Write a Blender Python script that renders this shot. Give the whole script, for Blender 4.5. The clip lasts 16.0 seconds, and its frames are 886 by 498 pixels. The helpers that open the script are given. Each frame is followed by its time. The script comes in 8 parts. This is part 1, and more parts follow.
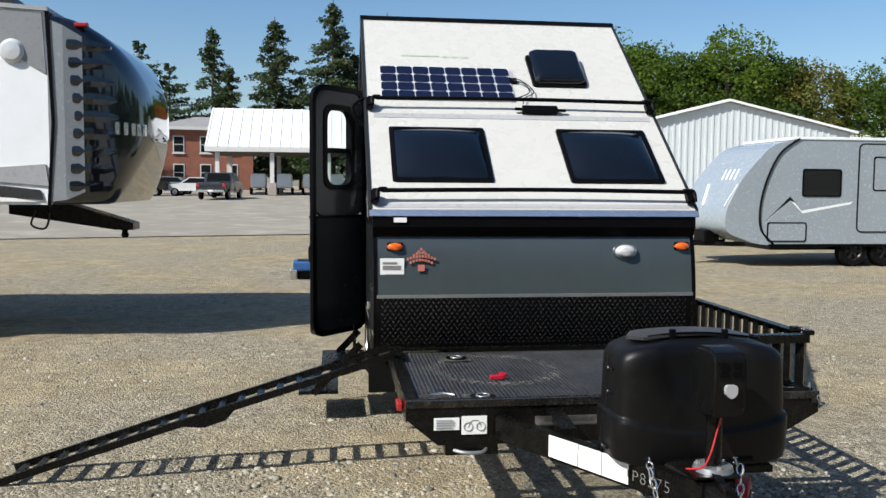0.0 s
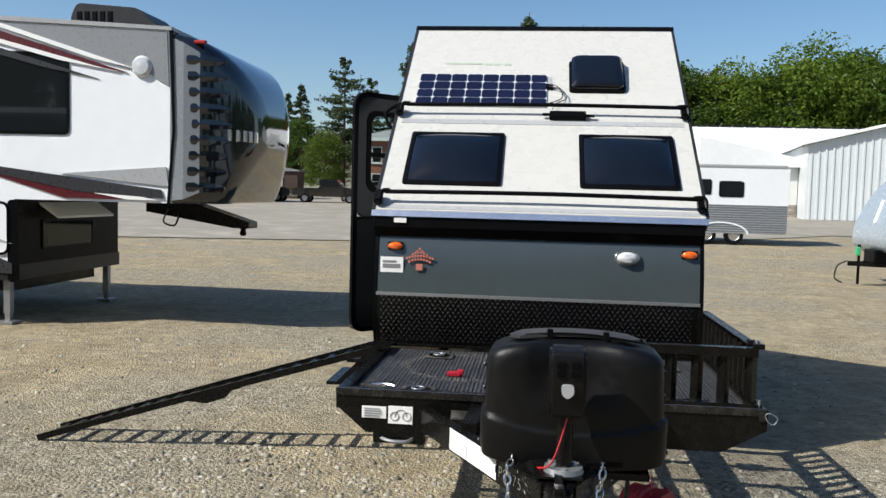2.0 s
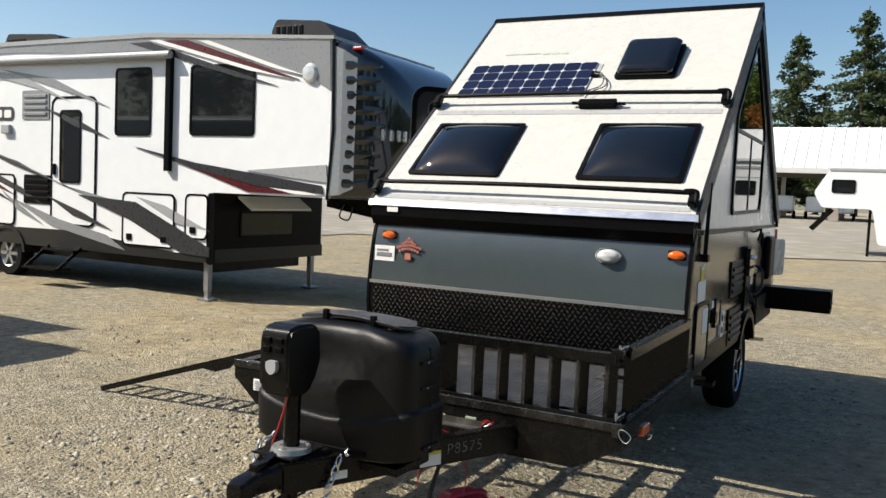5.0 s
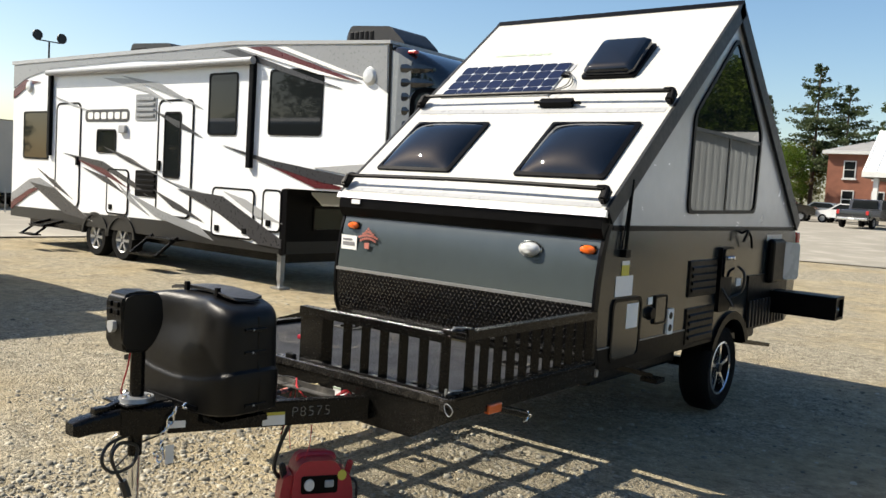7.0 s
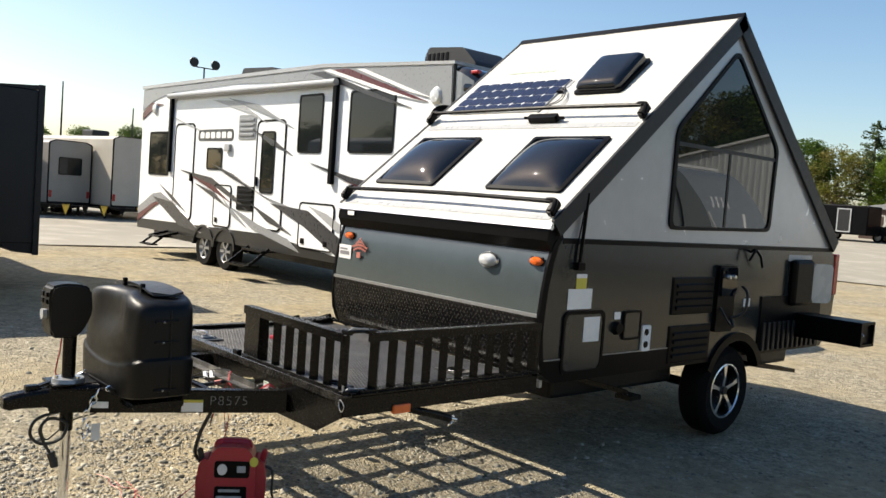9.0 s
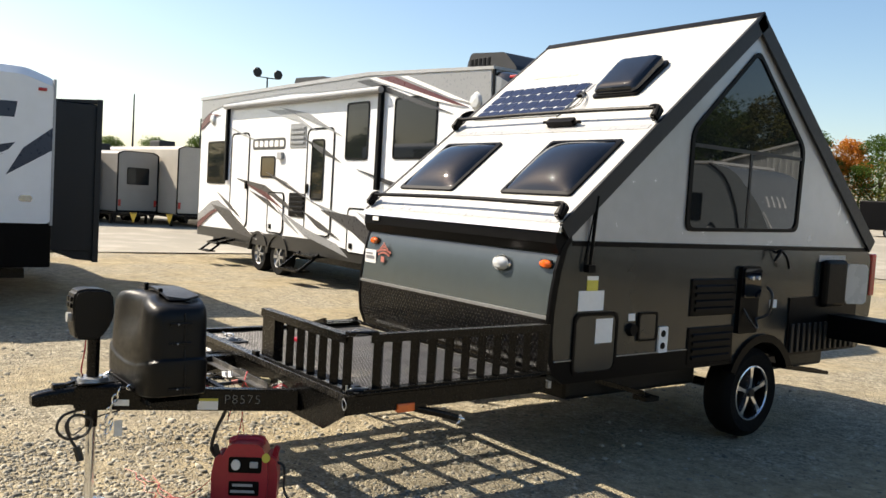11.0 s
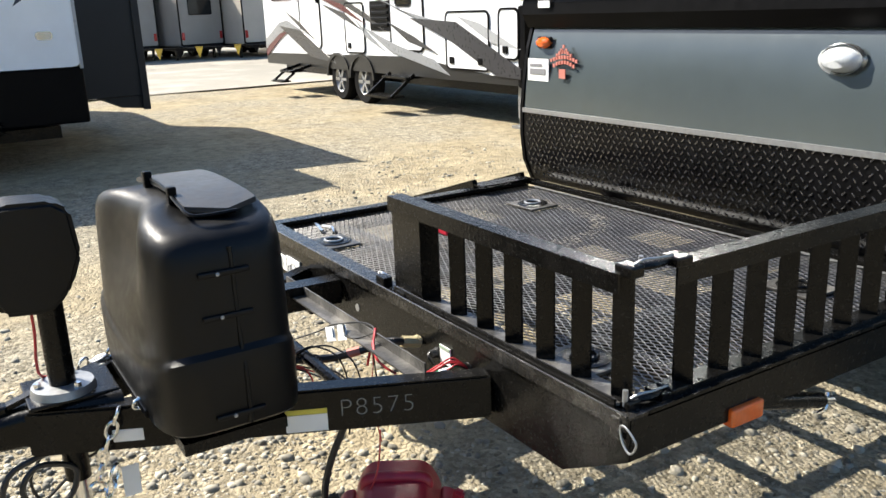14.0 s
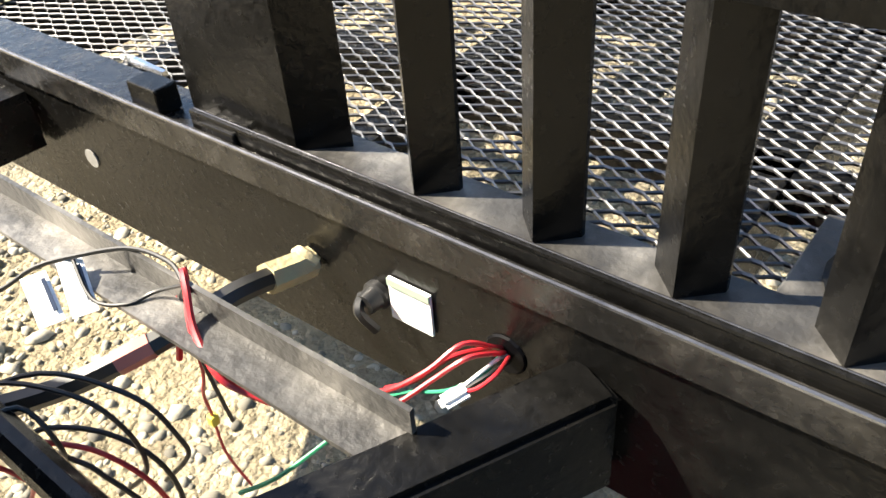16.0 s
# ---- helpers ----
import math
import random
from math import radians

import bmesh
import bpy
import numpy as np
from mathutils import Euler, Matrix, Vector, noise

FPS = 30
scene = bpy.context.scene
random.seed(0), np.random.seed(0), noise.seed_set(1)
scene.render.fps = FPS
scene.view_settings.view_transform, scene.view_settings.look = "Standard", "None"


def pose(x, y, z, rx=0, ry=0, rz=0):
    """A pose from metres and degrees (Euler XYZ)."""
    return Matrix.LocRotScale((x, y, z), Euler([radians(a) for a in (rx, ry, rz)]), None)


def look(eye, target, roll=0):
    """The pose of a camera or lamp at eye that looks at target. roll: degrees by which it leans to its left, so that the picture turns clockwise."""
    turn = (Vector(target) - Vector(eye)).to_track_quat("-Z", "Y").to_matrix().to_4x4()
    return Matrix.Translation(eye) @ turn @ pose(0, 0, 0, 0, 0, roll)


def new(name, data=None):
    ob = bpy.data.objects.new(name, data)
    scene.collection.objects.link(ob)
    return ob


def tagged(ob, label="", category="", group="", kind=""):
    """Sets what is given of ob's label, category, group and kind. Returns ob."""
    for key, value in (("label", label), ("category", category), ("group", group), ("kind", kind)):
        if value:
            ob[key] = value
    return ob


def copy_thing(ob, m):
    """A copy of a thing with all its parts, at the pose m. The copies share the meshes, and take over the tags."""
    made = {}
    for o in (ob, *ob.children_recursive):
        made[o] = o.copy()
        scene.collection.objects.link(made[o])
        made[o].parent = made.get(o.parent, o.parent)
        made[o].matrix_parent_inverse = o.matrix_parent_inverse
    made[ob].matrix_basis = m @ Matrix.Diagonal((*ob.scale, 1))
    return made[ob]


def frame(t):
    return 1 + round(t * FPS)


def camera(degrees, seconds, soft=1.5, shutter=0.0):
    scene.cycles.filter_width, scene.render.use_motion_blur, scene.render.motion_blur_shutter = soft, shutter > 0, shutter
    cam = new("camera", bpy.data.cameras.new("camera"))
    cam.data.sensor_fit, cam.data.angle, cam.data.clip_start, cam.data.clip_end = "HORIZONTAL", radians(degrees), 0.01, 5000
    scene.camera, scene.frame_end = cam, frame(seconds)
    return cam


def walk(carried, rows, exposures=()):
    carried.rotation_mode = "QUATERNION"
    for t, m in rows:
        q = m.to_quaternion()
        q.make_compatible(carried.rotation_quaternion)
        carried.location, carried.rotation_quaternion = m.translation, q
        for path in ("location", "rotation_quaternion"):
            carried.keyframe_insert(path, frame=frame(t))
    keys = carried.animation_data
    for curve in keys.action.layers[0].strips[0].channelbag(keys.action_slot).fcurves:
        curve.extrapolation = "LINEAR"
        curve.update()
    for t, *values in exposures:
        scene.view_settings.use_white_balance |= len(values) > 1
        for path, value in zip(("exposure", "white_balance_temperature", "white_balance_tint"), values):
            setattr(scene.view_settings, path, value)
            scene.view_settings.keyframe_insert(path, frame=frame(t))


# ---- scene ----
cam = camera(55.4, 16.0)

PATH = [
    (0, (-0.235, 0.015, 1.679), (0.017, 1.994, 1.532), 0.4),
    (0.5, (0.059, -0.08, 1.652), (0.196, 1.911, 1.525), 0.8),
    (1, (0.361, -0.101, 1.639), (0.385, 1.895, 1.518), 1.2),
    (1.5, (0.688, -0.137, 1.639), (0.595, 1.857, 1.515), 1.3),
    (2, (1.029, -0.154, 1.637), (0.812, 1.83, 1.511), 1.5),
    (2.5, (1.35, 0.013, 1.608), (1.008, 1.979, 1.488), 1.9),
    (3, (1.722, -0.012, 1.645), (1.257, 1.929, 1.506), 1.3),
    (3.5, (2.058, 0.083, 1.636), (1.469, 1.99, 1.501), 1.8),
    (4, (2.369, 0.278, 1.596), (1.652, 2.14, 1.466), 2.1),
    (6.3, (3.856, 0.77, 1.584), (2.724, 2.413, 1.439), 3.4),
    (6.5, (3.973, 0.828, 1.599), (2.817, 2.453, 1.451), 3.5),
    (7, (4.315, 0.977, 1.599), (3.077, 2.541, 1.457), 3.5),
    (7.5, (4.6, 1.14, 1.612), (3.291, 2.646, 1.475), 3.9),
    (8, (4.846, 1.324, 1.602), (3.466, 2.766, 1.475), 4.3),
    (10.5, (5.541, 1.779, 1.645), (3.964, 3.002, 1.528), 3.4),
    (11, (5.546, 1.779, 1.645), (3.956, 2.986, 1.528), 3.4),
    (11.5, (5.437, 1.831, 1.631), (3.829, 3.014, 1.514), 3.5),
    (12, (5.107, 1.948, 1.598), (3.471, 3.089, 1.452), 3.5),
    (12.5, (4.737, 2.126, 1.556), (3.057, 3.189, 1.343), 2.7),
    (13, (4.261, 2.33, 1.55), (2.559, 3.332, 1.232), 0.7),
    (13.5, (3.722, 2.542, 1.537), (2.035, 3.525, 1.102), -1.4),
    (14, (3.223, 2.755, 1.48), (1.586, 3.762, 0.928), -2.2),
    (14.5, (2.824, 2.925, 1.428), (1.275, 3.981, 0.731), -3.4),
    (15, (2.446, 3.117, 1.338), (1.023, 4.201, 0.444), -4.1),
    (15.5, (2.127, 3.3, 1.216), (0.854, 4.405, 0.139), -5.4),
    (16, (1.855, 3.42, 1.113), (0.832, 4.611, -0.125), -4.6),
]
walk(cam, [(t, look(eye, target, roll)) for t, eye, target, roll in PATH],
     [(0, 0.45, 6400, 10), (3.5, 0.45, 6650, 10), (6.5, 0.85, 7150, 10), (8, 0.9, 7150, 10), (11, 1.05, 7500, 12), (12.5, 1.05, 7400, 12), (13.5, 1.2, 6700, 10), (14.5, 1.65, 7000, 10), (16, 2.1, 7400, 10)])


# ---- world, sun, exposure ----
SUN = Vector((-0.92, -0.53, 1.0)).normalized()
world = bpy.data.worlds.new("world")
scene.world = world
world.use_nodes = True
wn = world.node_tree
bg = wn.nodes["Background"]
sky = wn.nodes.new("ShaderNodeTexSky")
sky.sky_type = "NISHITA"
sky.sun_disc = False
sky.sun_elevation = math.asin(SUN.z)
sky.sun_rotation = math.atan2(SUN.x, SUN.y)
sky.altitude = 200
sky.air_density = 1.0
sky.dust_density = 1.4
sky.ozone_density = 1.6
vivid = wn.nodes.new("ShaderNodeHueSaturation")
vivid.inputs["Saturation"].default_value = 1.22
wn.links.new(sky.outputs[0], vivid.inputs["Color"])
wn.links.new(vivid.outputs[0], bg.inputs[0])
bg.inputs[1].default_value = 0.098
sun_data = bpy.data.lights.new("sun", "SUN")
sun_data.energy = 5.0
sun_data.angle = radians(0.55)
sun_data.color = (1.0, 0.97, 0.90)
sun = new("sun", sun_data)
sun.matrix_world = look(SUN * 30, (0, 0, 0))


# ---- materials ----
def mat(name, color, rough=0.6, metal=0.0, var=0.12, scale=8.0, bump=0.0, bscale=60.0, spec=0.5,
        island=0.0, obj_random=0.0, coat=0.0, second=None, second_amount=0.4, stretch=None):
    """A surface: base colour broken up at two scales, optional relief."""
    m = bpy.data.materials.new(name)
    m.use_nodes = True
    nt = m.node_tree
    b = nt.nodes["Principled BSDF"]
    b.inputs["Roughness"].default_value = rough
    b.inputs["Metallic"].default_value = metal
    b.inputs["Specular IOR Level"].default_value = spec
    b.inputs["Coat Weight"].default_value = coat
    tc = nt.nodes.new("ShaderNodeTexCoord")
    src = tc.outputs["Object"]
    if stretch:
        mp = nt.nodes.new("ShaderNodeMapping")
        mp.inputs["Scale"].default_value = stretch
        nt.links.new(src, mp.inputs[0])
        src = mp.outputs[0]
    big = nt.nodes.new("ShaderNodeTexNoise")
    big.inputs["Scale"].default_value = scale * 0.25
    big.inputs["Detail"].default_value = 5
    fine = nt.nodes.new("ShaderNodeTexNoise")
    fine.inputs["Scale"].default_value = scale * 3
    fine.inputs["Detail"].default_value = 6
    for n in (big, fine):
        nt.links.new(src, n.inputs["Vector"])
    add = nt.nodes.new("ShaderNodeMath")
    add.operation = "ADD"
    nt.links.new(big.outputs[0], add.inputs[0])
    nt.links.new(fine.outputs[0], add.inputs[1])
    ramp = nt.nodes.new("ShaderNodeMapRange")
    ramp.inputs[1].default_value, ramp.inputs[2].default_value = 0.7, 1.3
    ramp.inputs[3].default_value, ramp.inputs[4].default_value = 1 - var, 1 + var
    nt.links.new(add.outputs[0], ramp.inputs[0])
    value = ramp.outputs[0]
    for amount, socket in ((island, "Random Per Island"), (obj_random, "Random")):
        if amount:
            g = nt.nodes.new("ShaderNodeNewGeometry" if "Island" in socket else "ShaderNodeObjectInfo")
            r = nt.nodes.new("ShaderNodeMapRange")
            r.inputs[3].default_value, r.inputs[4].default_value = 1 - amount, 1 + amount
            nt.links.new(g.outputs[socket], r.inputs[0])
            mul = nt.nodes.new("ShaderNodeMath")
            mul.operation = "MULTIPLY"
            nt.links.new(value, mul.inputs[0])
            nt.links.new(r.outputs[0], mul.inputs[1])
            value = mul.outputs[0]
    base = nt.nodes.new("ShaderNodeRGB")
    base.outputs[0].default_value = (*color, 1)
    col = base.outputs[0]
    if second:
        blot = nt.nodes.new("ShaderNodeTexNoise")
        blot.inputs["Scale"].default_value = scale * 0.7
        blot.inputs["Detail"].default_value = 8
        nt.links.new(src, blot.inputs["Vector"])
        cut = nt.nodes.new("ShaderNodeMapRange")
        cut.inputs[1].default_value, cut.inputs[2].default_value = 0.48, 0.68
        cut.inputs[4].default_value = second_amount
        nt.links.new(blot.outputs[0], cut.inputs[0])
        mx = nt.nodes.new("ShaderNodeMix")
        mx.data_type = "RGBA"
        nt.links.new(cut.outputs[0], mx.inputs["Factor"])
        nt.links.new(col, mx.inputs["A"])
        mx.inputs["B"].default_value = (*second, 1)
        col = mx.outputs["Result"]
    vm = nt.nodes.new("ShaderNodeVectorMath")
    vm.operation = "SCALE"
    nt.links.new(col, vm.inputs[0])
    nt.links.new(value, vm.inputs["Scale"])
    nt.links.new(vm.outputs[0], b.inputs["Base Color"])
    rr = nt.nodes.new("ShaderNodeMapRange")
    rr.inputs[1].default_value, rr.inputs[2].default_value = 0.3, 0.7
    rr.inputs[3].default_value, rr.inputs[4].default_value = max(0.02, rough * 0.85), min(1, rough * 1.15)
    nt.links.new(fine.outputs[0], rr.inputs[0])
    nt.links.new(rr.outputs[0], b.inputs["Roughness"])
    if bump:
        bn = nt.nodes.new("ShaderNodeTexNoise")
        bn.inputs["Scale"].default_value = bscale
        bn.inputs["Detail"].default_value = 4
        nt.links.new(src, bn.inputs["Vector"])
        bp = nt.nodes.new("ShaderNodeBump")
        bp.inputs["Strength"].default_value = bump
        bp.inputs["Distance"].default_value = 0.01
        nt.links.new(bn.outputs[0], bp.inputs["Height"])
        nt.links.new(bp.outputs[0], b.inputs["Normal"])
    return m


WHITE = mat("white_gelcoat", (0.48, 0.475, 0.445), 0.28, var=0.03, scale=3)
FW_WHITE = mat("white_fibreglass", (0.78, 0.80, 0.815), 0.22, var=0.03, scale=2)
LIGHT_ALU = mat("light_silver_sheet", (0.391, 0.3995, 0.4165), 0.24, 0.35, var=0.05, scale=3)
GUNMETAL = mat("charcoal_metallic_sheet", (0.027, 0.031, 0.032), 0.20, 0.30, var=0.06, scale=4, coat=0.1)
FRONT_GREY = mat("slate_grey_sheet", (0.068, 0.084, 0.0896), 0.2, 0.35, var=0.05, scale=4)
BLACK_TRIM = mat("black_trim", (0.0025, 0.0025, 0.003), 0.38, var=0.2, scale=10, spec=0.08)
DARK_TRIM = mat("dark_grey_trim", (0.0156, 0.0162, 0.0174), 0.45, var=0.12, scale=10, spec=0.3)
BLACK_STEEL = mat("black_painted_steel", (0.0036, 0.0035, 0.0033), 0.25, var=0.35, bump=0.10, bscale=90, spec=0.19, scale=30, second=(0.05, 0.046, 0.04), second_amount=0.07)
MESH_STEEL = mat("black_expanded_steel", (0.132, 0.132, 0.134), 0.36, 0.85, var=0.3, scale=20, second=(0.16, 0.15, 0.14), second_amount=0.4)
# pale base paints the sun glints on the tread lugs and lip edges
GLINT_STEEL = mat("glint_pale_steel", (0.16, 0.16, 0.165), 0.22, 0.85, var=0.3, scale=20)
WORN_STEEL = mat("worn_black_steel", (0.013, 0.0125, 0.012), 0.26, 0.3, var=0.4, bump=0.14, bscale=90, second=(0.15, 0.14, 0.125), scale=30, second_amount=0.16)
DUSTY = mat("dusty_grey_steel", (0.05, 0.048, 0.045), 0.45, 0.3, var=0.4, scale=14, bump=0.25, bscale=90, second=(0.27, 0.255, 0.23), second_amount=0.6)
DUST = mat("dry_dust", (0.15, 0.138, 0.118), 0.95, var=0.3, scale=40)
PLATE = mat("black_tread_plate", (0.006, 0.006, 0.0066), 0.25, 0.3, var=0.2, scale=12, spec=0.15)
POLY = mat("black_moulded_plastic", (0.0035, 0.0035, 0.0037), 0.40, var=0.15, scale=10, bump=0.12, bscale=420, spec=0.22)
# lighter lid plastic; its grey also stands in for sun sheen on top
LID = mat("sunlit_black_plastic", (0.032, 0.032, 0.033), 0.46, var=0.2, scale=14, bump=0.1, bscale=300, spec=0.4, second=(0.06, 0.058, 0.055), second_amount=0.4)
RUBBER = mat("black_rubber", (0.0045, 0.0045, 0.0045), 0.8, var=0.2, scale=20, bump=0.2, bscale=120, spec=0.1)
CHROME = mat("bright_zinc", (0.75, 0.75, 0.74), 0.22, 0.95, var=0.1, scale=20)
ALLOY = mat("machined_alloy", (0.72, 0.72, 0.73), 0.22, 0.9, var=0.05)
ALLOY_DARK = mat("black_alloy", (0.0225, 0.0225, 0.0225), 0.35, 0.5)
AMBER = mat("amber_lens", (0.68, 0.115, 0.015), 0.2, var=0.1, scale=30, coat=0.5)
RED_LENS = mat("red_lens", (0.375, 0.0225, 0.0225), 0.2, var=0.1, scale=30)
CLEAR_LENS = mat("clear_lens", (0.56, 0.58, 0.59), 0.12, 0.1, var=0.1, scale=40, coat=0.6)
PAPER = mat("white_paper_label", (0.76, 0.76, 0.741), 0.7, var=0.04, scale=10)
INK = mat("grey_ink", (0.1875, 0.1875, 0.195), 0.7)
RED_INK = mat("faded_red_ink", (0.465, 0.15, 0.1125), 0.6, var=0.1)
YELLOW = mat("yellow_label", (0.585, 0.51, 0.075), 0.6, var=0.05)
GREEN_INK = mat("pale_green_print", (0.3375, 0.42, 0.315), 0.5)
RED_PLASTIC = mat("red_plastic", (0.36, 0.010, 0.026), 0.38, var=0.1, scale=12, bump=0.06, bscale=200)
RED_WIRE = mat("red_insulation", (0.465, 0.0225, 0.03), 0.4)
GREEN_WIRE = mat("green_insulation", (0.0225, 0.2625, 0.135), 0.4)
BLACK_WIRE = mat("black_insulation", (0.0112, 0.0112, 0.0112), 0.45)
TAPE = mat("beige_tape", (0.4125, 0.345, 0.195), 0.7, bump=0.4, bscale=80)
CHALK = mat("chalk", (0.20, 0.195, 0.18), 0.95, var=0.3, scale=60)
SOLAR = mat("solar_cell", (0.0075, 0.0105, 0.0338), 0.16, 0.2, var=0.15, scale=12, obj_random=0.15)
SOLAR_BACK = mat("solar_backsheet", (0.465, 0.48, 0.495), 0.4)
GALV = mat("galvanised_steel", (0.315, 0.3225, 0.33), 0.4, 0.7, var=0.15, scale=20)
FW_GREY = mat("grey_vinyl", (0.23, 0.24, 0.25), 0.3, var=0.05)
FW_LIGHT = mat("silver_vinyl", (0.3375, 0.345, 0.3525), 0.3, var=0.05)
FW_DARK = mat("charcoal_vinyl", (0.033, 0.033, 0.036), 0.3, var=0.05)
FW_MAROON = mat("maroon_vinyl", (0.08, 0.011, 0.014), 0.3, var=0.05)
NOSE = mat("glossy_navy_cap", (0.01, 0.0125, 0.0175), 0.08, 0.1, var=0.05, coat=0.8)
NOSE_GREY = mat("grey_cap_side", (0.25, 0.27, 0.285), 0.25, var=0.05)
SKIRT = mat("dark_skirt", (0.0176, 0.0176, 0.0171), 0.35, var=0.1, spec=0.3)
NAVY = mat("navy_vinyl", (0.0263, 0.0375, 0.0638), 0.3, var=0.05)
SILVER_SIDE = mat("silver_fibreglass", (0.33, 0.375, 0.41), 0.25, 0.2, var=0.04)
BEIGE_SIDE = mat("beige_fibreglass", (0.42, 0.385, 0.33), 0.4, var=0.08)
TAN_SIDE = mat("grey_brown_sheet", (0.25, 0.235, 0.215), 0.45, var=0.08)
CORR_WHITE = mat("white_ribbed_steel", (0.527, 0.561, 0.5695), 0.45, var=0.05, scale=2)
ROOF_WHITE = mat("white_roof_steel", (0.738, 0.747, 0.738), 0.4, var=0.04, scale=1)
SHED_BROWN = mat("dark_brown_boards", (0.05, 0.026, 0.018), 0.7, var=0.25, scale=5)
BRICK = mat("red_brick", (0.225, 0.0863, 0.0525), 0.85, var=0.2, scale=6, obj_random=0.2)
STONE = mat("field_stone", (0.27, 0.2325, 0.2025), 0.85, var=0.25, scale=5, obj_random=0.25)
WOOD_TRIM = mat("white_wood_trim", (0.5625, 0.5625, 0.54), 0.6, var=0.05)
SHINGLE = mat("grey_shingle", (0.225, 0.225, 0.225), 0.8, var=0.15, scale=6)
CAR_BLACK = mat("black_car_paint", (0.009, 0.009, 0.0105), 0.15, 0.2, coat=0.8)
CAR_GREY = mat("dark_grey_car_paint", (0.0338, 0.036, 0.039), 0.2, 0.4, coat=0.7)
CAR_SILVER = mat("silver_car_paint", (0.315, 0.3525, 0.39), 0.22, 0.5, coat=0.6)
CAR_WHITE = mat("white_car_paint", (0.5625, 0.5625, 0.5625), 0.25, coat=0.5)
PENNANT_Y = mat("yellow_pennant", (0.5625, 0.375, 0.045), 0.6)
BARK = mat("bark", (0.075, 0.0562, 0.0413), 0.9, var=0.3, scale=10, bump=0.5, bscale=20)
BLUE_PLASTIC = mat("blue_plastic", (0.03, 0.0975, 0.27), 0.4)


def leaf(name, color, color2):
    m = mat(name, color, 0.55, var=0.2, scale=0.6, island=0.18, obj_random=0.16, second=color2, second_amount=0.8)
    nt = m.node_tree
    b = nt.nodes["Principled BSDF"]
    b.inputs["Specular IOR Level"].default_value = 0.25
    tr = nt.nodes.new("ShaderNodeBsdfTranslucent")
    nt.links.new(b.inputs["Base Color"].links[0].from_socket, tr.inputs[0])
    mx = nt.nodes.new("ShaderNodeMixShader")
    mx.inputs[0].default_value = 0.45
    nt.links.new(b.outputs[0], mx.inputs[1])
    nt.links.new(tr.outputs[0], mx.inputs[2])
    nt.links.new(mx.outputs[0], nt.nodes["Material Output"].inputs[0])
    return m


LEAF_GREEN = leaf("green_leaves", (0.092, 0.15, 0.016), (0.13, 0.168, 0.02))
LEAF_DARK = leaf("dark_green_leaves", (0.05, 0.092, 0.013), (0.075, 0.118, 0.016))
LEAF_ORANGE = leaf("orange_leaves", (0.40, 0.145, 0.02), (0.30, 0.15, 0.024))
LEAF_OLIVE = leaf("olive_leaves", (0.13, 0.135, 0.028), (0.17, 0.13, 0.03))
NEEDLES = leaf("spruce_needles", (0.058, 0.085, 0.036), (0.09, 0.105, 0.048))


def tinted_glass(name, color, rough=0.03, shine=0.24):
    m = bpy.data.materials.new(name)
    m.use_nodes = True
    b = m.node_tree.nodes["Principled BSDF"]
    b.inputs["Base Color"].default_value = (*color, 1)
    b.inputs["Roughness"].default_value = rough
    b.inputs["Specular IOR Level"].default_value = shine
    b.inputs["Coat Weight"].default_value = 0.0
    b.inputs["Coat Roughness"].default_value = 0.02
    return m


GLASS = tinted_glass("dark_tinted_glass", (0.010, 0.012, 0.013))
GLASS_GREEN = tinted_glass("green_tinted_glass", (0.012, 0.024, 0.020))
GABLE_GLASS = tinted_glass("grey_tinted_glass", (0.010, 0.012, 0.013), 0.015, 0.5)
ACRYLIC = tinted_glass("smoked_acrylic", (0.004, 0.006, 0.010), 0.014, 0.5)
CLEAR = bpy.data.materials.new("clear_glass")
CLEAR.use_nodes = True
_b = CLEAR.node_tree.nodes["Principled BSDF"]
_b.inputs["Base Color"].default_value = (0.75, 0.85, 0.82, 1)
_b.inputs["Roughness"].default_value = 0.02
_b.inputs["Transmission Weight"].default_value = 1.0
_b.inputs["IOR"].default_value = 1.1


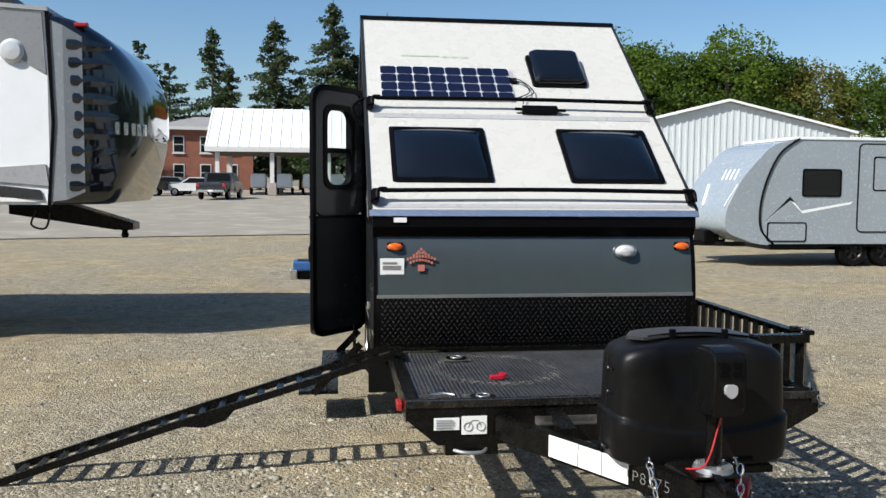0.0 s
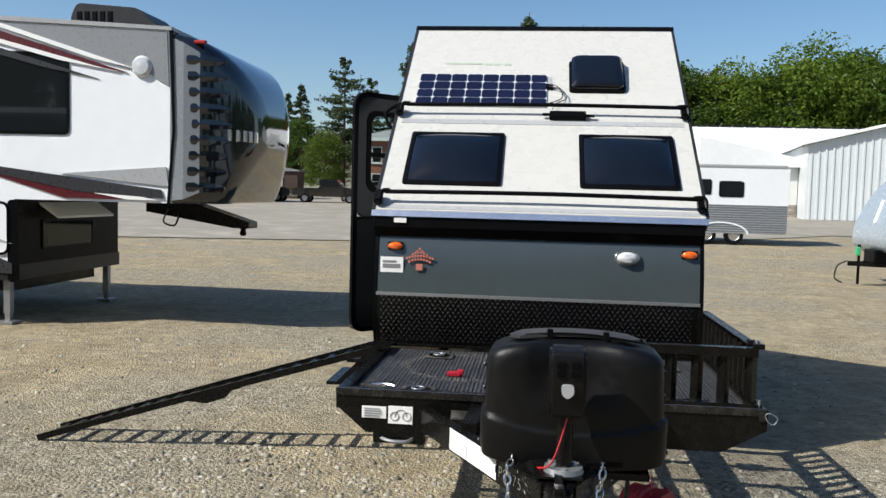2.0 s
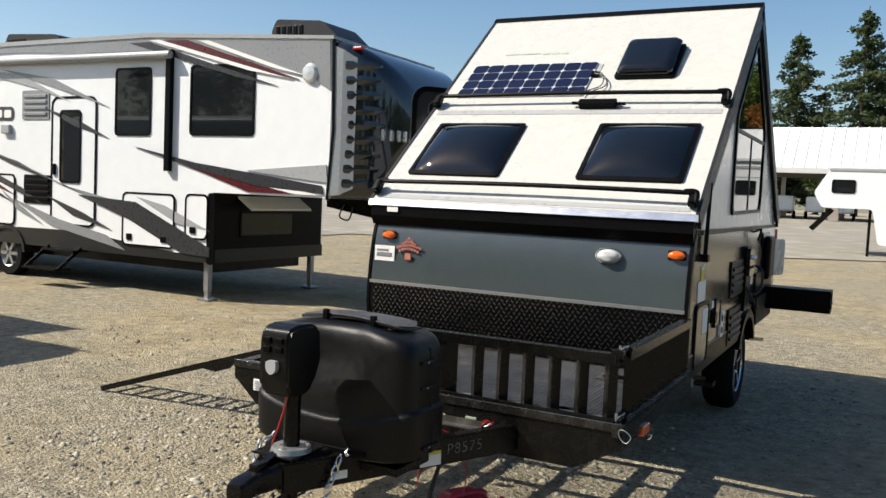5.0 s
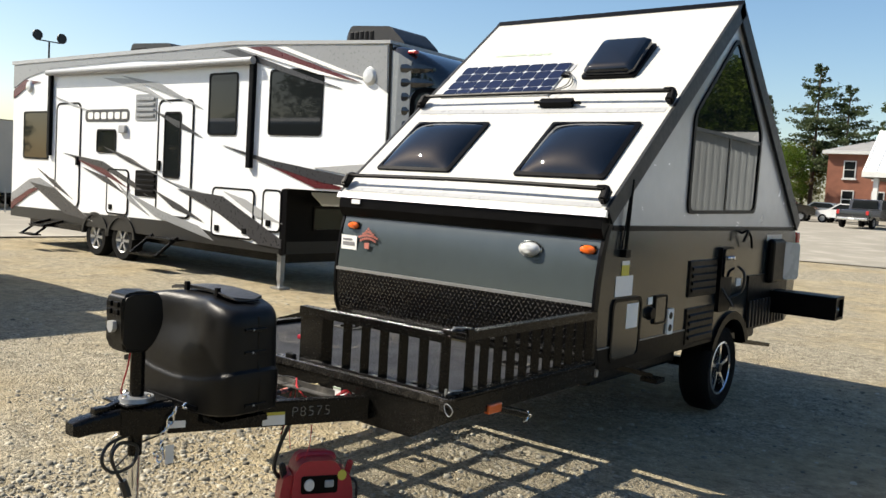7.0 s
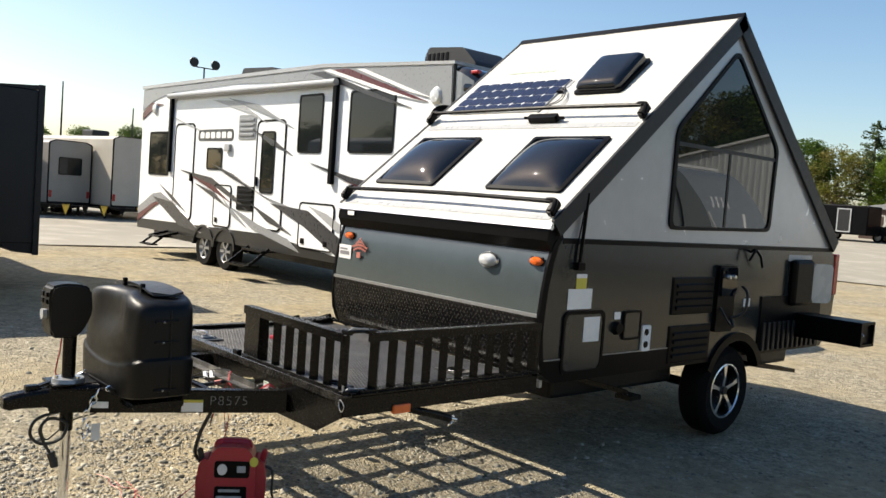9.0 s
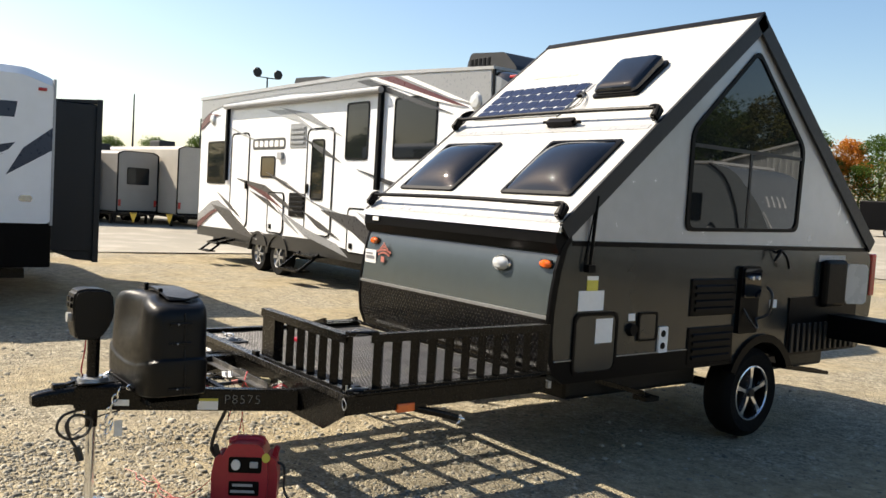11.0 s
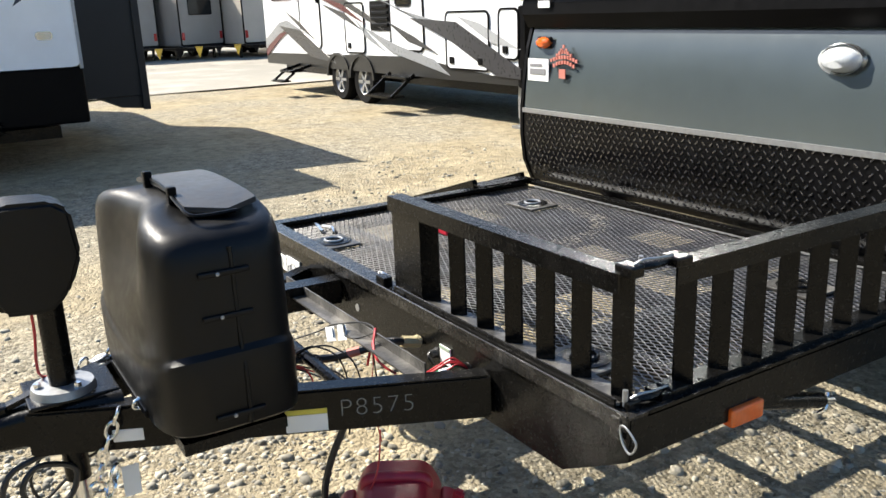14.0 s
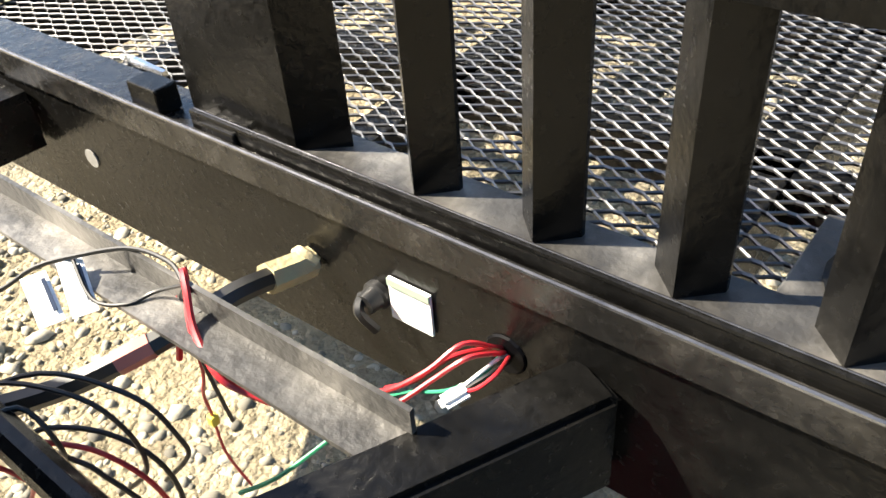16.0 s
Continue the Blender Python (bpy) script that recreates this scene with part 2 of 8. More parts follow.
def ground_material():
    m = bpy.data.materials.new("gravel_and_dirt")
    m.use_nodes = True
    nt = m.node_tree
    b = nt.nodes["Principled BSDF"]
    b.inputs["Roughness"].default_value = 0.95
    b.inputs["Specular IOR Level"].default_value = 0.2
    tc = nt.nodes.new("ShaderNodeTexCoord")

    def noise_tex(scale, detail=6, rough=0.6):
        n = nt.nodes.new("ShaderNodeTexNoise")
        n.inputs["Scale"].default_value = scale
        n.inputs["Detail"].default_value = detail
        n.inputs["Roughness"].default_value = rough
        nt.links.new(tc.outputs["Object"], n.inputs["Vector"])
        return n

    def rng(sock, a, z, lo=0.0, hi=1.0):
        r = nt.nodes.new("ShaderNodeMapRange")
        for i, v in enumerate((a, z, lo, hi)):
            r.inputs[i + 1].default_value = v
        nt.links.new(sock, r.inputs[0])
        return r.outputs[0]

    def mixc(f, a, c):
        x = nt.nodes.new("ShaderNodeMix")
        x.data_type = "RGBA"
        nt.links.new(f, x.inputs["Factor"])
        for key, v in (("A", a), ("B", c)):
            if isinstance(v, tuple):
                x.inputs[key].default_value = (*v, 1)
            else:
                nt.links.new(v, x.inputs[key])
        return x.outputs["Result"]

    def voro(scale):
        v = nt.nodes.new("ShaderNodeTexVoronoi")
        v.inputs["Scale"].default_value = scale
        nt.links.new(tc.outputs["Object"], v.inputs["Vector"])
        return v

    patch = noise_tex(0.35, 8)
    streak = noise_tex(1.6, 8)
    grain = noise_tex(45, 8, 0.7)
    pebbles = voro(48)
    small = voro(120)
    dirt = mixc(rng(streak.outputs[0], 0.35, 0.65), (0.39, 0.325, 0.21), (0.27, 0.222, 0.14))
    sep = nt.nodes.new("ShaderNodeSeparateColor")
    nt.links.new(pebbles.outputs["Color"], sep.inputs[0])
    stone = mixc(rng(sep.outputs[0], 0, 1), (0.10, 0.088, 0.064), (0.50, 0.45, 0.345))
    gravel = mixc(rng(grain.outputs[0], 0.4, 0.62), stone, (0.27, 0.235, 0.165))
    col = mixc(rng(patch.outputs[0], 0.43, 0.57), gravel, dirt)
    wet = noise_tex(0.9, 8)
    col = mixc(rng(wet.outputs[0], 0.62, 0.72, 0, 0.45), col, (0.112, 0.094, 0.06))
    clump = noise_tex(7, 9, 0.78)
    shade = nt.nodes.new("ShaderNodeVectorMath")
    shade.operation = "SCALE"
    nt.links.new(col, shade.inputs[0])
    nt.links.new(rng(clump.outputs[0], 0.36, 0.64, 0.66, 1.30), shade.inputs["Scale"])
    nt.links.new(shade.outputs[0], b.inputs["Base Color"])
    h = nt.nodes.new("ShaderNodeMath")
    h.operation = "MULTIPLY_ADD"
    nt.links.new(pebbles.outputs["Distance"], h.inputs[0])
    h.inputs[1].default_value = -0.9
    nt.links.new(grain.outputs[0], h.inputs[2])
    h2 = nt.nodes.new("ShaderNodeMath")
    h2.operation = "MULTIPLY_ADD"
    nt.links.new(small.outputs["Distance"], h2.inputs[0])
    h2.inputs[1].default_value = -0.35
    nt.links.new(h.outputs[0], h2.inputs[2])
    bp = nt.nodes.new("ShaderNodeBump")
    bp.inputs["Strength"].default_value = 0.95
    bp.inputs["Distance"].default_value = 0.02
    nt.links.new(h2.outputs[0], bp.inputs["Height"])
    nt.links.new(bp.outputs[0], b.inputs["Normal"])
    return m


GROUND = ground_material()
ASPHALT = mat("worn_asphalt", (0.225, 0.205, 0.165), 0.9, var=0.12, scale=1.2, bump=0.3, bscale=70, second=(0.34, 0.31, 0.26), second_amount=0.7)
PEBBLE = mat("pebbles", (0.26, 0.24, 0.19), 0.9, var=0.15, scale=60, island=0.62)


# ---- builders ----
BASE = {}


def thing(name, at, label, category, group="", turn=0.0, kind=""):
    e = new(name)
    e.empty_display_size = 0.2
    e.matrix_world = pose(at[0], at[1], at[2], 0, 0, turn)
    BASE[e.name] = Vector(at)
    return tagged(e, label, category, group, kind)


def part(name, bm, material, parent, label="", local=False, smooth=False, data=None):
    """One mesh under a thing or a part. Coordinates of the world, unless local."""
    if data is None:
        data = bpy.data.meshes.new(name)
        root = parent
        while root is not None and root.name not in BASE and root.parent:
            root = root.parent
        if not local and root is not None and root.name in BASE:
            bmesh.ops.translate(bm, verts=bm.verts, vec=-BASE[root.name])
        bmesh.ops.recalc_face_normals(bm, faces=bm.faces)
        if smooth:
            for f in bm.faces:
                f.smooth = True
            for e in bm.edges:
                if len(e.link_faces) == 2 and e.calc_face_angle(0) > radians(38):
                    e.smooth = False
        bm.to_mesh(data)
        bm.free()
        data.materials.append(material)
    ob = new(name, data)
    ob.parent = parent
    if label:
        tagged(ob, label)
    return ob


def single(name, bm, material, label, category, kind="", smooth=False, group=""):
    """A thing or a piece of the setting that is one mesh; its origin is moved to its base."""
    lo = Vector((min(v.co.x for v in bm.verts), min(v.co.y for v in bm.verts), min(v.co.z for v in bm.verts)))
    hi = Vector((max(v.co.x for v in bm.verts), max(v.co.y for v in bm.verts), 0))
    at = Vector(((lo.x + hi.x) / 2, (lo.y + hi.y) / 2, lo.z))
    bmesh.ops.translate(bm, verts=bm.verts, vec=-at)
    ob = part(name, bm, material, None, smooth=smooth, local=True)
    ob.location = at
    return tagged(ob, label, category, group, kind)


def nb():
    return bmesh.new()


def add_box(bm, x0, x1, y0, y1, z0, z1, bevel=0.0):
    r = bmesh.ops.create_cube(bm, size=1.0)
    vs = r["verts"]
    bmesh.ops.scale(bm, verts=vs, vec=(x1 - x0, y1 - y0, z1 - z0))
    bmesh.ops.translate(bm, verts=vs, vec=((x0 + x1) / 2, (y0 + y1) / 2, (z0 + z1) / 2))
    if bevel:
        es = list({e for v in vs for e in v.link_edges})
        bmesh.ops.bevel(bm, geom=es, offset=bevel, segments=2, profile=0.5, affect="EDGES")
    return bm


def box(x0, x1, y0, y1, z0, z1, bevel=0.0):
    return add_box(nb(), x0, x1, y0, y1, z0, z1, bevel)


def add_prism(bm, pts, axis, a, b):
    """The polygon pts, in the two other axes in order, from a to b along axis."""
    def co(p, t):
        return {"x": (t, p[0], p[1]), "y": (p[0], t, p[1]), "z": (p[0], p[1], t)}[axis]
    lo = [bm.verts.new(co(p, a)) for p in pts]
    hi = [bm.verts.new(co(p, b)) for p in pts]
    n = len(pts)
    bm.faces.new(lo)
    bm.faces.new(hi[::-1])
    for i in range(n):
        bm.faces.new((lo[i], hi[i], hi[(i + 1) % n], lo[(i + 1) % n]))
    return bm


def prism(pts, axis, a, b):
    return add_prism(nb(), pts, axis, a, b)


def rrect(x0, x1, y0, y1, r, n=5):
    out = []
    for cx, cy, s in ((x1 - r, y1 - r, 0), (x0 + r, y1 - r, 90), (x0 + r, y0 + r, 180), (x1 - r, y0 + r, 270)):
        for i in range(n):
            a = radians(s + 90 * i / (n - 1))
            out.append((cx + r * math.cos(a), cy + r * math.sin(a)))
    return out


def round_poly(pts, r, n=5):
    """A polygon with its corners rounded."""
    out = []
    m = len(pts)
    for i in range(m):
        p = Vector(pts[i])
        a = Vector(pts[i - 1]) - p
        b = Vector(pts[(i + 1) % m]) - p
        q = min(r, a.length * 0.45, b.length * 0.45)
        s, e = p + a.normalized() * q, p + b.normalized() * q
        for k in range(n):
            t = k / (n - 1)
            out.append(tuple((1 - t) ** 2 * s + 2 * t * (1 - t) * p + t * t * e))
    return out


def add_ring(bm, outer, inner, axis, a, b):
    """A frame between two outlines with the same number of points."""
    def co(p, t):
        return {"x": (t, p[0], p[1]), "y": (p[0], t, p[1]), "z": (p[0], p[1], t)}[axis]
    rows = [[bm.verts.new(co(p, t)) for p in o] for o, t in ((outer, a), (outer, b), (inner, b), (inner, a))]
    n = len(outer)
    for j in range(4):
        for i in range(n):
            bm.faces.new((rows[j][i], rows[j][(i + 1) % n], rows[(j + 1) % 4][(i + 1) % n], rows[(j + 1) % 4][i]))
    return bm


def inset(pts, d):
    c = Vector((sum(p[0] for p in pts) / len(pts), sum(p[1] for p in pts) / len(pts)))
    hx = max(abs(p[0] - c.x) for p in pts)
    hy = max(abs(p[1] - c.y) for p in pts)
    return [(c.x + (p[0] - c.x) * (1 - d / hx), c.y + (p[1] - c.y) * (1 - d / hy)) for p in pts]


def frame_axes(d):
    d = d.normalized()
    u = d.cross(Vector((0, 0, 1)))
    if u.length < 1e-4:
        u = Vector((1, 0, 0))
    u.normalize()
    return d, u, u.cross(d)


def add_beam(bm, p0, p1, w, h):
    """A bar of section w (level) by h from p0 to p1."""
    p0, p1 = Vector(p0), Vector(p1)
    d, u, v = frame_axes(p1 - p0)
    rows = [[bm.verts.new(p + u * (w / 2 * a) + v * (h / 2 * b)) for a, b in ((-1, -1), (1, -1), (1, 1), (-1, 1))] for p in (p0, p1)]
    bm.faces.new(rows[0])
    bm.faces.new(rows[1][::-1])
    for i in range(4):
        bm.faces.new((rows[0][i], rows[1][i], rows[1][(i + 1) % 4], rows[0][(i + 1) % 4]))
    return bm


def beam(p0, p1, w, h):
    return add_beam(nb(), p0, p1, w, h)


def add_tube(bm, pts, r, n=8, close=False):
    """A round bar along a smooth line through pts; r may be one radius or one for each end."""
    pts = [Vector(p) for p in pts]
    if len(pts) > 2:
        fine = []
        m = len(pts)
        for i in range(m if close else m - 1):
            p0 = pts[i - 1] if (i or close) else pts[0]
            p1, p2 = pts[i], pts[(i + 1) % m]
            p3 = pts[(i + 2) % m] if (close or i + 2 < m) else p2
            for k in range(5):
                t = k / 5
                fine.append(0.5 * ((2 * p1) + (p2 - p0) * t + (2 * p0 - 5 * p1 + 4 * p2 - p3) * t * t + (3 * p1 - p0 - 3 * p2 + p3) * t ** 3))
        if not close:
            fine.append(pts[-1])
        pts = fine
    m = len(pts)
    rows = []
    u = None
    for i, p in enumerate(pts):
        d = (pts[(i + 1) % m] - pts[i - 1]) if close else (pts[min(i + 1, m - 1)] - pts[max(i - 1, 0)])
        d.normalize()
        if u is None:
            u = frame_axes(d)[1]
        u = (u - d * u.dot(d)).normalized()
        v = d.cross(u)
        rad = r if not isinstance(r, tuple) else r[0] + (r[1] - r[0]) * i / max(1, m - 1)
        rows.append([bm.verts.new(p + (u * math.cos(2 * math.pi * k / n) + v * math.sin(2 * math.pi * k / n)) * rad) for k in range(n)])
    for i in range(m if close else m - 1):
        a, b = rows[i], rows[(i + 1) % m]
        for k in range(n):
            bm.faces.new((a[k], a[(k + 1) % n], b[(k + 1) % n], b[k]))
    if not close:
        bm.faces.new(rows[0][::-1])
        bm.faces.new(rows[-1])
    return bm


def tube(pts, r, n=8, close=False):
    return add_tube(nb(), pts, r, n, close)


def add_loft(bm, rings):
    rows = [[bm.verts.new(p) for p in ring] for ring in rings]
    n = len(rings[0])
    for a, b in zip(rows, rows[1:]):
        for i in range(n):
            bm.faces.new((a[i], a[(i + 1) % n], b[(i + 1) % n], b[i]))
    bm.faces.new(rows[0][::-1])
    bm.faces.new(rows[-1])
    return bm


def lathe(profile, centre, axis="x", n=40):
    """profile: (radius, along) pairs, turned round axis through centre."""
    bm = nb()
    rows = []
    for r, a in profile:
        row = []
        for k in range(n):
            t = 2 * math.pi * k / n
            c, s = r * math.cos(t), r * math.sin(t)
            row.append(bm.verts.new(Vector(centre) + Vector({"x": (a, c, s), "y": (c, a, s), "z": (c, s, a)}[axis])))
        rows.append(row)
    for a, b in zip(rows, rows[1:]):
        for i in range(n):
            bm.faces.new((a[i], a[(i + 1) % n], b[(i + 1) % n], b[i]))
    return bm


def bars(parent, name, axis, at, u0, u1, v0, v1, rows, material, label="", thick=0.0015):
    """Lines of unreadable print on a label."""
    rnd = random.Random(int(abs(u0 * 1000) + abs(v0 * 777)))
    bm = nb()
    h = (v1 - v0) / rows
    for i in range(rows):
        e = u1 - rnd.random() * (u1 - u0) * 0.35
        pts = [(u0, v0 + h * i + h * 0.25), (e, v0 + h * i + h * 0.25), (e, v0 + h * i + h * 0.7), (u0, v0 + h * i + h * 0.7)]
        add_prism(bm, pts, axis, at, at + thick)
    return part(name, bm, material, parent, label)


# ---- ground ----
def rise(y):
    """The lot climbs gently away from the camper."""
    return 0.02 * min(max(y - 25.0, 0.0), 60.0)


def build_ground():
    bm = nb()
    xs = [-900, -200, -60, -25] + [(-12 + i * 0.5) for i in range(49)] + [25, 60, 200, 900]
    ys = [-900, -200, -40, -8] + [(-4 + i * 0.5) for i in range(53)] + [25, 30, 40, 60, 85, 150, 300, 1200]
    rows = []
    for y in ys:
        row = []
        for x in xs:
            near = abs(x) < 13 and -5 < y < 23
            z = 0.018 * noise.noise(Vector((x * 0.5, y * 0.5, 0))) + 0.012 * noise.noise(Vector((x * 1.3, y * 1.3, 4))) if near else rise(y)
            row.append(bm.verts.new((x, y, z)))
        rows.append(row)
    for a, b in zip(rows, rows[1:]):
        for i in range(len(xs) - 1):
            bm.faces.new((a[i], a[i + 1], b[i + 1], b[i]))
    ob = part("ground", bm, GROUND, None, smooth=True)
    tagged(ob, "packed tan dirt lot strewn with loose grey gravel", "ground", kind="structure")
    bm = nb()
    edge = [(-90, 25.5), (-13.9, 25.5), (-9, 26.6), (0, 28.4), (5, 31), (9, 34), (14, 39), (60, 44), (140, 44)]
    rows = []
    for x, y0 in edge:
        rows.append([bm.verts.new((x, y0 + (84 - y0) * t, rise(y0 + (84 - y0) * t) + 0.03)) for t in (0, 0.2, 0.4, 0.6, 0.8, 1)])
    for a, b in zip(rows, rows[1:]):
        for i in range(5):
            bm.faces.new((a[i], b[i], b[i + 1], a[i + 1]))
    a = [bm.verts.new((x, y, 0.03)) for x, y in ((-90, -60), (-14.3, -60), (-13.9, 25.5), (-90, 25.5))]
    bm.faces.new(a)
    ob = part("road", bm, ASPHALT, None)
    tagged(ob, "pale worn asphalt lane of the dealer lot", "road", kind="structure")


build_ground()


def build_pebbles():
    """Loose stones over the ground near the camper."""
    rng = np.random.default_rng(5)
    zones = [((-4.5, 7.5), (0.8, 9.5), 16000, 0.010), ((0.0, 2.6), (2.6, 4.6), 12000, 0.009), ((-1.5, 3.2), (2.2, 5.4), 9000, 0.010)]
    ring = [(math.cos(i * math.pi / 3), math.sin(i * math.pi / 3)) for i in range(6)]
    blank = np.array([(x, y, -0.3) for x, y in ring] + [(x * 0.8, y * 0.8, 0.55) for x, y in ring] + [(0, 0, 0.8)], float)
    tri = [(i, (i + 1) % 6, (i + 1) % 6 + 6) for i in range(6)] + [(i, (i + 1) % 6 + 6, i + 6) for i in range(6)] + [(i + 6, (i + 1) % 6 + 6, 12) for i in range(6)]
    tri = np.array(tri)
    verts, faces, k = [], [], 0
    for (x0, x1), (y0, y1), n, size in zones:
        made = 0
        while made < n:
            x, y = rng.uniform(x0, x1), rng.uniform(y0, y1)
            if noise.noise(Vector((x * 0.8, y * 0.8, 2))) + rng.uniform(-0.5, 0.5) < -0.1:
                made += 1
                continue
            s = min(0.022, size * 0.68 * rng.lognormal(0, 0.55))
            a = rng.uniform(0, 2 * math.pi)
            p = blank * (s * rng.uniform(0.7, 1.4), s * rng.uniform(0.7, 1.2), s * rng.uniform(0.45, 0.8)) * rng.uniform(0.8, 1.2, (13, 1))
            c, q = math.cos(a), math.sin(a)
            p = p @ np.array([(c, q, 0), (-q, c, 0), (0, 0, 1)])
            g = 0.018 * noise.noise(Vector((x * 0.5, y * 0.5, 0))) + 0.012 * noise.noise(Vector((x * 1.3, y * 1.3, 4)))
            verts.append(p + (x, y, g + s * 0.15))
            faces.append(tri + k)
            k += 13
            made += 1
    me = bpy.data.meshes.new("gravel")
    me.from_pydata(np.concatenate(verts).tolist(), [], np.concatenate(faces).tolist())
    me.materials.append(PEBBLE)
    me.polygons.foreach_set("use_smooth", [True] * len(me.polygons))
    tagged(new("gravel", me), "loose pale grey gravel stones lying on the dirt", "gravel", kind="stuff")


build_pebbles()


# ---- the camper ----
XL, XR = 0.0, 2.075
MID = 1.085
camper = thing("camper_trailer", (1.04, 7.0, 0), "white-roofed grey A-frame camper with an open cargo deck", "camper")
FRONT = [(5.36, 0.60), (5.27, 0.66), (5.225, 0.76), (5.21, 0.88), (5.212, 1.0), (5.225, 1.13), (5.25, 1.28), (5.285, 1.40), (5.32, 1.45)]
REAR = [(8.86, 1.45), (8.96, 1.3), (9.0, 1.1), (8.98, 0.9), (8.88, 0.68), (8.8, 0.62)]
PEAK = (7.07, 3.06)


def roof_z(y):
    return 1.55 + (y - 5.255) * 0.832


# wheel arches are cut into the foot of the body
ARCH = [(7.40 + 0.37 * math.cos(radians(a)), 0.38 + 0.37 * math.sin(radians(a))) for a in range(40, 141, 10)]
BODY = FRONT + REAR + ARCH
part("lower_body", prism(BODY, "x", XL + 0.012, XR - 0.012), GUNMETAL, camper, "charcoal metallic lower body")
for x0, x1 in ((XL, XL + 0.011), (XR - 0.011, XR)):
    part("side_wall", prism([(p[0] + 0.004, p[1]) for p in FRONT] + [(p[0] - 0.004, p[1]) for p in REAR] + ARCH, "x", x0, x1), GUNMETAL, camper)
# the front sheet and the tread plate follow the curve of the nose
bm = nb()
zone = FRONT[4:9]
add_prism(bm, [(y - 0.006, z) for y, z in zone] + [(y - 0.001, z) for y, z in zone[::-1]], "x", XL + 0.02, XR - 0.02)
part("front_panel", bm, FRONT_GREY, camper, "slate grey metal front panel", smooth=True)
zone = FRONT[1:5]
bm = nb()
add_prism(bm, [(y - 0.007, z) for y, z in zone] + [(y - 0.001, z) for y, z in zone[::-1]], "x", XL + 0.02, XR - 0.02)
tread = part("tread_plate", bm, PLATE, camper, "black diamond tread plate", smooth=True)
bm = nb()
for j in range(13):
    z = 0.70 + j * 0.0235
    y = np.interp(z, [p[1] for p in FRONT[:6]], [p[0] for p in FRONT[:6]]) - 0.007
    for i in range(60):
        x = XL + 0.05 + i * 0.0335 + (0.016 if j % 2 else 0)
        if x > XR - 0.05:
            continue
        s = 1 if (i + j) % 2 else -1
        add_beam(bm, (x - 0.006, y, z - 0.006 * s), (x + 0.006, y, z + 0.006 * s), 0.006, 0.005)
tagged(part("tread_pattern", bm, GLINT_STEEL, tread), kind="stuff")
part("wheel_well", box(0.30, 1.76, 6.98, 7.82, 0.60, 0.76), BLACK_TRIM, camper)
part("plate_edge", box(XL + 0.015, XR - 0.015, 5.198, 5.206, 0.988, 1.008), GALV, camper, "bright metal edge strip")
for x in (XL - 0.004, XR - 0.016):
    bm = nb()
    inner = [(y + 0.035, z) for y, z in FRONT]
    add_prism(bm, [(y - 0.012, z) for y, z in FRONT] + inner[::-1], "x", x, x + 0.02)
    part("corner_trim", bm, BLACK_TRIM, camper)

# gable walls
GABLE = [(5.34, 1.44), (8.84, 1.44), (8.82, 1.52), (7.07, 3.0), (5.32, 1.53)]
for x0, x1 in ((XL + 0.006, XL + 0.03), (XR - 0.03, XR - 0.006)):
    part("gable_wall", prism(GABLE, "x", x0, x1), LIGHT_ALU, camper, "light silver triangular side wall")
for x0 in (XL - 0.004, XR - 0.008):
    part("belt_trim", box(x0, x0 + 0.012, 5.36, 8.84, 1.418, 1.446), BLACK_TRIM, camper)

# roof: two slabs
EAVE = (5.242, roof_z(5.242))
for name, a, b in (("front_roof", EAVE, PEAK), ("rear_roof", PEAK, (8.92, 1.50))):
    d = (Vector(b) - Vector(a)).normalized()
    n = Vector((-d.y, d.x))
    q0, q1 = Vector(a) - n * 0.05, Vector(b) - n * 0.05
    part(name, prism([tuple(a), tuple(b), tuple(q1), tuple(q0)], "x", XL - 0.015, XR + 0.005), WHITE, camper, "glossy white roof panel")
    for x0 in (XL - 0.032, XR + 0.004):
        o = n * 0.006
        w = n * 0.105
        pts = [tuple(Vector(a) + o), tuple(Vector(b) + o), tuple(Vector(b) - w), tuple(Vector(a) - w)]
        part("roof_edge", prism(pts, "x", x0, x0 + 0.02), DARK_TRIM, camper, "dark roof edge trim")
part("ridge_cap", prism([(7.03, 3.035), (7.07, 3.075), (7.11, 3.035), (7.07, 3.05)], "x", XL - 0.034, XR + 0.026), BLACK_TRIM, camper)
# eave box and black soffit
part("soffit", prism([(5.235, 1.512), (5.225, 1.48), (5.222, 1.43), (5.255, 1.372), (5.30, 1.372), (5.36, 1.45), (5.32, 1.565)], "x", XL - 0.01, XR), BLACK_TRIM, camper)
part("eave_lip", prism([(5.213, 1.498), (5.228, 1.536), (5.245, 1.534), (5.24, 1.491)], "x", XL - 0.03, XR + 0.02), ALLOY, camper, "pale metal eave strip")


def on_roof(x, s, lift=0.0):
    """A point on the front roof: s metres up the slope from the eave."""
    d = (Vector(PEAK) - Vector(EAVE)).normalized()
    n = Vector((-d.y, d.x))
    p = Vector(EAVE) + d * s + n * lift
    return Vector((x, p.x, p.y))


def roof_plate(x0, x1, s0, s1, l0, l1, r=0.0):
    bm = nb()
    pts = rrect(x0, x1, s0, s1, r) if r else [(x0, s0), (x1, s0), (x1, s1), (x0, s1)]
    lo = [bm.verts.new(on_roof(x, s, l0)) for x, s in pts]
    hi = [bm.verts.new(on_roof(x, s, l1)) for x, s in pts]
    bm.faces.new(lo)
    bm.faces.new(hi[::-1])
    for i in range(len(pts)):
        bm.faces.new((lo[i], hi[i], hi[(i + 1) % len(pts)], lo[(i + 1) % len(pts)]))
    return bm


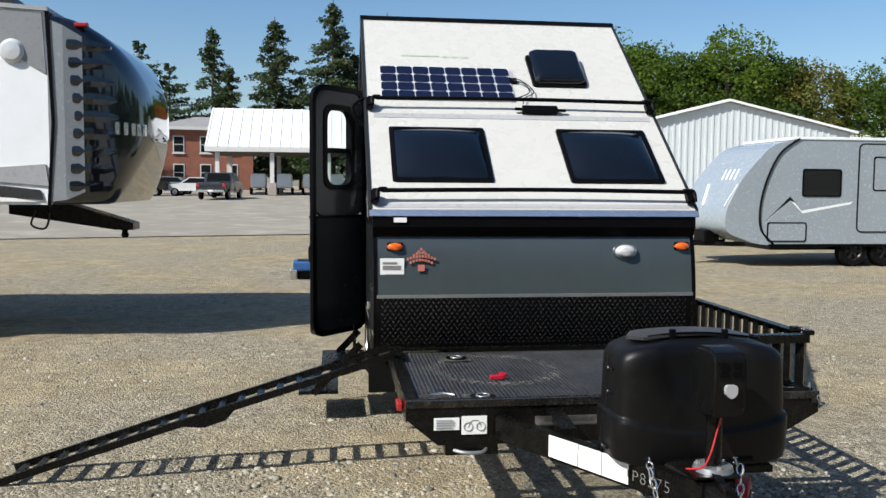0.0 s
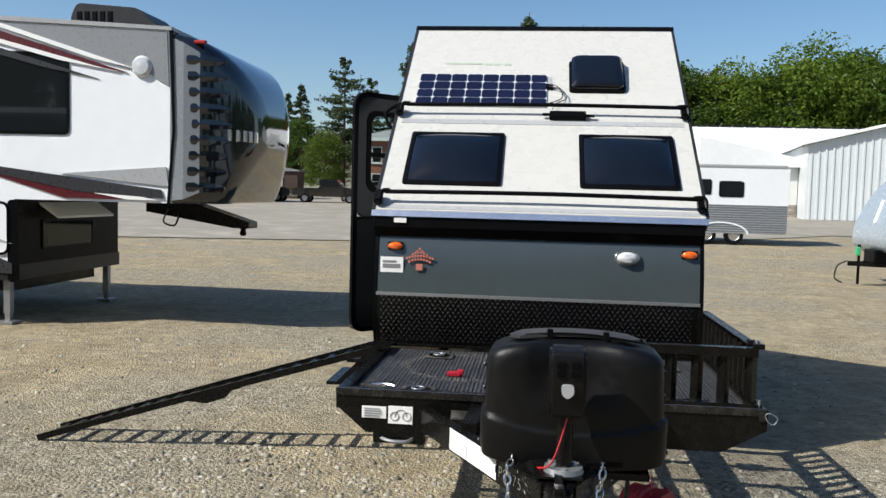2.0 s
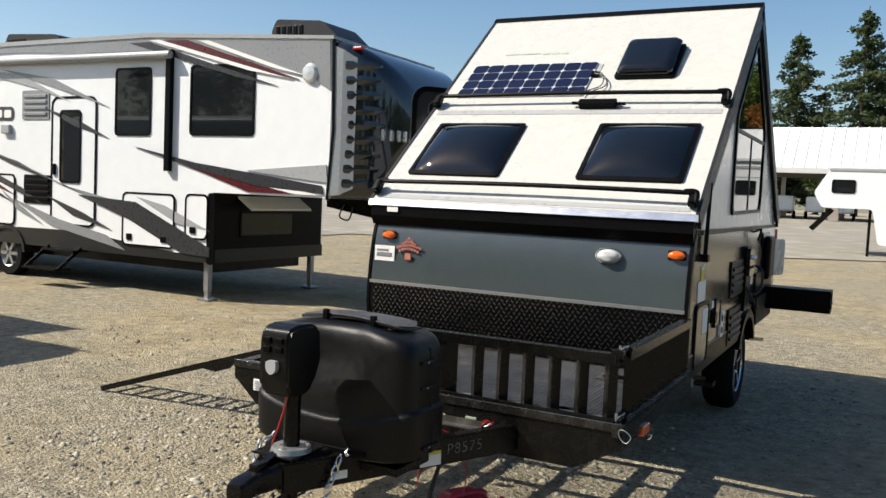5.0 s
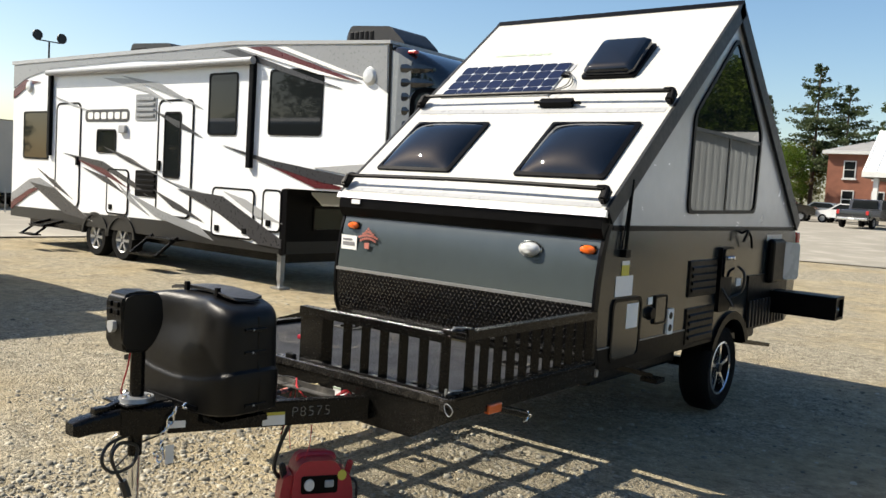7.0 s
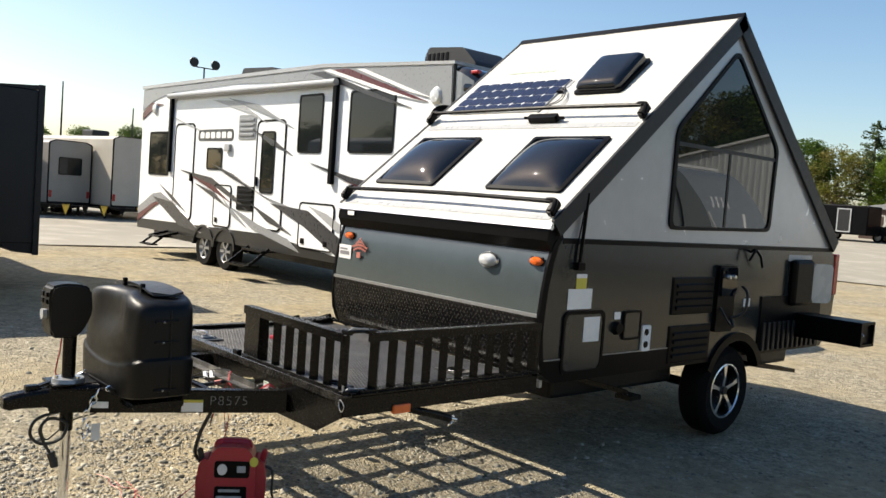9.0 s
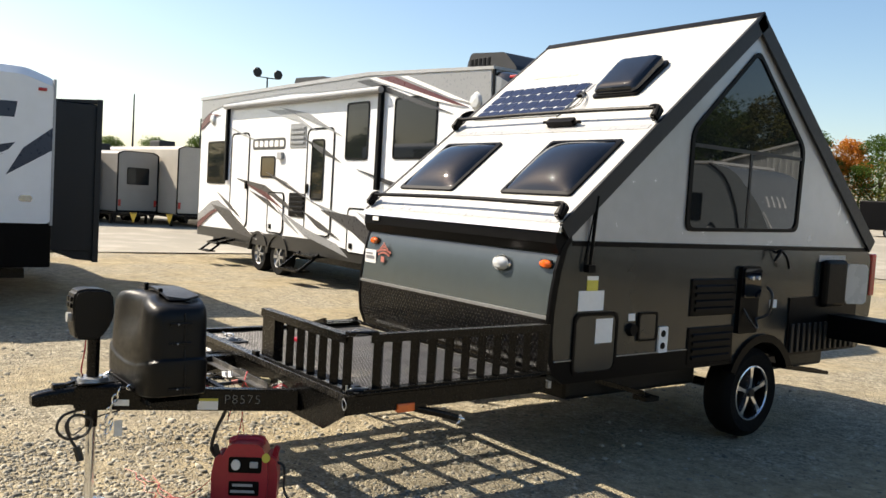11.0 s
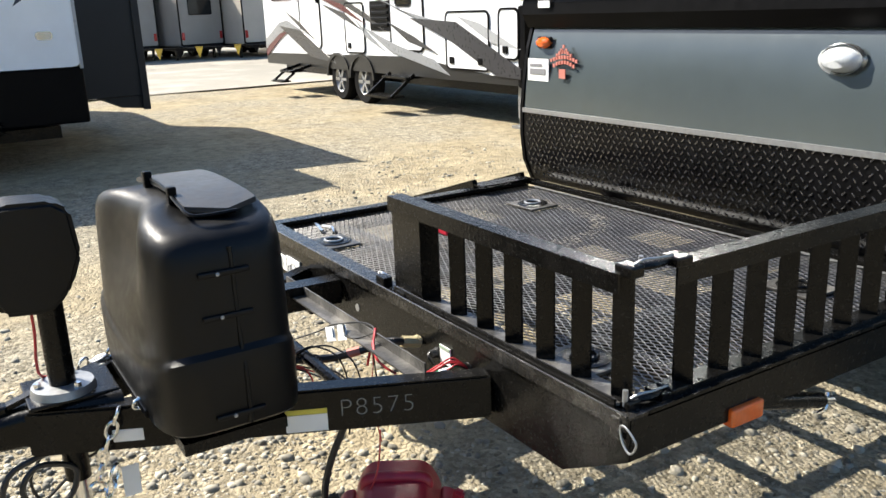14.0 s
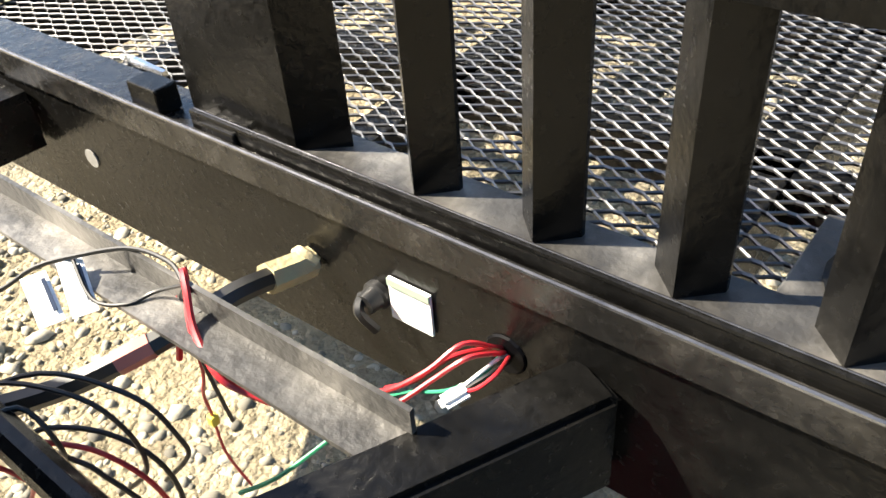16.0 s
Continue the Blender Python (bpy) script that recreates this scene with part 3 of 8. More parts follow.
def slope_at(y):
    return (y - EAVE[0]) * math.hypot(1, 0.832)


part("eave_stripe", roof_plate(XL + 0.03, XR - 0.03, 0.012, 0.05, 0.001, 0.003), FW_LIGHT, camper, "grey-blue stripe")
part("upper_stripe", roof_plate(XL + 0.03, XR - 0.03, slope_at(5.99), slope_at(6.03), 0.001, 0.003), FW_LIGHT, camper)
for s, name in ((slope_at(5.315), "hinge_bar"), (slope_at(6.095), "hinge_bar")):
    bm = nb()
    add_tube(bm, [on_roof(XL + 0.02, s - 0.05, 0.05), on_roof(XL + 0.03, s, 0.075), on_roof(XL + 0.08, s + 0.006, 0.075)], 0.016, 8)
    add_tube(bm, [on_roof(XL + 0.05, s, 0.072), on_roof(MID, s + 0.012, 0.074), on_roof(XR - 0.03, s, 0.072)], 0.014, 8)
    add_tube(bm, [on_roof(XR, s - 0.06, 0.045), on_roof(XR - 0.005, s, 0.075), on_roof(XR - 0.07, s + 0.006, 0.075)], 0.016, 8)
    rail = part(name, bm, BLACK_TRIM, camper, "black awning rail bar", smooth=True)
    for x in (XL + 0.005, XR - 0.02):
        bm = nb()
        add_beam(bm, on_roof(x, s - 0.07, 0.03), on_roof(x, s + 0.03, 0.05), 0.05, 0.06)
        bmesh.ops.bevel(bm, geom=bm.edges[:], offset=0.012, segments=2, affect="EDGES")
        part("end_bracket", bm, BLACK_TRIM, rail)

# bubble windows
for x0, x1 in ((0.128, 0.789), (1.307, 1.953)):
    s0, s1 = slope_at(5.443), slope_at(5.893)
    bm = nb()
    outer, inner = rrect(x0, x1, s0, s1, 0.02), rrect(x0 + 0.028, x1 - 0.028, s0 + 0.028, s1 - 0.028, 0.03)
    rows = [[bm.verts.new(on_roof(x, s, l)) for x, s in o] for o, l in ((outer, -0.002), (outer, 0.016), (inner, 0.02), (inner, 0.004))]
    for a, b in zip(rows, rows[1:]):
        for i in range(len(a)):
            bm.faces.new((a[i], a[(i + 1) % len(a)], b[(i + 1) % len(a)], b[i]))
    win = part("roof_window", bm, BLACK_TRIM, camper, "black framed smoked roof window")
    bm = nb()
    nu, nv = 28, 22
    grid = []
    for j in range(nv + 1):
        row = []
        for i in range(nu + 1):
            u, v = i / nu, j / nv
            lift = 0.012 + 0.075 * (1 - abs(2 * u - 1) ** 2.6) ** 0.8 * (1 - abs(2 * v - 1) ** 2.6) ** 0.8
            row.append(bm.verts.new(on_roof(x0 + 0.025 + (x1 - x0 - 0.05) * u, s0 + 0.025 + (s1 - s0 - 0.05) * v, lift)))
        grid.append(row)
    for a, b in zip(grid, grid[1:]):
        for i in range(nu):
            bm.faces.new((a[i], a[i + 1], b[i + 1], b[i]))
    part("pane", bm, ACRYLIC, win, "bulging smoked acrylic pane", smooth=True)

# solar panel: 8 by 4 cells
SX0, SX1, SS0, SS1 = 0.095, 1.078, slope_at(6.158), slope_at(6.492)
panel = part("solar_panel", roof_plate(SX0, SX1, SS0, SS1, 0.002, 0.012, 0.01), SOLAR_BACK, camper, "flexible solar panel")
cw, ch = (SX1 - SX0) / 8, (SS1 - SS0) / 4
for i in range(8):
    for j in range(4):
        a, b = SX0 + i * cw + 0.0033, SS0 + j * ch + 0.0033
        c, d = a + cw - 0.0066, b + ch - 0.0066
        k = 0.014
        bm = nb()
        f = [bm.verts.new(on_roof(x, s, 0.0145)) for x, s in ((a + k, b), (c - k, b), (c, b + k), (c, d - k), (c - k, d), (a + k, d), (a, d - k), (a, b + k))]
        bm.faces.new(f)
        part("solar_cell", bm, SOLAR, panel)
bm = nb()
add_tube(bm, [on_roof(1.09, SS0 + 0.28, 0.02), on_roof(1.14, SS0 + 0.26, 0.03), on_roof(1.21, SS0 + 0.16, 0.03), on_roof(1.22, SS0 + 0.08, 0.03), on_roof(1.15, SS0 + 0.02, 0.03), on_roof(1.12, SS0 - 0.06, 0.03)], 0.004, 6)
add_tube(bm, [on_roof(1.08, SS0 + 0.27, 0.02), on_roof(1.17, SS0 + 0.21, 0.03), on_roof(1.19, SS0 + 0.09, 0.03), on_roof(1.10, SS0 + 0.02, 0.03)], 0.004, 6)
part("solar_cable", bm, BLACK_WIRE, camper)
part("junction_box", roof_plate(1.07, 1.125, SS0 + 0.24, SS0 + 0.29, 0.0, 0.025), BLACK_TRIM, camper)
part("connector_label", roof_plate(1.075, 1.115, SS0 + 0.32, SS0 + 0.42, 0.001, 0.004), FW_LIGHT, camper)
# roof latch under the panel
bm = roof_plate(1.10, 1.36, slope_at(6.035), slope_at(6.075), 0.005, 0.05, 0.01)
add_beam(bm, on_roof(1.05, slope_at(6.06), 0.03), on_roof(1.42, slope_at(6.05), 0.03), 0.02, 0.02)
part("roof_latch", bm, BLACK_TRIM, camper)
# print above the panel
bm = nb()
for a, b, s0, s1 in ((0.27, 0.56, 0.0, 0.018), (0.585, 0.64, -0.01, 0.016), (0.66, 0.71, -0.01, 0.016), (0.73, 0.79, -0.01, 0.016)):
    q = SS1 + 0.165
    vs = [bm.verts.new(on_roof(x, q + s, 0.003)) for x, s in ((a, s0), (b, s0), (b, s1), (a, s1))]
    bm.faces.new(vs)
part("printed_emblem", bm, GREEN_INK, camper, "faint grey-green print")
# roof vent
VS0, VS1 = slope_at(6.33), slope_at(6.63)
vent = part("roof_vent", roof_plate(1.245, 1.665, VS0 - 0.02, VS1 + 0.02, 0.0, 0.02, 0.03), BLACK_TRIM, camper, "smoked roof vent")
bm = nb()
rings = []
for l, e in ((0.012, 0.0), (0.05, 0.0), (0.075, 0.02), (0.082, 0.06)):
    rings.append([on_roof(x, s, l + 0.02 * (s - VS0) / (VS1 - VS0)) for x, s in rrect(1.262 + e, 1.648 - e, VS0 + e, VS1 - e, 0.035)])
add_loft(bm, rings)
part("vent_lid", bm, ACRYLIC, vent, smooth=True)
# clearance details on the front
for x in (0.13, 1.991):
    bm = lathe([(0.0, -0.03), (0.02, -0.028), (0.03, -0.018), (0.033, 0.0)], (0, 0, 0), "y", 18)
    bmesh.ops.scale(bm, verts=bm.verts, vec=(1.55, 1.0, 0.8))
    bmesh.ops.translate(bm, verts=bm.verts, vec=(x, 5.245, 1.305))
    part("marker_light", bm, AMBER, camper, "amber marker lamp", smooth=True)
    part("lamp_base", box(x - 0.05, x + 0.05, 5.236, 5.25, 1.28, 1.332, 0.006), BLACK_TRIM, camper)
bm = lathe([(0.0, -0.04), (0.04, -0.036), (0.06, -0.02), (0.066, 0.0)], (0, 0, 0), "y", 26)
bmesh.ops.scale(bm, verts=bm.verts, vec=(1.05, 1.0, 0.62))
bmesh.ops.translate(bm, verts=bm.verts, vec=(1.608, 5.232, 1.275))
lamp = part("entry_lamp", bm, CLEAR_LENS, camper, "oval clear lamp", smooth=True)
bm = lathe([(0.062, 0.004), (0.072, -0.012), (0.078, 0.004)], (0, 0, 0), "y", 26)
bmesh.ops.scale(bm, verts=bm.verts, vec=(1.05, 1.0, 0.66))
bmesh.ops.translate(bm, verts=bm.verts, vec=(1.608, 5.232, 1.275))
part("lamp_rim", bm, CHROME, lamp, smooth=True)
lab = part("stock_label", box(0.036, 0.185, 5.218, 5.222, 1.135, 1.235), PAPER, camper, "white paper label with hand lettering")
bm = nb()
for z0, z1, x1 in ((1.165, 1.19, 0.165), (1.2, 1.212, 0.14)):
    add_box(bm, 0.052, x1, 5.2155, 5.2175, z0, z1)
part("label_print", bm, INK, lab)
bm = nb()
for z0, w, n in ((1.292, 0.016, 3), (1.270, 0.046, 6), (1.247, 0.084, 10), (1.225, 0.066, 8)):
    for i in range(n):
        a = -1 + 2 * i / (n - 1)
        z = z0 - 0.016 * a * a
        add_box(bm, 0.292 + a * w - 0.007, 0.292 + a * w + 0.006, 5.216, 5.221, z - 0.008, z + 0.007)
add_box(bm, 0.27, 0.312, 5.208, 5.213, 1.155, 1.195)
part("round_sticker", bm, RED_INK, camper, "faded red printed sticker")
part("soffit_tag", box(0.12, 0.20, 5.212, 5.216, 1.458, 1.488), PAPER, camper)
for i in range(14):
    part("panel_screw", tube([(0.1 + i * 0.145, 5.285, 1.395), (0.1 + i * 0.145, 5.268, 1.392)], 0.006, 6), DARK_TRIM, camper)

# side window in the gable (kerb side)
WPTS = round_poly([(6.40, 1.53), (7.75, 1.555), (7.77, 2.19), (7.08, 2.82), (6.40, 2.20)], 0.07)
win = part("side_window", add_ring(nb(), WPTS, inset(WPTS, 0.035), "x", XR - 0.02, XR + 0.008), BLACK_TRIM, camper, "black framed gable window")
part("pane", prism(inset(WPTS, 0.034), "x", XR - 0.008, XR - 0.002), GABLE_GLASS, win, "dark tinted pane")
part("window_bar", box(XR - 0.004, XR + 0.004, 6.43, 7.74, 2.09, 2.115), DARK_TRIM, win)
part("slider_bar", box(XR - 0.003, XR + 0.003, 7.08, 7.105, 1.57, 2.09), DARK_TRIM, win)
# vents, hatches and outlets on the kerb side
for z0, z1 in ((0.96, 1.215), (0.63, 0.885)):
    v = part("fridge_vent", box(XR - 0.004, XR + 0.012, 6.51, 7.02, z0, z1, 0.008), BLACK_TRIM, camper, "black louvred vent")
    for k in range(4):
        z = z0 + 0.04 + k * 0.05
        part("louvre", prism([(XR + 0.011, z), (XR + 0.024, z - 0.008), (XR + 0.024, z + 0.012), (XR + 0.011, z + 0.024)], "y", 6.55, 6.98), BLACK_TRIM, v)
h = part("side_hatch", add_ring(nb(), rrect(5.41, 5.80, 0.64, 1.02, 0.05), rrect(5.43, 5.78, 0.66, 1.0, 0.045), "x", XR - 0.003, XR + 0.012), BLACK_TRIM, camper, "charcoal hatch with black edge")
part("hatch_door", prism(rrect(5.432, 5.778, 0.662, 0.998, 0.045), "x", XR - 0.003, XR + 0.0075), GUNMETAL, h)
lab = part("paper_notice", box(XR + 0.007, XR + 0.010, 5.60, 5.75, 0.83, 0.98), PAPER, camper)
lab = part("yellow_notice", box(XR + 0.001, XR + 0.004, 5.505, 5.60, 1.15, 1.215), YELLOW, camper)
part("notice_head", box(XR + 0.001, XR + 0.004, 5.505, 5.60, 1.2155, 1.24), PAPER, lab)
lab = part("white_notice", box(XR + 0.001, XR + 0.004, 5.44, 5.66, 1.03, 1.152), PAPER, camper)
part("power_inlet", lathe([(0.0, 0.03), (0.035, 0.03), (0.045, 0.0)], (XR, 5.93, 0.90), "x", 16), BLACK_TRIM, camper, smooth=True)
part("inlet_tag", box(XR + 0.001, XR + 0.005, 5.90, 5.96, 0.955, 1.0), PAPER, camper)
part("water_hatch", prism(rrect(6.0, 6.165, 0.83, 0.995, 0.02), "x", XR, XR + 0.01), GUNMETAL, camper)
part("water_hatch_edge", add_ring(nb(), rrect(5.99, 6.175, 0.82, 1.005, 0.02), rrect(6.003, 6.162, 0.833, 0.992, 0.02), "x", XR - 0.002, XR + 0.014), BLACK_TRIM, camper)
o = part("outlet", prism(rrect(6.20, 6.29, 0.735, 0.905, 0.012), "x", XR, XR + 0.014), PAPER, camper, "white double outlet plate")
for z in (0.78, 0.86):
    part("socket", lathe([(0.0, 0.018), (0.022, 0.018), (0.024, 0.01)], (XR, 6.24, z), "x", 14), BLACK_TRIM, o)
# open exterior shower box and hoses
g = part("shower_box", prism(rrect(7.045, 7.275, 0.82, 1.30, 0.02), "x", XR - 0.002, XR + 0.03), BLACK_TRIM, camper, "open black shower box")
part("shower_door", prism(rrect(7.06, 7.26, 1.08, 1.285, 0.02), "x", XR + 0.03, XR + 0.05), ACRYLIC, g)
bm = nb()
add_tube(bm, [(XR + 0.03, 7.25, 0.92), (XR + 0.10, 7.30, 0.97), (XR + 0.11, 7.31, 1.10), (XR + 0.05, 7.34, 1.15)], 0.010, 8)
add_tube(bm, [(XR + 0.03, 7.09, 1.0), (XR + 0.08, 7.13, 0.90), (XR + 0.07, 7.22, 0.86), (XR + 0.03, 7.25, 0.92)], 0.008, 8)
part("shower_hose", bm, BLACK_WIRE, g, smooth=True)
for y in (7.13, 7.20):
    part("tap", lathe([(0.0, 0.07), (0.014, 0.07), (0.018, 0.05)], (XR, y, 1.22), "x", 10), CHROME, g)
bm = nb()
add_tube(bm, [(XR, 7.50, 1.40), (XR + 0.06, 7.46, 1.42), (XR + 0.05, 7.40, 1.34)], 0.010, 6)
add_tube(bm, [(XR + 0.05, 7.48, 1.42), (XR + 0.06, 7.54, 1.37), (XR + 0.05, 7.60, 1.29)], 0.010, 6)
part("side_bracket", bm, BLACK_TRIM, camper, smooth=True)
part("side_tag", box(XR + 0.001, XR + 0.006, 7.46, 7.55, 0.99, 1.05), PAPER, camper)
# ribbed splash panel behind the wheel
r = part("splash_panel", box(XR - 0.006, XR + 0.012, 7.72, 8.72, 0.62, 1.06), BLACK_TRIM, camper, "ribbed grey splash panel")
for k in range(12):
    y = 7.75 + k * 0.08
    part("rib", box(XR + 0.008, XR + 0.03, y, y + 0.035, 0.64, 0.86, 0.006), DARK_TRIM, r)
# open storage compartment at the rear and the tray that sticks out of it
part("storage_opening", box(XR - 0.01, XR + 0.06, 8.14, 8.46, 0.98, 1.35, 0.03), BLACK_TRIM, camper)
fl = nb()
add_prism(fl, rrect(0.0, 0.22, 1.0, 1.32, 0.04), "y", -0.012, 0.012)
bmesh.ops.rotate(fl, verts=fl.verts, cent=(0, 0, 0), matrix=Matrix.Rotation(radians(73), 3, "Z"))
bmesh.ops.translate(fl, verts=fl.verts, vec=(XR + 0.04, 8.46, 0))
part("storage_door", fl, WHITE, camper, "open white inner side of the storage door")
bm = add_ring(nb(), rrect(8.28, 8.53, 0.725, 0.915, 0.012, 3), rrect(8.30, 8.51, 0.745, 0.895, 0.01, 3), "x", XR - 0.2, 2.615)
tray = part("sewer_tube", bm, BLACK_TRIM, camper, "square black tube drawn out of the side")
part("tube_cap", prism(rrect(8.302, 8.508, 0.747, 0.893, 0.01, 3), "x", 2.575, 2.59), BLACK_TRIM, tray)
part("tube_ring", tube([(2.612, 8.285, 0.80), (2.635, 8.275, 0.82), (2.612, 8.285, 0.84)], 0.004, 6), CHROME, tray)
bm = add_ring(nb(), rrect(8.18, 8.40, 0.78, 0.965, 0.012, 3), rrect(8.20, 8.38, 0.80, 0.945, 0.01, 3), "x", -0.60, 0.01)
tray = part("sewer_tube", bm, BLACK_TRIM, camper, "square black tube beside the door")
part("tube_cap", prism(rrect(8.17, 8.41, 0.86, 0.96, 0.02, 3), "x", -0.64, -0.45), BLUE_PLASTIC, tray, "blue plastic cap")
part("tube_clamp", box(-0.67, -0.60, 8.16, 8.24, 0.78, 0.88, 0.01), CHROME, tray)
# tail lamp and rear lamp trim
part("tail_lamp", box(XR - 0.05, XR + 0.01, 8.93, 9.01, 1.05, 1.40, 0.01), RED_LENS, camper)
part("side_emblem", box(XR + 0.001, XR + 0.004, 8.1, 8.5, 1.335, 1.385), FW_LIGHT, camper, "grey swoosh emblem")
# gas struts at the corner
for x in (XR + 0.02,):
    bm = nb()
    add_tube(bm, [(x, 5.50, 1.30), (x, 5.53, 1.72)], 0.011, 8)
    add_tube(bm, [(x, 5.45, 1.31), (x, 5.52, 1.69)], 0.005, 6)
    add_box(bm, x - 0.02, x + 0.02, 5.47, 5.53, 1.265, 1.31)
    part("gas_strut", bm, BLACK_TRIM, camper)

# entry door on the far side, standing open
HX, HY = -0.02, 6.86
ddir = Vector((-0.40, -0.46, 0)).normalized()
dn = Vector((ddir.y, -ddir.x, 0))


def door_pt(u, z, t):
    return Vector((HX, HY, 0)) + ddir * u + dn * t + Vector((0, 0, z))


def door_plate(outline, t0, t1, hole=None):
    bm = nb()
    if hole:
        rows = [[bm.verts.new(door_pt(u, z, t)) for u, z in o] for o, t in ((outline, t0), (outline, t1), (hole, t1), (hole, t0))]
        n = len(outline)
        for j in range(4):
            for i in range(n):
                bm.faces.new((rows[j][i], rows[j][(i + 1) % n], rows[(j + 1) % 4][(i + 1) % n], rows[(j + 1) % 4][i]))
    else:
        a = [bm.verts.new(door_pt(u, z, t0)) for u, z in outline]
        b = [bm.verts.new(door_pt(u, z, t1)) for u, z in outline]
        bm.faces.new(a)
        bm.faces.new(b[::-1])
        for i in range(len(a)):
            bm.faces.new((a[i], b[i], b[(i + 1) % len(a)], a[(i + 1) % len(a)]))
    return bm


outl = rrect(0.0, 0.60, 0.55, 1.44, 0.04)
door = part("entry_door", door_plate(outl, -0.02, 0.02), GUNMETAL, camper, "charcoal entry door standing open")
up = rrect(0.0, 0.60, 1.45, 2.42, 0.12)
hole = rrect(0.16, 0.46, 1.68, 2.27, 0.08)
part("upper_door", door_plate(up, -0.02, 0.02, hole), GUNMETAL, door)
part("door_edge", door_plate(rrect(-0.02, 0.62, 0.53, 2.44, 0.12), -0.03, 0.0, rrect(0.02, 0.58, 0.57, 2.40, 0.10)), BLACK_TRIM, door)
part("door_window_frame", door_plate(rrect(0.13, 0.49, 1.65, 2.30, 0.09), -0.028, 0.032, rrect(0.17, 0.45, 1.69, 2.26, 0.08)), BLACK_TRIM, door)
part("window_rail", door_plate([(0.17, 1.93), (0.45, 1.93), (0.45, 1.97), (0.17, 1.97)], -0.01, 0.02), BLACK_TRIM, door)
pane = part("pane", door_plate(rrect(0.17, 0.45, 1.69, 2.26, 0.08), -0.002, 0.002), CLEAR, door)
pane.visible_shadow = False
part("door_latch", door_plate(rrect(0.50, 0.585, 1.10, 1.23, 0.02), 0.02, 0.05), BLACK_TRIM, door)
part("door_split", door_plate([(0.0, 1.435), (0.60, 1.435), (0.60, 1.455), (0.0, 1.455)], -0.025, 0.028), BLACK_TRIM, door)
# side details beside the door
for x0 in (XL - 0.005, XR - 0.002):
    part("lower_skirt", prism([(5.30, 0.635), (5.36, 0.60), (7.04, 0.605), (7.02, 0.735), (5.26, 0.735)], "x", x0, x0 + 0.007), BLACK_TRIM, camper, "glossy black lower skirt")
    part("skirt_edge", box(x0, x0 + 0.008, 5.27, 7.0, 0.735, 0.741), GALV, camper)
part("rear_wing", beam((2.0, 7.78, 0.52), (2.04, 8.35, 0.44), 0.12, 0.03), BLACK_STEEL, camper)
part("fill_door", prism(rrect(5.50, 5.78, 0.66, 1.02, 0.03), "x", -0.012, 0.0), GUNMETAL, camper)
part("fill_latch", box(-0.03, -0.01, 5.62, 5.68, 0.86, 0.91, 0.005), CHROME, camper)
part("grab_loop", tube([(-0.02, 6.1, 2.10), (-0.09, 6.12, 2.16), (-0.11, 6.14, 2.25), (-0.03, 6.16, 2.31)], 0.014, 8), BLACK_TRIM, camper, smooth=True)
# folding step under the door
bm = box(-0.34, -0.02, 5.95, 6.55, 0.38, 0.41, 0.005)
st = part("entry_step", bm, BLACK_STEEL, camper, "black folding entry step")
part("step_tread", box(-0.50, -0.22, 5.98, 6.52, 0.20, 0.225, 0.005), BLACK_STEEL, st)
for y in (5.97, 6.53):
    part("step_arm", beam((-0.06, y, 0.56), (-0.40, y, 0.21), 0.012, 0.05), BLACK_STEEL, st)
    part("step_hanger", beam((-0.10, y, 0.62), (-0.10, y, 0.39), 0.012, 0.05), BLACK_STEEL, st)
# electric step plates under the body
part("mud_flap", box(-0.02, 0.16, 5.60, 5.62, 0.30, 0.60), RUBBER, camper)


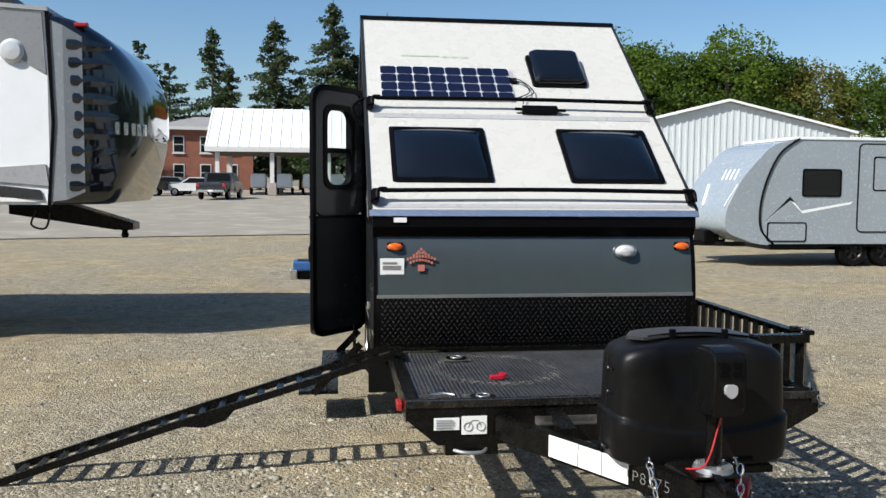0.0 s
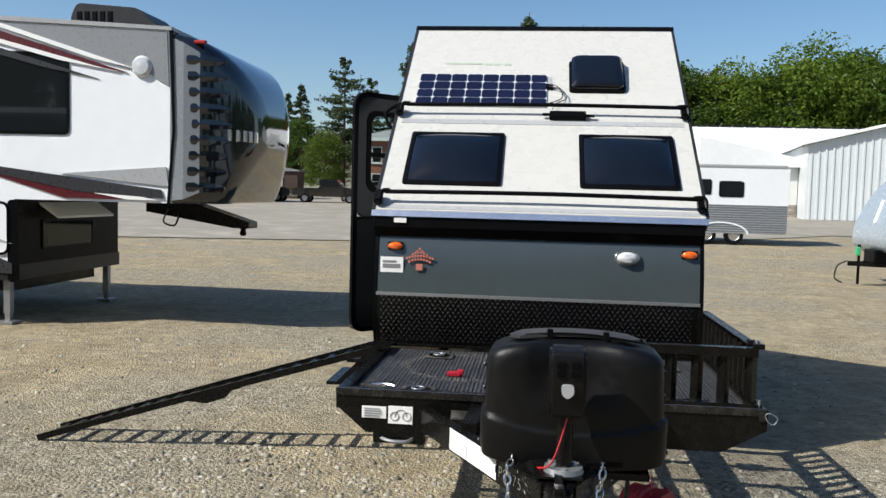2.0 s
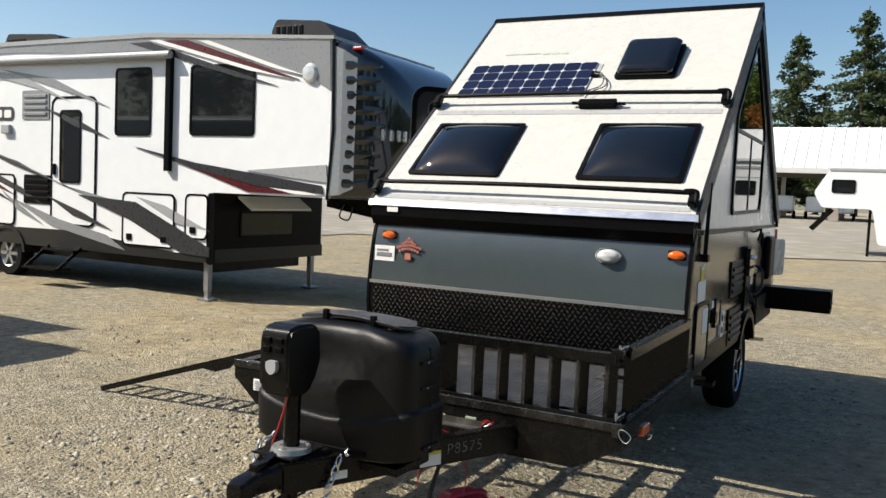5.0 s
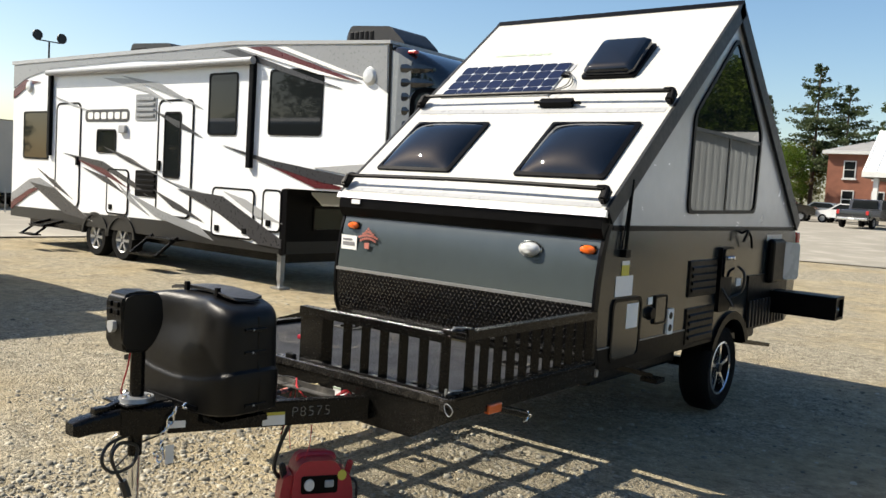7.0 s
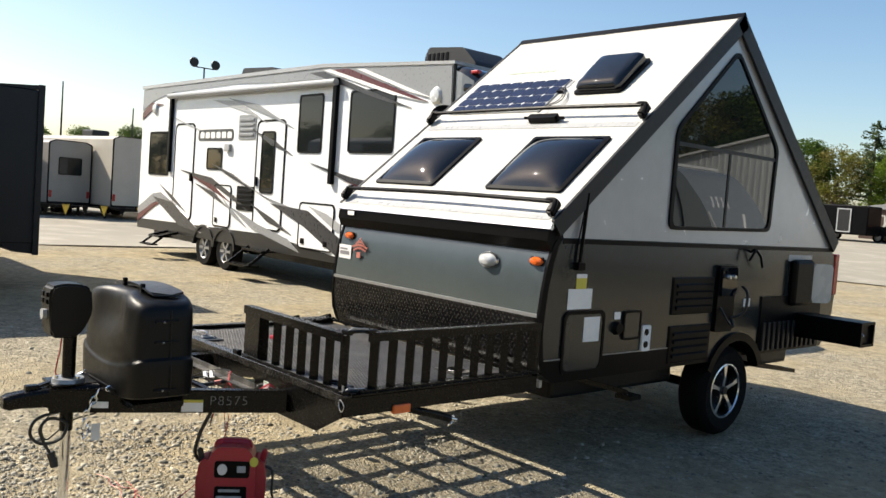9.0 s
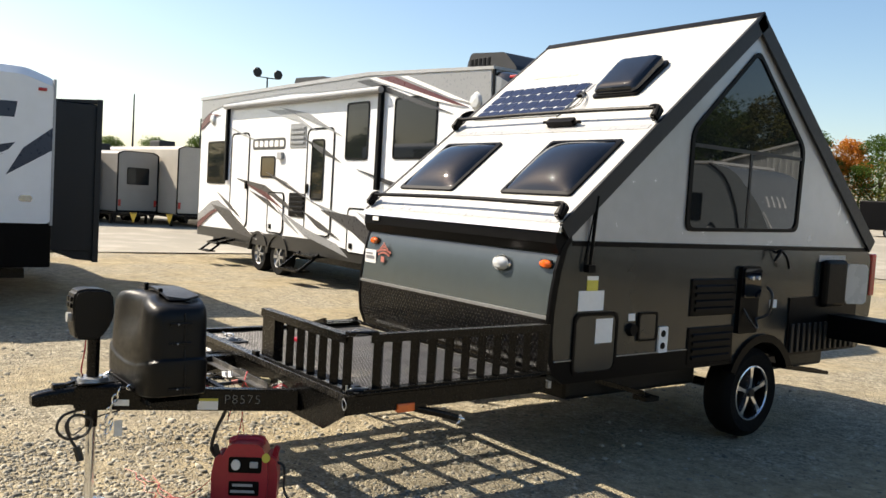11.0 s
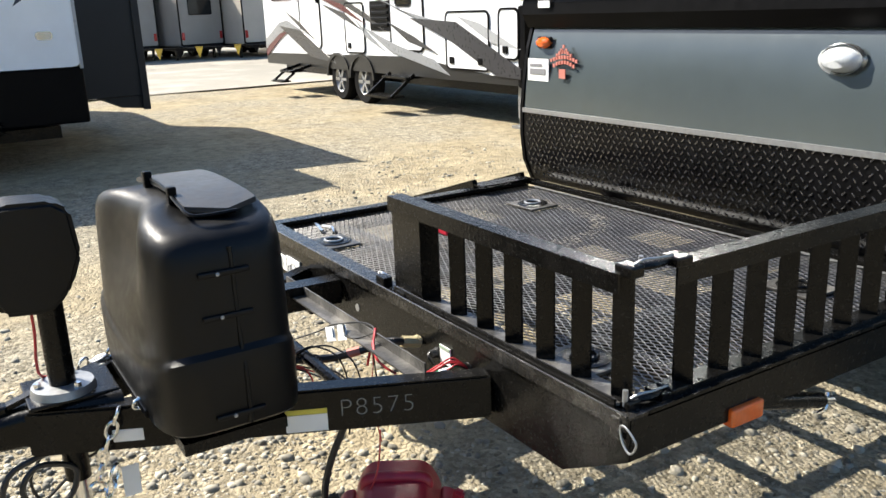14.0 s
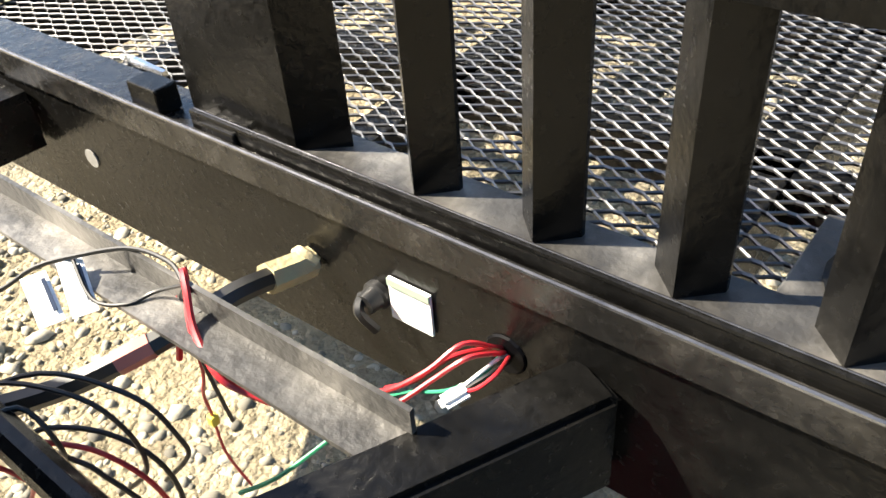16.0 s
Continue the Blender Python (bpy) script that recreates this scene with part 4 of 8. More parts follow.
def wheel(parent, x, y, z, r, side, rim_r, width=0.19):
    """A tyre with a five-spoke rim whose face looks along side."""
    s = side
    t = part("wheel", lathe([(rim_r, -width / 2), (rim_r + 0.03, -width / 2 - 0.006), (r - 0.05, -width / 2 - 0.012), (r - 0.015, -width / 2 + 0.012), (r, -width / 2 + 0.04),
                             (r, width / 2 - 0.04), (r - 0.015, width / 2 - 0.012), (r - 0.05, width / 2 + 0.012), (rim_r + 0.03, width / 2 + 0.006), (rim_r, width / 2)], (x, y, z), "x", 44), RUBBER, parent, "black tyre on a star alloy rim", smooth=True)
    part("rim", lathe([(rim_r + 0.004, s * width * 0.5), (rim_r - 0.008, s * (width * 0.5 + 0.004)), (rim_r - 0.013, s * width * 0.47)], (x, y, z), "x", 40), ALLOY, t, "bright alloy lip", smooth=True)
    part("rim_barrel", lathe([(rim_r - 0.013, s * width * 0.47), (rim_r - 0.02, s * width * 0.40), (rim_r - 0.03, s * width * 0.12)], (x, y, z), "x", 40), BLACK_TRIM, t, smooth=True)
    part("rim_back", lathe([(0.0, s * width * 0.12), (rim_r - 0.005, s * width * 0.12), (rim_r, s * width * 0.02)], (x, y, z), "x", 30), BLACK_TRIM, t)
    for k in range(5):
        a = 2 * math.pi * k / 5 + 0.35
        bm = nb()
        c, q = math.cos(a), math.sin(a)
        rows = []
        for rad, w, d in ((0.03, 0.017, 0.42), (rim_r * 0.55, 0.011, 0.47), (rim_r - 0.012, 0.022, 0.46)):
            for e in (0.0, -0.16):
                rows.append([(x + s * width * (d + e), y + c * rad - q * w, z + q * rad + c * w), (x + s * width * (d + e), y + c * rad + q * w, z + q * rad - c * w)])
        v = [[bm.verts.new(p) for p in row] for row in rows]
        for i in (0, 2):
            a0, a1, b0, b1 = v[i], v[i + 2], v[i + 1], v[i + 3]
            bm.faces.new((a0[0], a0[1], a1[1], a1[0]))
            bm.faces.new((b0[0], b0[1], b1[1], b1[0]))
            bm.faces.new((a0[0], a1[0], b1[0], b0[0]))
            bm.faces.new((a0[1], a1[1], b1[1], b0[1]))
        part("spoke", bm, ALLOY, t)
    part("hub_cap", lathe([(0.0, s * width * 0.5), (0.03, s * width * 0.5), (0.036, s * width * 0.40)], (x, y, z), "x", 18), ALLOY_DARK, t)
    return t


wheel(camper, 1.935, 7.39, 0.352, 0.336, 1, 0.203, 0.205)
wheel(camper, 0.14, 7.39, 0.352, 0.336, -1, 0.203, 0.205)
# fender arches
for x0, x1 in ((XR - 0.06, XR + 0.022), (XL - 0.022, XL + 0.06)):
    bm = nb()
    arc = [(7.40 + 0.425 * math.cos(radians(a)), 0.38 + 0.42 * math.sin(radians(a))) for a in range(24, 157, 12)]
    arc2 = [(7.40 + 0.362 * math.cos(radians(a)), 0.38 + 0.362 * math.sin(radians(a))) for a in range(156, 23, -12)]
    add_prism(bm, arc + arc2, "x", x0, x1)
    part("fender", bm, BLACK_TRIM, camper, smooth=True)
# chassis
for x in (0.45, 1.63):
    part("chassis_rail", box(x - 0.03, x + 0.03, 3.9, 8.9, 0.49, 0.605), BLACK_STEEL, camper)
# boxes added to keep the ground under the body dark, standing for undercarriage
part("holding_tank", box(0.25, 1.85, 5.62, 6.95, 0.42, 0.603, 0.03), POLY, camper, "added black box that blocks sunlight under the body")
part("holding_tank", box(0.25, 1.85, 7.86, 8.70, 0.44, 0.603, 0.03), POLY, camper, "added black box that blocks sunlight under the body")
part("axle", tube([(0.2, 7.40, 0.345), (1.9, 7.40, 0.345)], 0.035, 10), BLACK_STEEL, camper)
part("floor_pan", box(0.05, 2.03, 5.35, 8.85, 0.605, 0.635), BLACK_STEEL, camper)
for x, y in ((1.75, 5.75), (0.4, 5.75)):
    bm = beam((x, y, 0.57), (x + 0.25, y + 0.45, 0.45), 0.04, 0.03)
    add_box(bm, x + 0.2, x + 0.32, y + 0.40, y + 0.52, 0.41, 0.44)
    part("stabiliser", bm, BLACK_STEEL, camper)
lever = part("stabiliser_arm", tube([(2.07, 4.30, 0.565), (2.065, 4.46, 0.52), (2.055, 4.585, 0.48)], 0.021, 10), BLACK_STEEL, camper, "black stabiliser arm under the deck edge", smooth=True)
bm = tube([(2.057, 4.57, 0.485), (2.052, 4.635, 0.464)], 0.014, 10)
add_tube(bm, [(2.052, 4.62, 0.49), (2.062, 4.60, 0.455), (2.05, 4.585, 0.44)], 0.006, 8)
part("arm_pin", bm, CHROME, lever, "bright pin", smooth=True)

# ---- cargo deck ----
DX0, DX1, DY0, DY1, DZ = 0.085, 2.125, 3.85, 5.17, 0.68
part("front_beam", prism([(DX0, 0.675), (DX1, 0.675), (DX1, 0.585), (DX1 - 0.2, 0.475), (DX0 + 0.15, 0.475), (DX0, 0.60)], "y", 3.845, 3.853), BLACK_STEEL, camper, "black steel front beam of the deck")
bm = prism([(3.845, 0.675), (3.845, 0.683), (3.905, 0.683), (3.905, 0.675)], "x", DX0, DX1)
add_prism(bm, [(3.838, 0.655), (3.838, 0.689), (3.846, 0.689), (3.846, 0.655)], "x", DX0, DX1)
part("front_lip", bm, WORN_STEEL, camper)
# thin pale rods draw the sun highlight along the rounded lip
part("lip_edge", tube([(DX0, 3.841, 0.6885), (DX1, 3.841, 0.6885)], 0.003, 8), GLINT_STEEL, camper, smooth=True)
part("lip_edge", tube([(1.16, 3.8555, 0.7035), (2.08, 3.8555, 0.7035)], 0.0026, 8), GLINT_STEEL, camper, smooth=True)
for x0 in (DX0, DX1 - 0.055):
    bm = box(x0, x0 + 0.055, DY0 + 0.05, DY1, 0.672, 0.684)
    xo = x0 if x0 < 1 else x0 + 0.049
    add_box(bm, xo, xo + 0.006, DY0, DY1, 0.585, 0.676)
    part("side_beam", bm, BLACK_STEEL, camper)
part("rear_angle", box(DX0, DX1, DY1 - 0.045, DY1, 0.672, 0.686), BLACK_STEEL, camper)
part("rear_gap_strip", box(DX0, DX1, 5.19, 5.215, 0.60, 0.64), GALV, camper)
for x in (0.55, 0.90, 1.27, 1.66):
    part("deck_joist", box(x - 0.022, x + 0.022, 3.86, 5.16, 0.60, 0.648), BLACK_STEEL, camper)
for y in (4.15, 4.5, 4.85):
    part("deck_cross_bar", box(DX0 + 0.01, DX1 - 0.01, y - 0.02, y + 0.02, 0.60, 0.648), BLACK_STEEL, camper)


def expanded_metal(x0, x1, y0, y1, z, px, py, w, h):
    """A sheet of diamond openings: long way along x, short way along y."""
    verts, faces = [], []
    nx, ny = int((x1 - x0) / px), int((y1 - y0) / py)
    prof = ((-w / 2, 0.0), (w / 2, h * 0.35), (w / 2, h), (-w / 2, h * 0.65))
    for j in range(ny + 1):
        for i in range(nx):
            xa = x0 + i * px
            ya = y0 + j * py
            for s in (1, -1):
                if (j == 0 and s < 0) or (j == ny and s > 0):
                    continue
                pts = ((xa, ya), (xa + 0.09 * px, ya), (xa + 0.5 * px - 0.06 * px, ya + s * py * 0.5), (xa + 0.5 * px + 0.06 * px, ya + s * py * 0.5), (xa + 0.91 * px, ya), (xa + px, ya))
                base = len(verts)
                for x, y in pts[1:5]:
                    for a, b in prof:
                        verts.append((x, y + a * 1.0, z + b))
                for k in range(3):
                    for q in range(4):
                        a = base + k * 4 + q
                        b = base + k * 4 + (q + 1) % 4
                        faces.append((a, b, b + 4, a + 4))
            base = len(verts)
            for x in (xa - 0.09 * px, xa + 0.09 * px):
                for a, b in prof:
                    verts.append((x, ya + a * 1.5, z + b))
            for q in range(4):
                faces.append((base + q, base + (q + 1) % 4, base + (q + 1) % 4 + 4, base + q + 4))
    return verts, faces


vs, fs = expanded_metal(DX0 + 0.03, DX1 - 0.02, DY0 + 0.04, DY1 - 0.02, 0.653, 0.043, 0.0200, 0.0019, 0.0036)
me = bpy.data.meshes.new("deck_mesh")
me.from_pydata([tuple(Vector(v) - BASE[camper.name]) for v in vs], [], fs)
me.materials.append(MESH_STEEL)
part("deck_mesh", None, None, camper, "black expanded steel deck mesh", data=me)
me["kind"] = "stuff"
tagged(camper.children[-1], kind="stuff")
# tie-down plates with rings
for x, y in ((0.47, 3.98), (1.82, 4.0), (0.47, 4.90), (1.80, 4.83)):
    p = part("tie_down", box(x - 0.085, x + 0.085, y - 0.07, y + 0.07, 0.660, 0.668, 0.002), DUSTY, camper, "recessed tie-down ring plate")
    part("ring", tube([(x + 0.032 * math.cos(a), y + 0.032 * math.sin(a), 0.675) for a in [k * math.pi / 4 for k in range(8)]], 0.0045, 8, True), GALV if y < 3.99 or y > 4.88 else BLACK_STEEL, p, smooth=True)
    part("dish", lathe([(0.06, 0.0), (0.064, 0.004), (0.052, 0.006), (0.0, 0.003)], (x, y, 0.667), "z", 20), BLACK_STEEL, p)

# rails
RZ0, RZ1 = 0.695, 0.968


def angle_post(x, y, ax, leg=0.040, t=0.005):
    """An upright of angle steel; its corner points the way ax gives."""
    bm = nb()
    c = Vector((x, y))
    u, v = Vector((-ax.y - ax.x, ax.x - ax.y)).normalized(), Vector((ax.y - ax.x, -ax.x - ax.y)).normalized()
    pts = [c, c + u * leg, c + u * leg - ax * t, c - ax * t * 1.4, c + v * leg - ax * t, c + v * leg]
    add_prism(bm, [tuple(p) for p in pts], "z", RZ0 - 0.004, RZ1 - 0.012)
    return bm


rail = part("front_rail", box(1.137, 2.075, 3.863, 3.908, RZ1 - 0.006, RZ1, 0.001), BLACK_STEEL, camper, "black angle steel front rail")
bm = box(1.137, 2.075, 3.857, 3.863, RZ1 - 0.042, RZ1)
part("rail_flange", bm, BLACK_STEEL, rail)
bm = prism([(3.855, 0.69), (3.855, 0.696), (3.915, 0.696), (3.915, 0.69)], "x", 1.16, 2.08)
part("rail_foot", bm, DUSTY, rail)
part("rail_lip", prism([(3.849, 0.684), (3.849, 0.704), (3.8545, 0.704), (3.8545, 0.684)], "x", 1.16, 2.08), BLACK_STEEL, rail)
part("lip_edge", tube([(1.16, 3.8515, 0.704), (2.08, 3.8515, 0.704)], 0.0032, 8), BLACK_STEEL, rail, smooth=True)
FWD = Vector((0, -1))
for x in (1.444, 1.566, 1.686, 1.806, 1.928, 2.052):
    part("upright", angle_post(x, 3.866, FWD), BLACK_STEEL, rail)
bm = prism([(1.137, 3.870), (1.300, 3.864), (1.342, 3.899), (1.338, 3.903), (1.299, 3.870), (1.137, 3.876)], "z", RZ0 - 0.004, RZ1 - 0.008)
part("end_plate", bm, BLACK_STEEL, rail, "wide folded end plate")
srail = part("side_rail", box(2.055, 2.100, 3.99, 5.20, RZ1 - 0.006, RZ1, 0.001), BLACK_STEEL, camper, "black angle steel side rail")
part("rail_flange", box(2.100, 2.106, 3.99, 5.20, RZ1 - 0.042, RZ1), BLACK_STEEL, srail)
part("rail_foot", box(2.055, 2.108, 3.96, 5.20, 0.684, 0.695), BLACK_STEEL, srail)
for k in range(11):
    part("upright", angle_post(2.100, 4.055 + 0.1115 * k, Vector((1, 0))), BLACK_STEEL, srail)
part("rear_gusset", box(2.05, 2.10, 5.17, 5.20, 0.69, RZ1), BLACK_STEEL, srail)
# corner latches
for z, nm in ((RZ1 + 0.006, "top_latch"), (0.69, "corner_latch")):
    bm = nb()
    add_tube(bm, [(2.075, 3.90, z), (2.095, 3.93, z + 0.004), (2.085, 3.99, z)], 0.008, 8)
    add_box(bm, 2.055, 2.105, 3.865, 3.90, z - 0.012, z + 0.012, 0.004)
    add_box(bm, 2.06, 2.11, 3.985, 4.03, z - 0.012, z + 0.010, 0.004)
    l = part(nm, bm, BLACK_STEEL, camper)
    bm = nb()
    add_tube(bm, [(2.09, 3.885, z + 0.012), (2.10, 3.90, z + 0.022), (2.10, 3.94, z + 0.018), (2.09, 3.99, z + 0.012)], 0.003, 8)
    add_tube(bm, [(2.075, 3.915, z - 0.015), (2.078, 3.915, z + 0.022)], 0.005, 8)
    part("latch_wire", bm, GALV, l, smooth=True)
bm = nb()
add_tube(bm, [(2.112, 3.836, 0.662), (2.135, 3.830, 0.672), (2.165, 3.828, 0.650), (2.150, 3.828, 0.622), (2.125, 3.832, 0.632)], 0.0024, 8, True)
latch = part("pull_latch", bm, GALV, camper, "bright zinc pull latch", smooth=True)
part("latch_base", box(2.085, 2.112, 3.834, 3.846, 0.630, 0.680, 0.003), WORN_STEEL, latch)
part("latch_pin", tube([(2.09, 3.87, 0.69), (2.09, 3.87, 0.725)], 0.006, 8), GALV, latch, smooth=True)
for x in (1.085, 1.205):
    part("rail_stop", box(x - 0.025, x + 0.025, 3.845, 3.875, 0.684, 0.715 if x < 1.1 else 0.70, 0.002), BLACK_STEEL, camper)
part("deck_marker", box(2.108, 2.138, 4.145, 4.25, 0.57, 0.615, 0.006), AMBER, camper, "amber deck side marker")
part("deck_marker", box(0.055, 0.082, 4.0, 4.1, 0.60, 0.64, 0.006), RED_LENS, camper, "red side marker")
lab = part("weight_label", box(0.215, 0.335, 3.8395, 3.8425, 0.548, 0.606), PAPER, camper, "white warning label")
bars(lab, "print", "y", 3.836, 0.225, 0.325, 0.553, 0.601, 4, FW_LIGHT)
lab = part("cycle_label", box(0.345, 0.465, 3.8395, 3.8425, 0.525, 0.612), PAPER, camper, "white label with two outlined cycles")
bm = nb()
for x in (0.377, 0.437):
    add_tube(bm, [(x + 0.02 * math.cos(a), 3.838, 0.562 + 0.02 * math.sin(a)) for a in [k * math.pi / 4 for k in range(8)]], 0.0018, 5, True)
add_tube(bm, [(0.377, 3.838, 0.562), (0.392, 3.838, 0.59), (0.424, 3.838, 0.59), (0.437, 3.838, 0.562)], 0.0016, 5)
part("cycle_outline", bm, INK, lab)
# front steel hook loops under the beam
part("tow_hook", tube([(0.30, 3.86, 0.45), (0.36, 3.82, 0.445), (0.44, 3.82, 0.445), (0.47, 3.86, 0.455)], 0.009, 8), GALV, camper, smooth=True)
part("hook_mount", box(0.27, 0.52, 3.845, 3.92, 0.425, 0.48, 0.004), BLACK_STEEL, camper)
part("white_tag", box(1.423, 1.473, 3.8405, 3.8435, 0.562, 0.612), PAPER, camper)
part("tag_edge", box(1.423, 1.473, 3.8385, 3.8405, 0.604, 0.612), GREEN_INK, camper)
bm = lathe([(0.0, -0.022), (0.011, -0.022), (0.013, -0.008), (0.016, -0.006), (0.016, 0.0)], (1.405, 3.845, 0.580), "y", 12)
add_tube(bm, [(1.397, 3.83, 0.585), (1.405, 3.815, 0.578), (1.418, 3.822, 0.556)], 0.0055, 6)
part("black_plug", bm, BLACK_WIRE, camper, smooth=True)

# ---- tongue ----
TIP = MID + 0.055
tongue = []
for sx in (1, -1):
    a, b = Vector((MID + sx * 0.56, 3.845, 0.5565)), Vector((TIP + sx * 0.035, 2.86, 0.5565))
    bm = beam(a, b, 0.058, 0.112)
    bmesh.ops.bevel(bm, geom=bm.edges[:], offset=0.006, segments=2, affect="EDGES")
    tongue.append(part("tongue_beam", bm, BLACK_STEEL, camper, "black steel tongue beam"))
bm = nb()
rings = []
for y, w, h, z in ((3.06, 0.13, 0.13, 0.565), (2.95, 0.10, 0.12, 0.565), (2.84, 0.052, 0.09, 0.565), (2.74, 0.04, 0.075, 0.56), (2.69, 0.042, 0.07, 0.555), (2.665, 0.03, 0.05, 0.555)):
    rings.append([(TIP + px, y, z + pz) for px, pz in rrect(-w, w, -h / 2, h / 2, min(w, h / 2) * 0.5)])
add_loft(bm, rings)
coupler = part("coupler", bm, BLACK_STEEL, camper, "black steel ball coupler", smooth=True)
bm = beam((TIP, 2.78, 0.605), (TIP, 2.93, 0.65), 0.03, 0.012)
add_box(bm, TIP - 0.02, TIP + 0.02, 2.76, 2.82, 0.59, 0.625, 0.005)
part("coupler_latch", bm, BLACK_STEEL, coupler)
part("jack_plate", box(TIP - 0.09, TIP + 0.09, 2.86, 3.06, 0.624, 0.634, 0.003), BLACK_STEEL, camper)
JX, JY = TIP + 0.02, 2.945
jack = part("tongue_jack", tube([(JX, JY, 0.40), (JX, JY, 0.88)], 0.030, 20), BLACK_STEEL, camper, "black powered tongue jack", smooth=True)
part("jack_leg", tube([(JX, JY, 0.03), (JX, JY, 0.50)], 0.024, 20), CHROME, jack, "bright zinc lower leg", smooth=True)
part("jack_foot", lathe([(0.0, 0.03), (0.03, 0.03), (0.05, 0.018), (0.085, 0.012), (0.09, 0.0), (0.0, 0.0)], (JX, JY, 0.0), "z", 28), CHROME, jack, "bright foot plate", smooth=True)
part("jack_collar", lathe([(0.03, 0.02), (0.07, 0.018), (0.075, 0.0), (0.03, 0.0)], (JX, JY, 0.634), "z", 24), GALV, jack, smooth=True)
for a in range(3):
    part("collar_bolt", lathe([(0.0, 0.012), (0.009, 0.012), (0.01, 0.0)], (JX + 0.055 * math.cos(a * 2.1 + 0.5), JY + 0.055 * math.sin(a * 2.1 + 0.5), 0.652), "z", 6), CHROME, jack)
bm = nb()
prof = [(2.845, 0.855), (2.835, 0.90), (2.825, 1.045), (2.835, 1.09), (2.88, 1.105), (2.98, 1.10), (3.015, 1.075), (3.025, 0.97), (3.00, 0.905), (2.965, 0.86), (2.94, 0.845)]
add_prism(bm, prof, "x", JX - 0.065, JX + 0.065)
bmesh.ops.bevel(bm, geom=[e for e in bm.edges], offset=0.012, segments=3, affect="EDGES")
head = part("jack_head", bm, POLY, jack, "black plastic jack head", smooth=True)
for dx in (-0.026, 0.026):
    for z in (1.02, 1.052):
        part("switch", box(JX + dx - 0.016, JX + dx + 0.016, 2.818, 2.83, z - 0.011, z + 0.011, 0.003), BLACK_TRIM, head)
bm = prism(round_poly([(JX - 0.022, 0.982), (JX + 0.022, 0.982), (JX + 0.022, 0.948), (JX, 0.93), (JX - 0.022, 0.948)], 0.012), "y", 2.812, 2.832)
part("jack_lamp", bm, FW_LIGHT, head, "small shield-shaped clear lamp")
part("jack_wire", tube([(JX + 0.005, 2.905, 0.84), (JX - 0.01, 2.905, 0.78), (JX - 0.035, 2.90, 0.70), (JX - 0.06, 2.91, 0.655), (JX - 0.10, 2.97, 0.63)], 0.0035, 6), RED_WIRE, jack, smooth=True)

# moulded cover over the gas bottles
LX, LY, LZ0, HW, HD = MID + 0.115, 3.25, 0.590, 0.366, 0.165


def ease(a, b, v):
    t = min(1.0, max(0.0, (v - a) / (b - a)))
    return t * t * (3 - 2 * t)


def cover_ring(w, grow, lift=0.0):
    """One level of the cover: w runs 0 at the foot, 1 at the belt, 2 at the shoulder."""
    pts = []
    for k in range(96):
        a = 2 * math.pi * k / 96
        c, q = math.cos(a), math.sin(a)
        x = HW * math.copysign(abs(c) ** 0.34, c)
        y = HD * math.copysign(abs(q) ** 0.42, q)
        belt = 0.725 + 0.065 * (x / HW) ** 2
        top = 1.016 - 0.012 * (x / HW) ** 2
        foot = LZ0 + 0.02 * (x / HW) ** 2
        z = foot + (belt - foot) * w if w <= 1 else belt + (top - belt) * (w - 1)
        scoop = 0.0
        if q < 0:
            # the two bottles bulge, the middle of the upper front is scooped out
            scoop = 0.060 * ease(0.80, 0.99, z) / (1 + (x / 0.14) ** 4)
        else:
            scoop = -0.030 * ease(0.80, 0.97, z) / (1 + (x / 0.10) ** 4)
        z += lift * (1 - 0.25 * (x / HW) ** 2) - 0.012 * (1 if q < 0 else 0) * ease(0.9, 1.0, z) / (1 + (x / 0.15) ** 6)
        pts.append((LX + x * grow, LY + (y + scoop) * grow + 0.018 * (1 - grow) * 4, z))
    return pts


bm = nb()
rings = [cover_ring(*v) for v in ((0.0, 0.955), (0.05, 0.985), (0.25, 1.0), (0.6, 1.004), (0.92, 1.006), (0.985, 1.0), (1.015, 0.978), (1.04, 0.964), (1.10, 0.962), (1.25, 0.960), (1.4, 0.957), (1.55, 0.953),
                                  (1.7, 0.95), (1.85, 0.947), (2.0, 0.938, 0.0), (2.0, 0.92, 0.022), (2.0, 0.892, 0.041), (2.0, 0.85, 0.055), (2.0, 0.79, 0.065), (2.0, 0.70, 0.071), (2.0, 0.58, 0.074), (2.0, 0.40, 0.076), (2.0, 0.2, 0.077))]
add_loft(bm, rings)
cover = part("gas_bottle_cover", bm, POLY, camper, "black moulded twin gas bottle cover", smooth=True)
for sx in (1, -1):
    part("mould_seam", tube([(LX + sx * HW * 0.995, LY + 0.015, 0.62), (LX + sx * HW * 1.003, LY + 0.015, 0.74), (LX + sx * HW * 0.957, LY + 0.015, 0.82), (LX + sx * HW * 0.945, LY + 0.015, 0.95), (LX + sx * HW * 0.93, LY + 0.015, 1.015)], 0.006, 6), POLY, cover, smooth=True)
bm = nb()
rows = []
for i in range(13):
    q = -1 + i / 6
    x, w = 0.262 * q, (0.070 + 0.014 * q * q) * (1 - abs(q) ** 14) ** 0.5 + 0.004
    z = 1.1015 - 0.040 * (x / 0.352) ** 2
    rows.append([(LX + x, LY + 0.045 - w, z - 0.012), (LX + x, LY + 0.045 - w, z), (LX + x, LY + 0.045 + w, z), (LX + x, LY + 0.045 + w, z - 0.012)])
part("cover_lid", add_loft(bm, rows), LID, cover, "paler flat lid")
bm = nb()
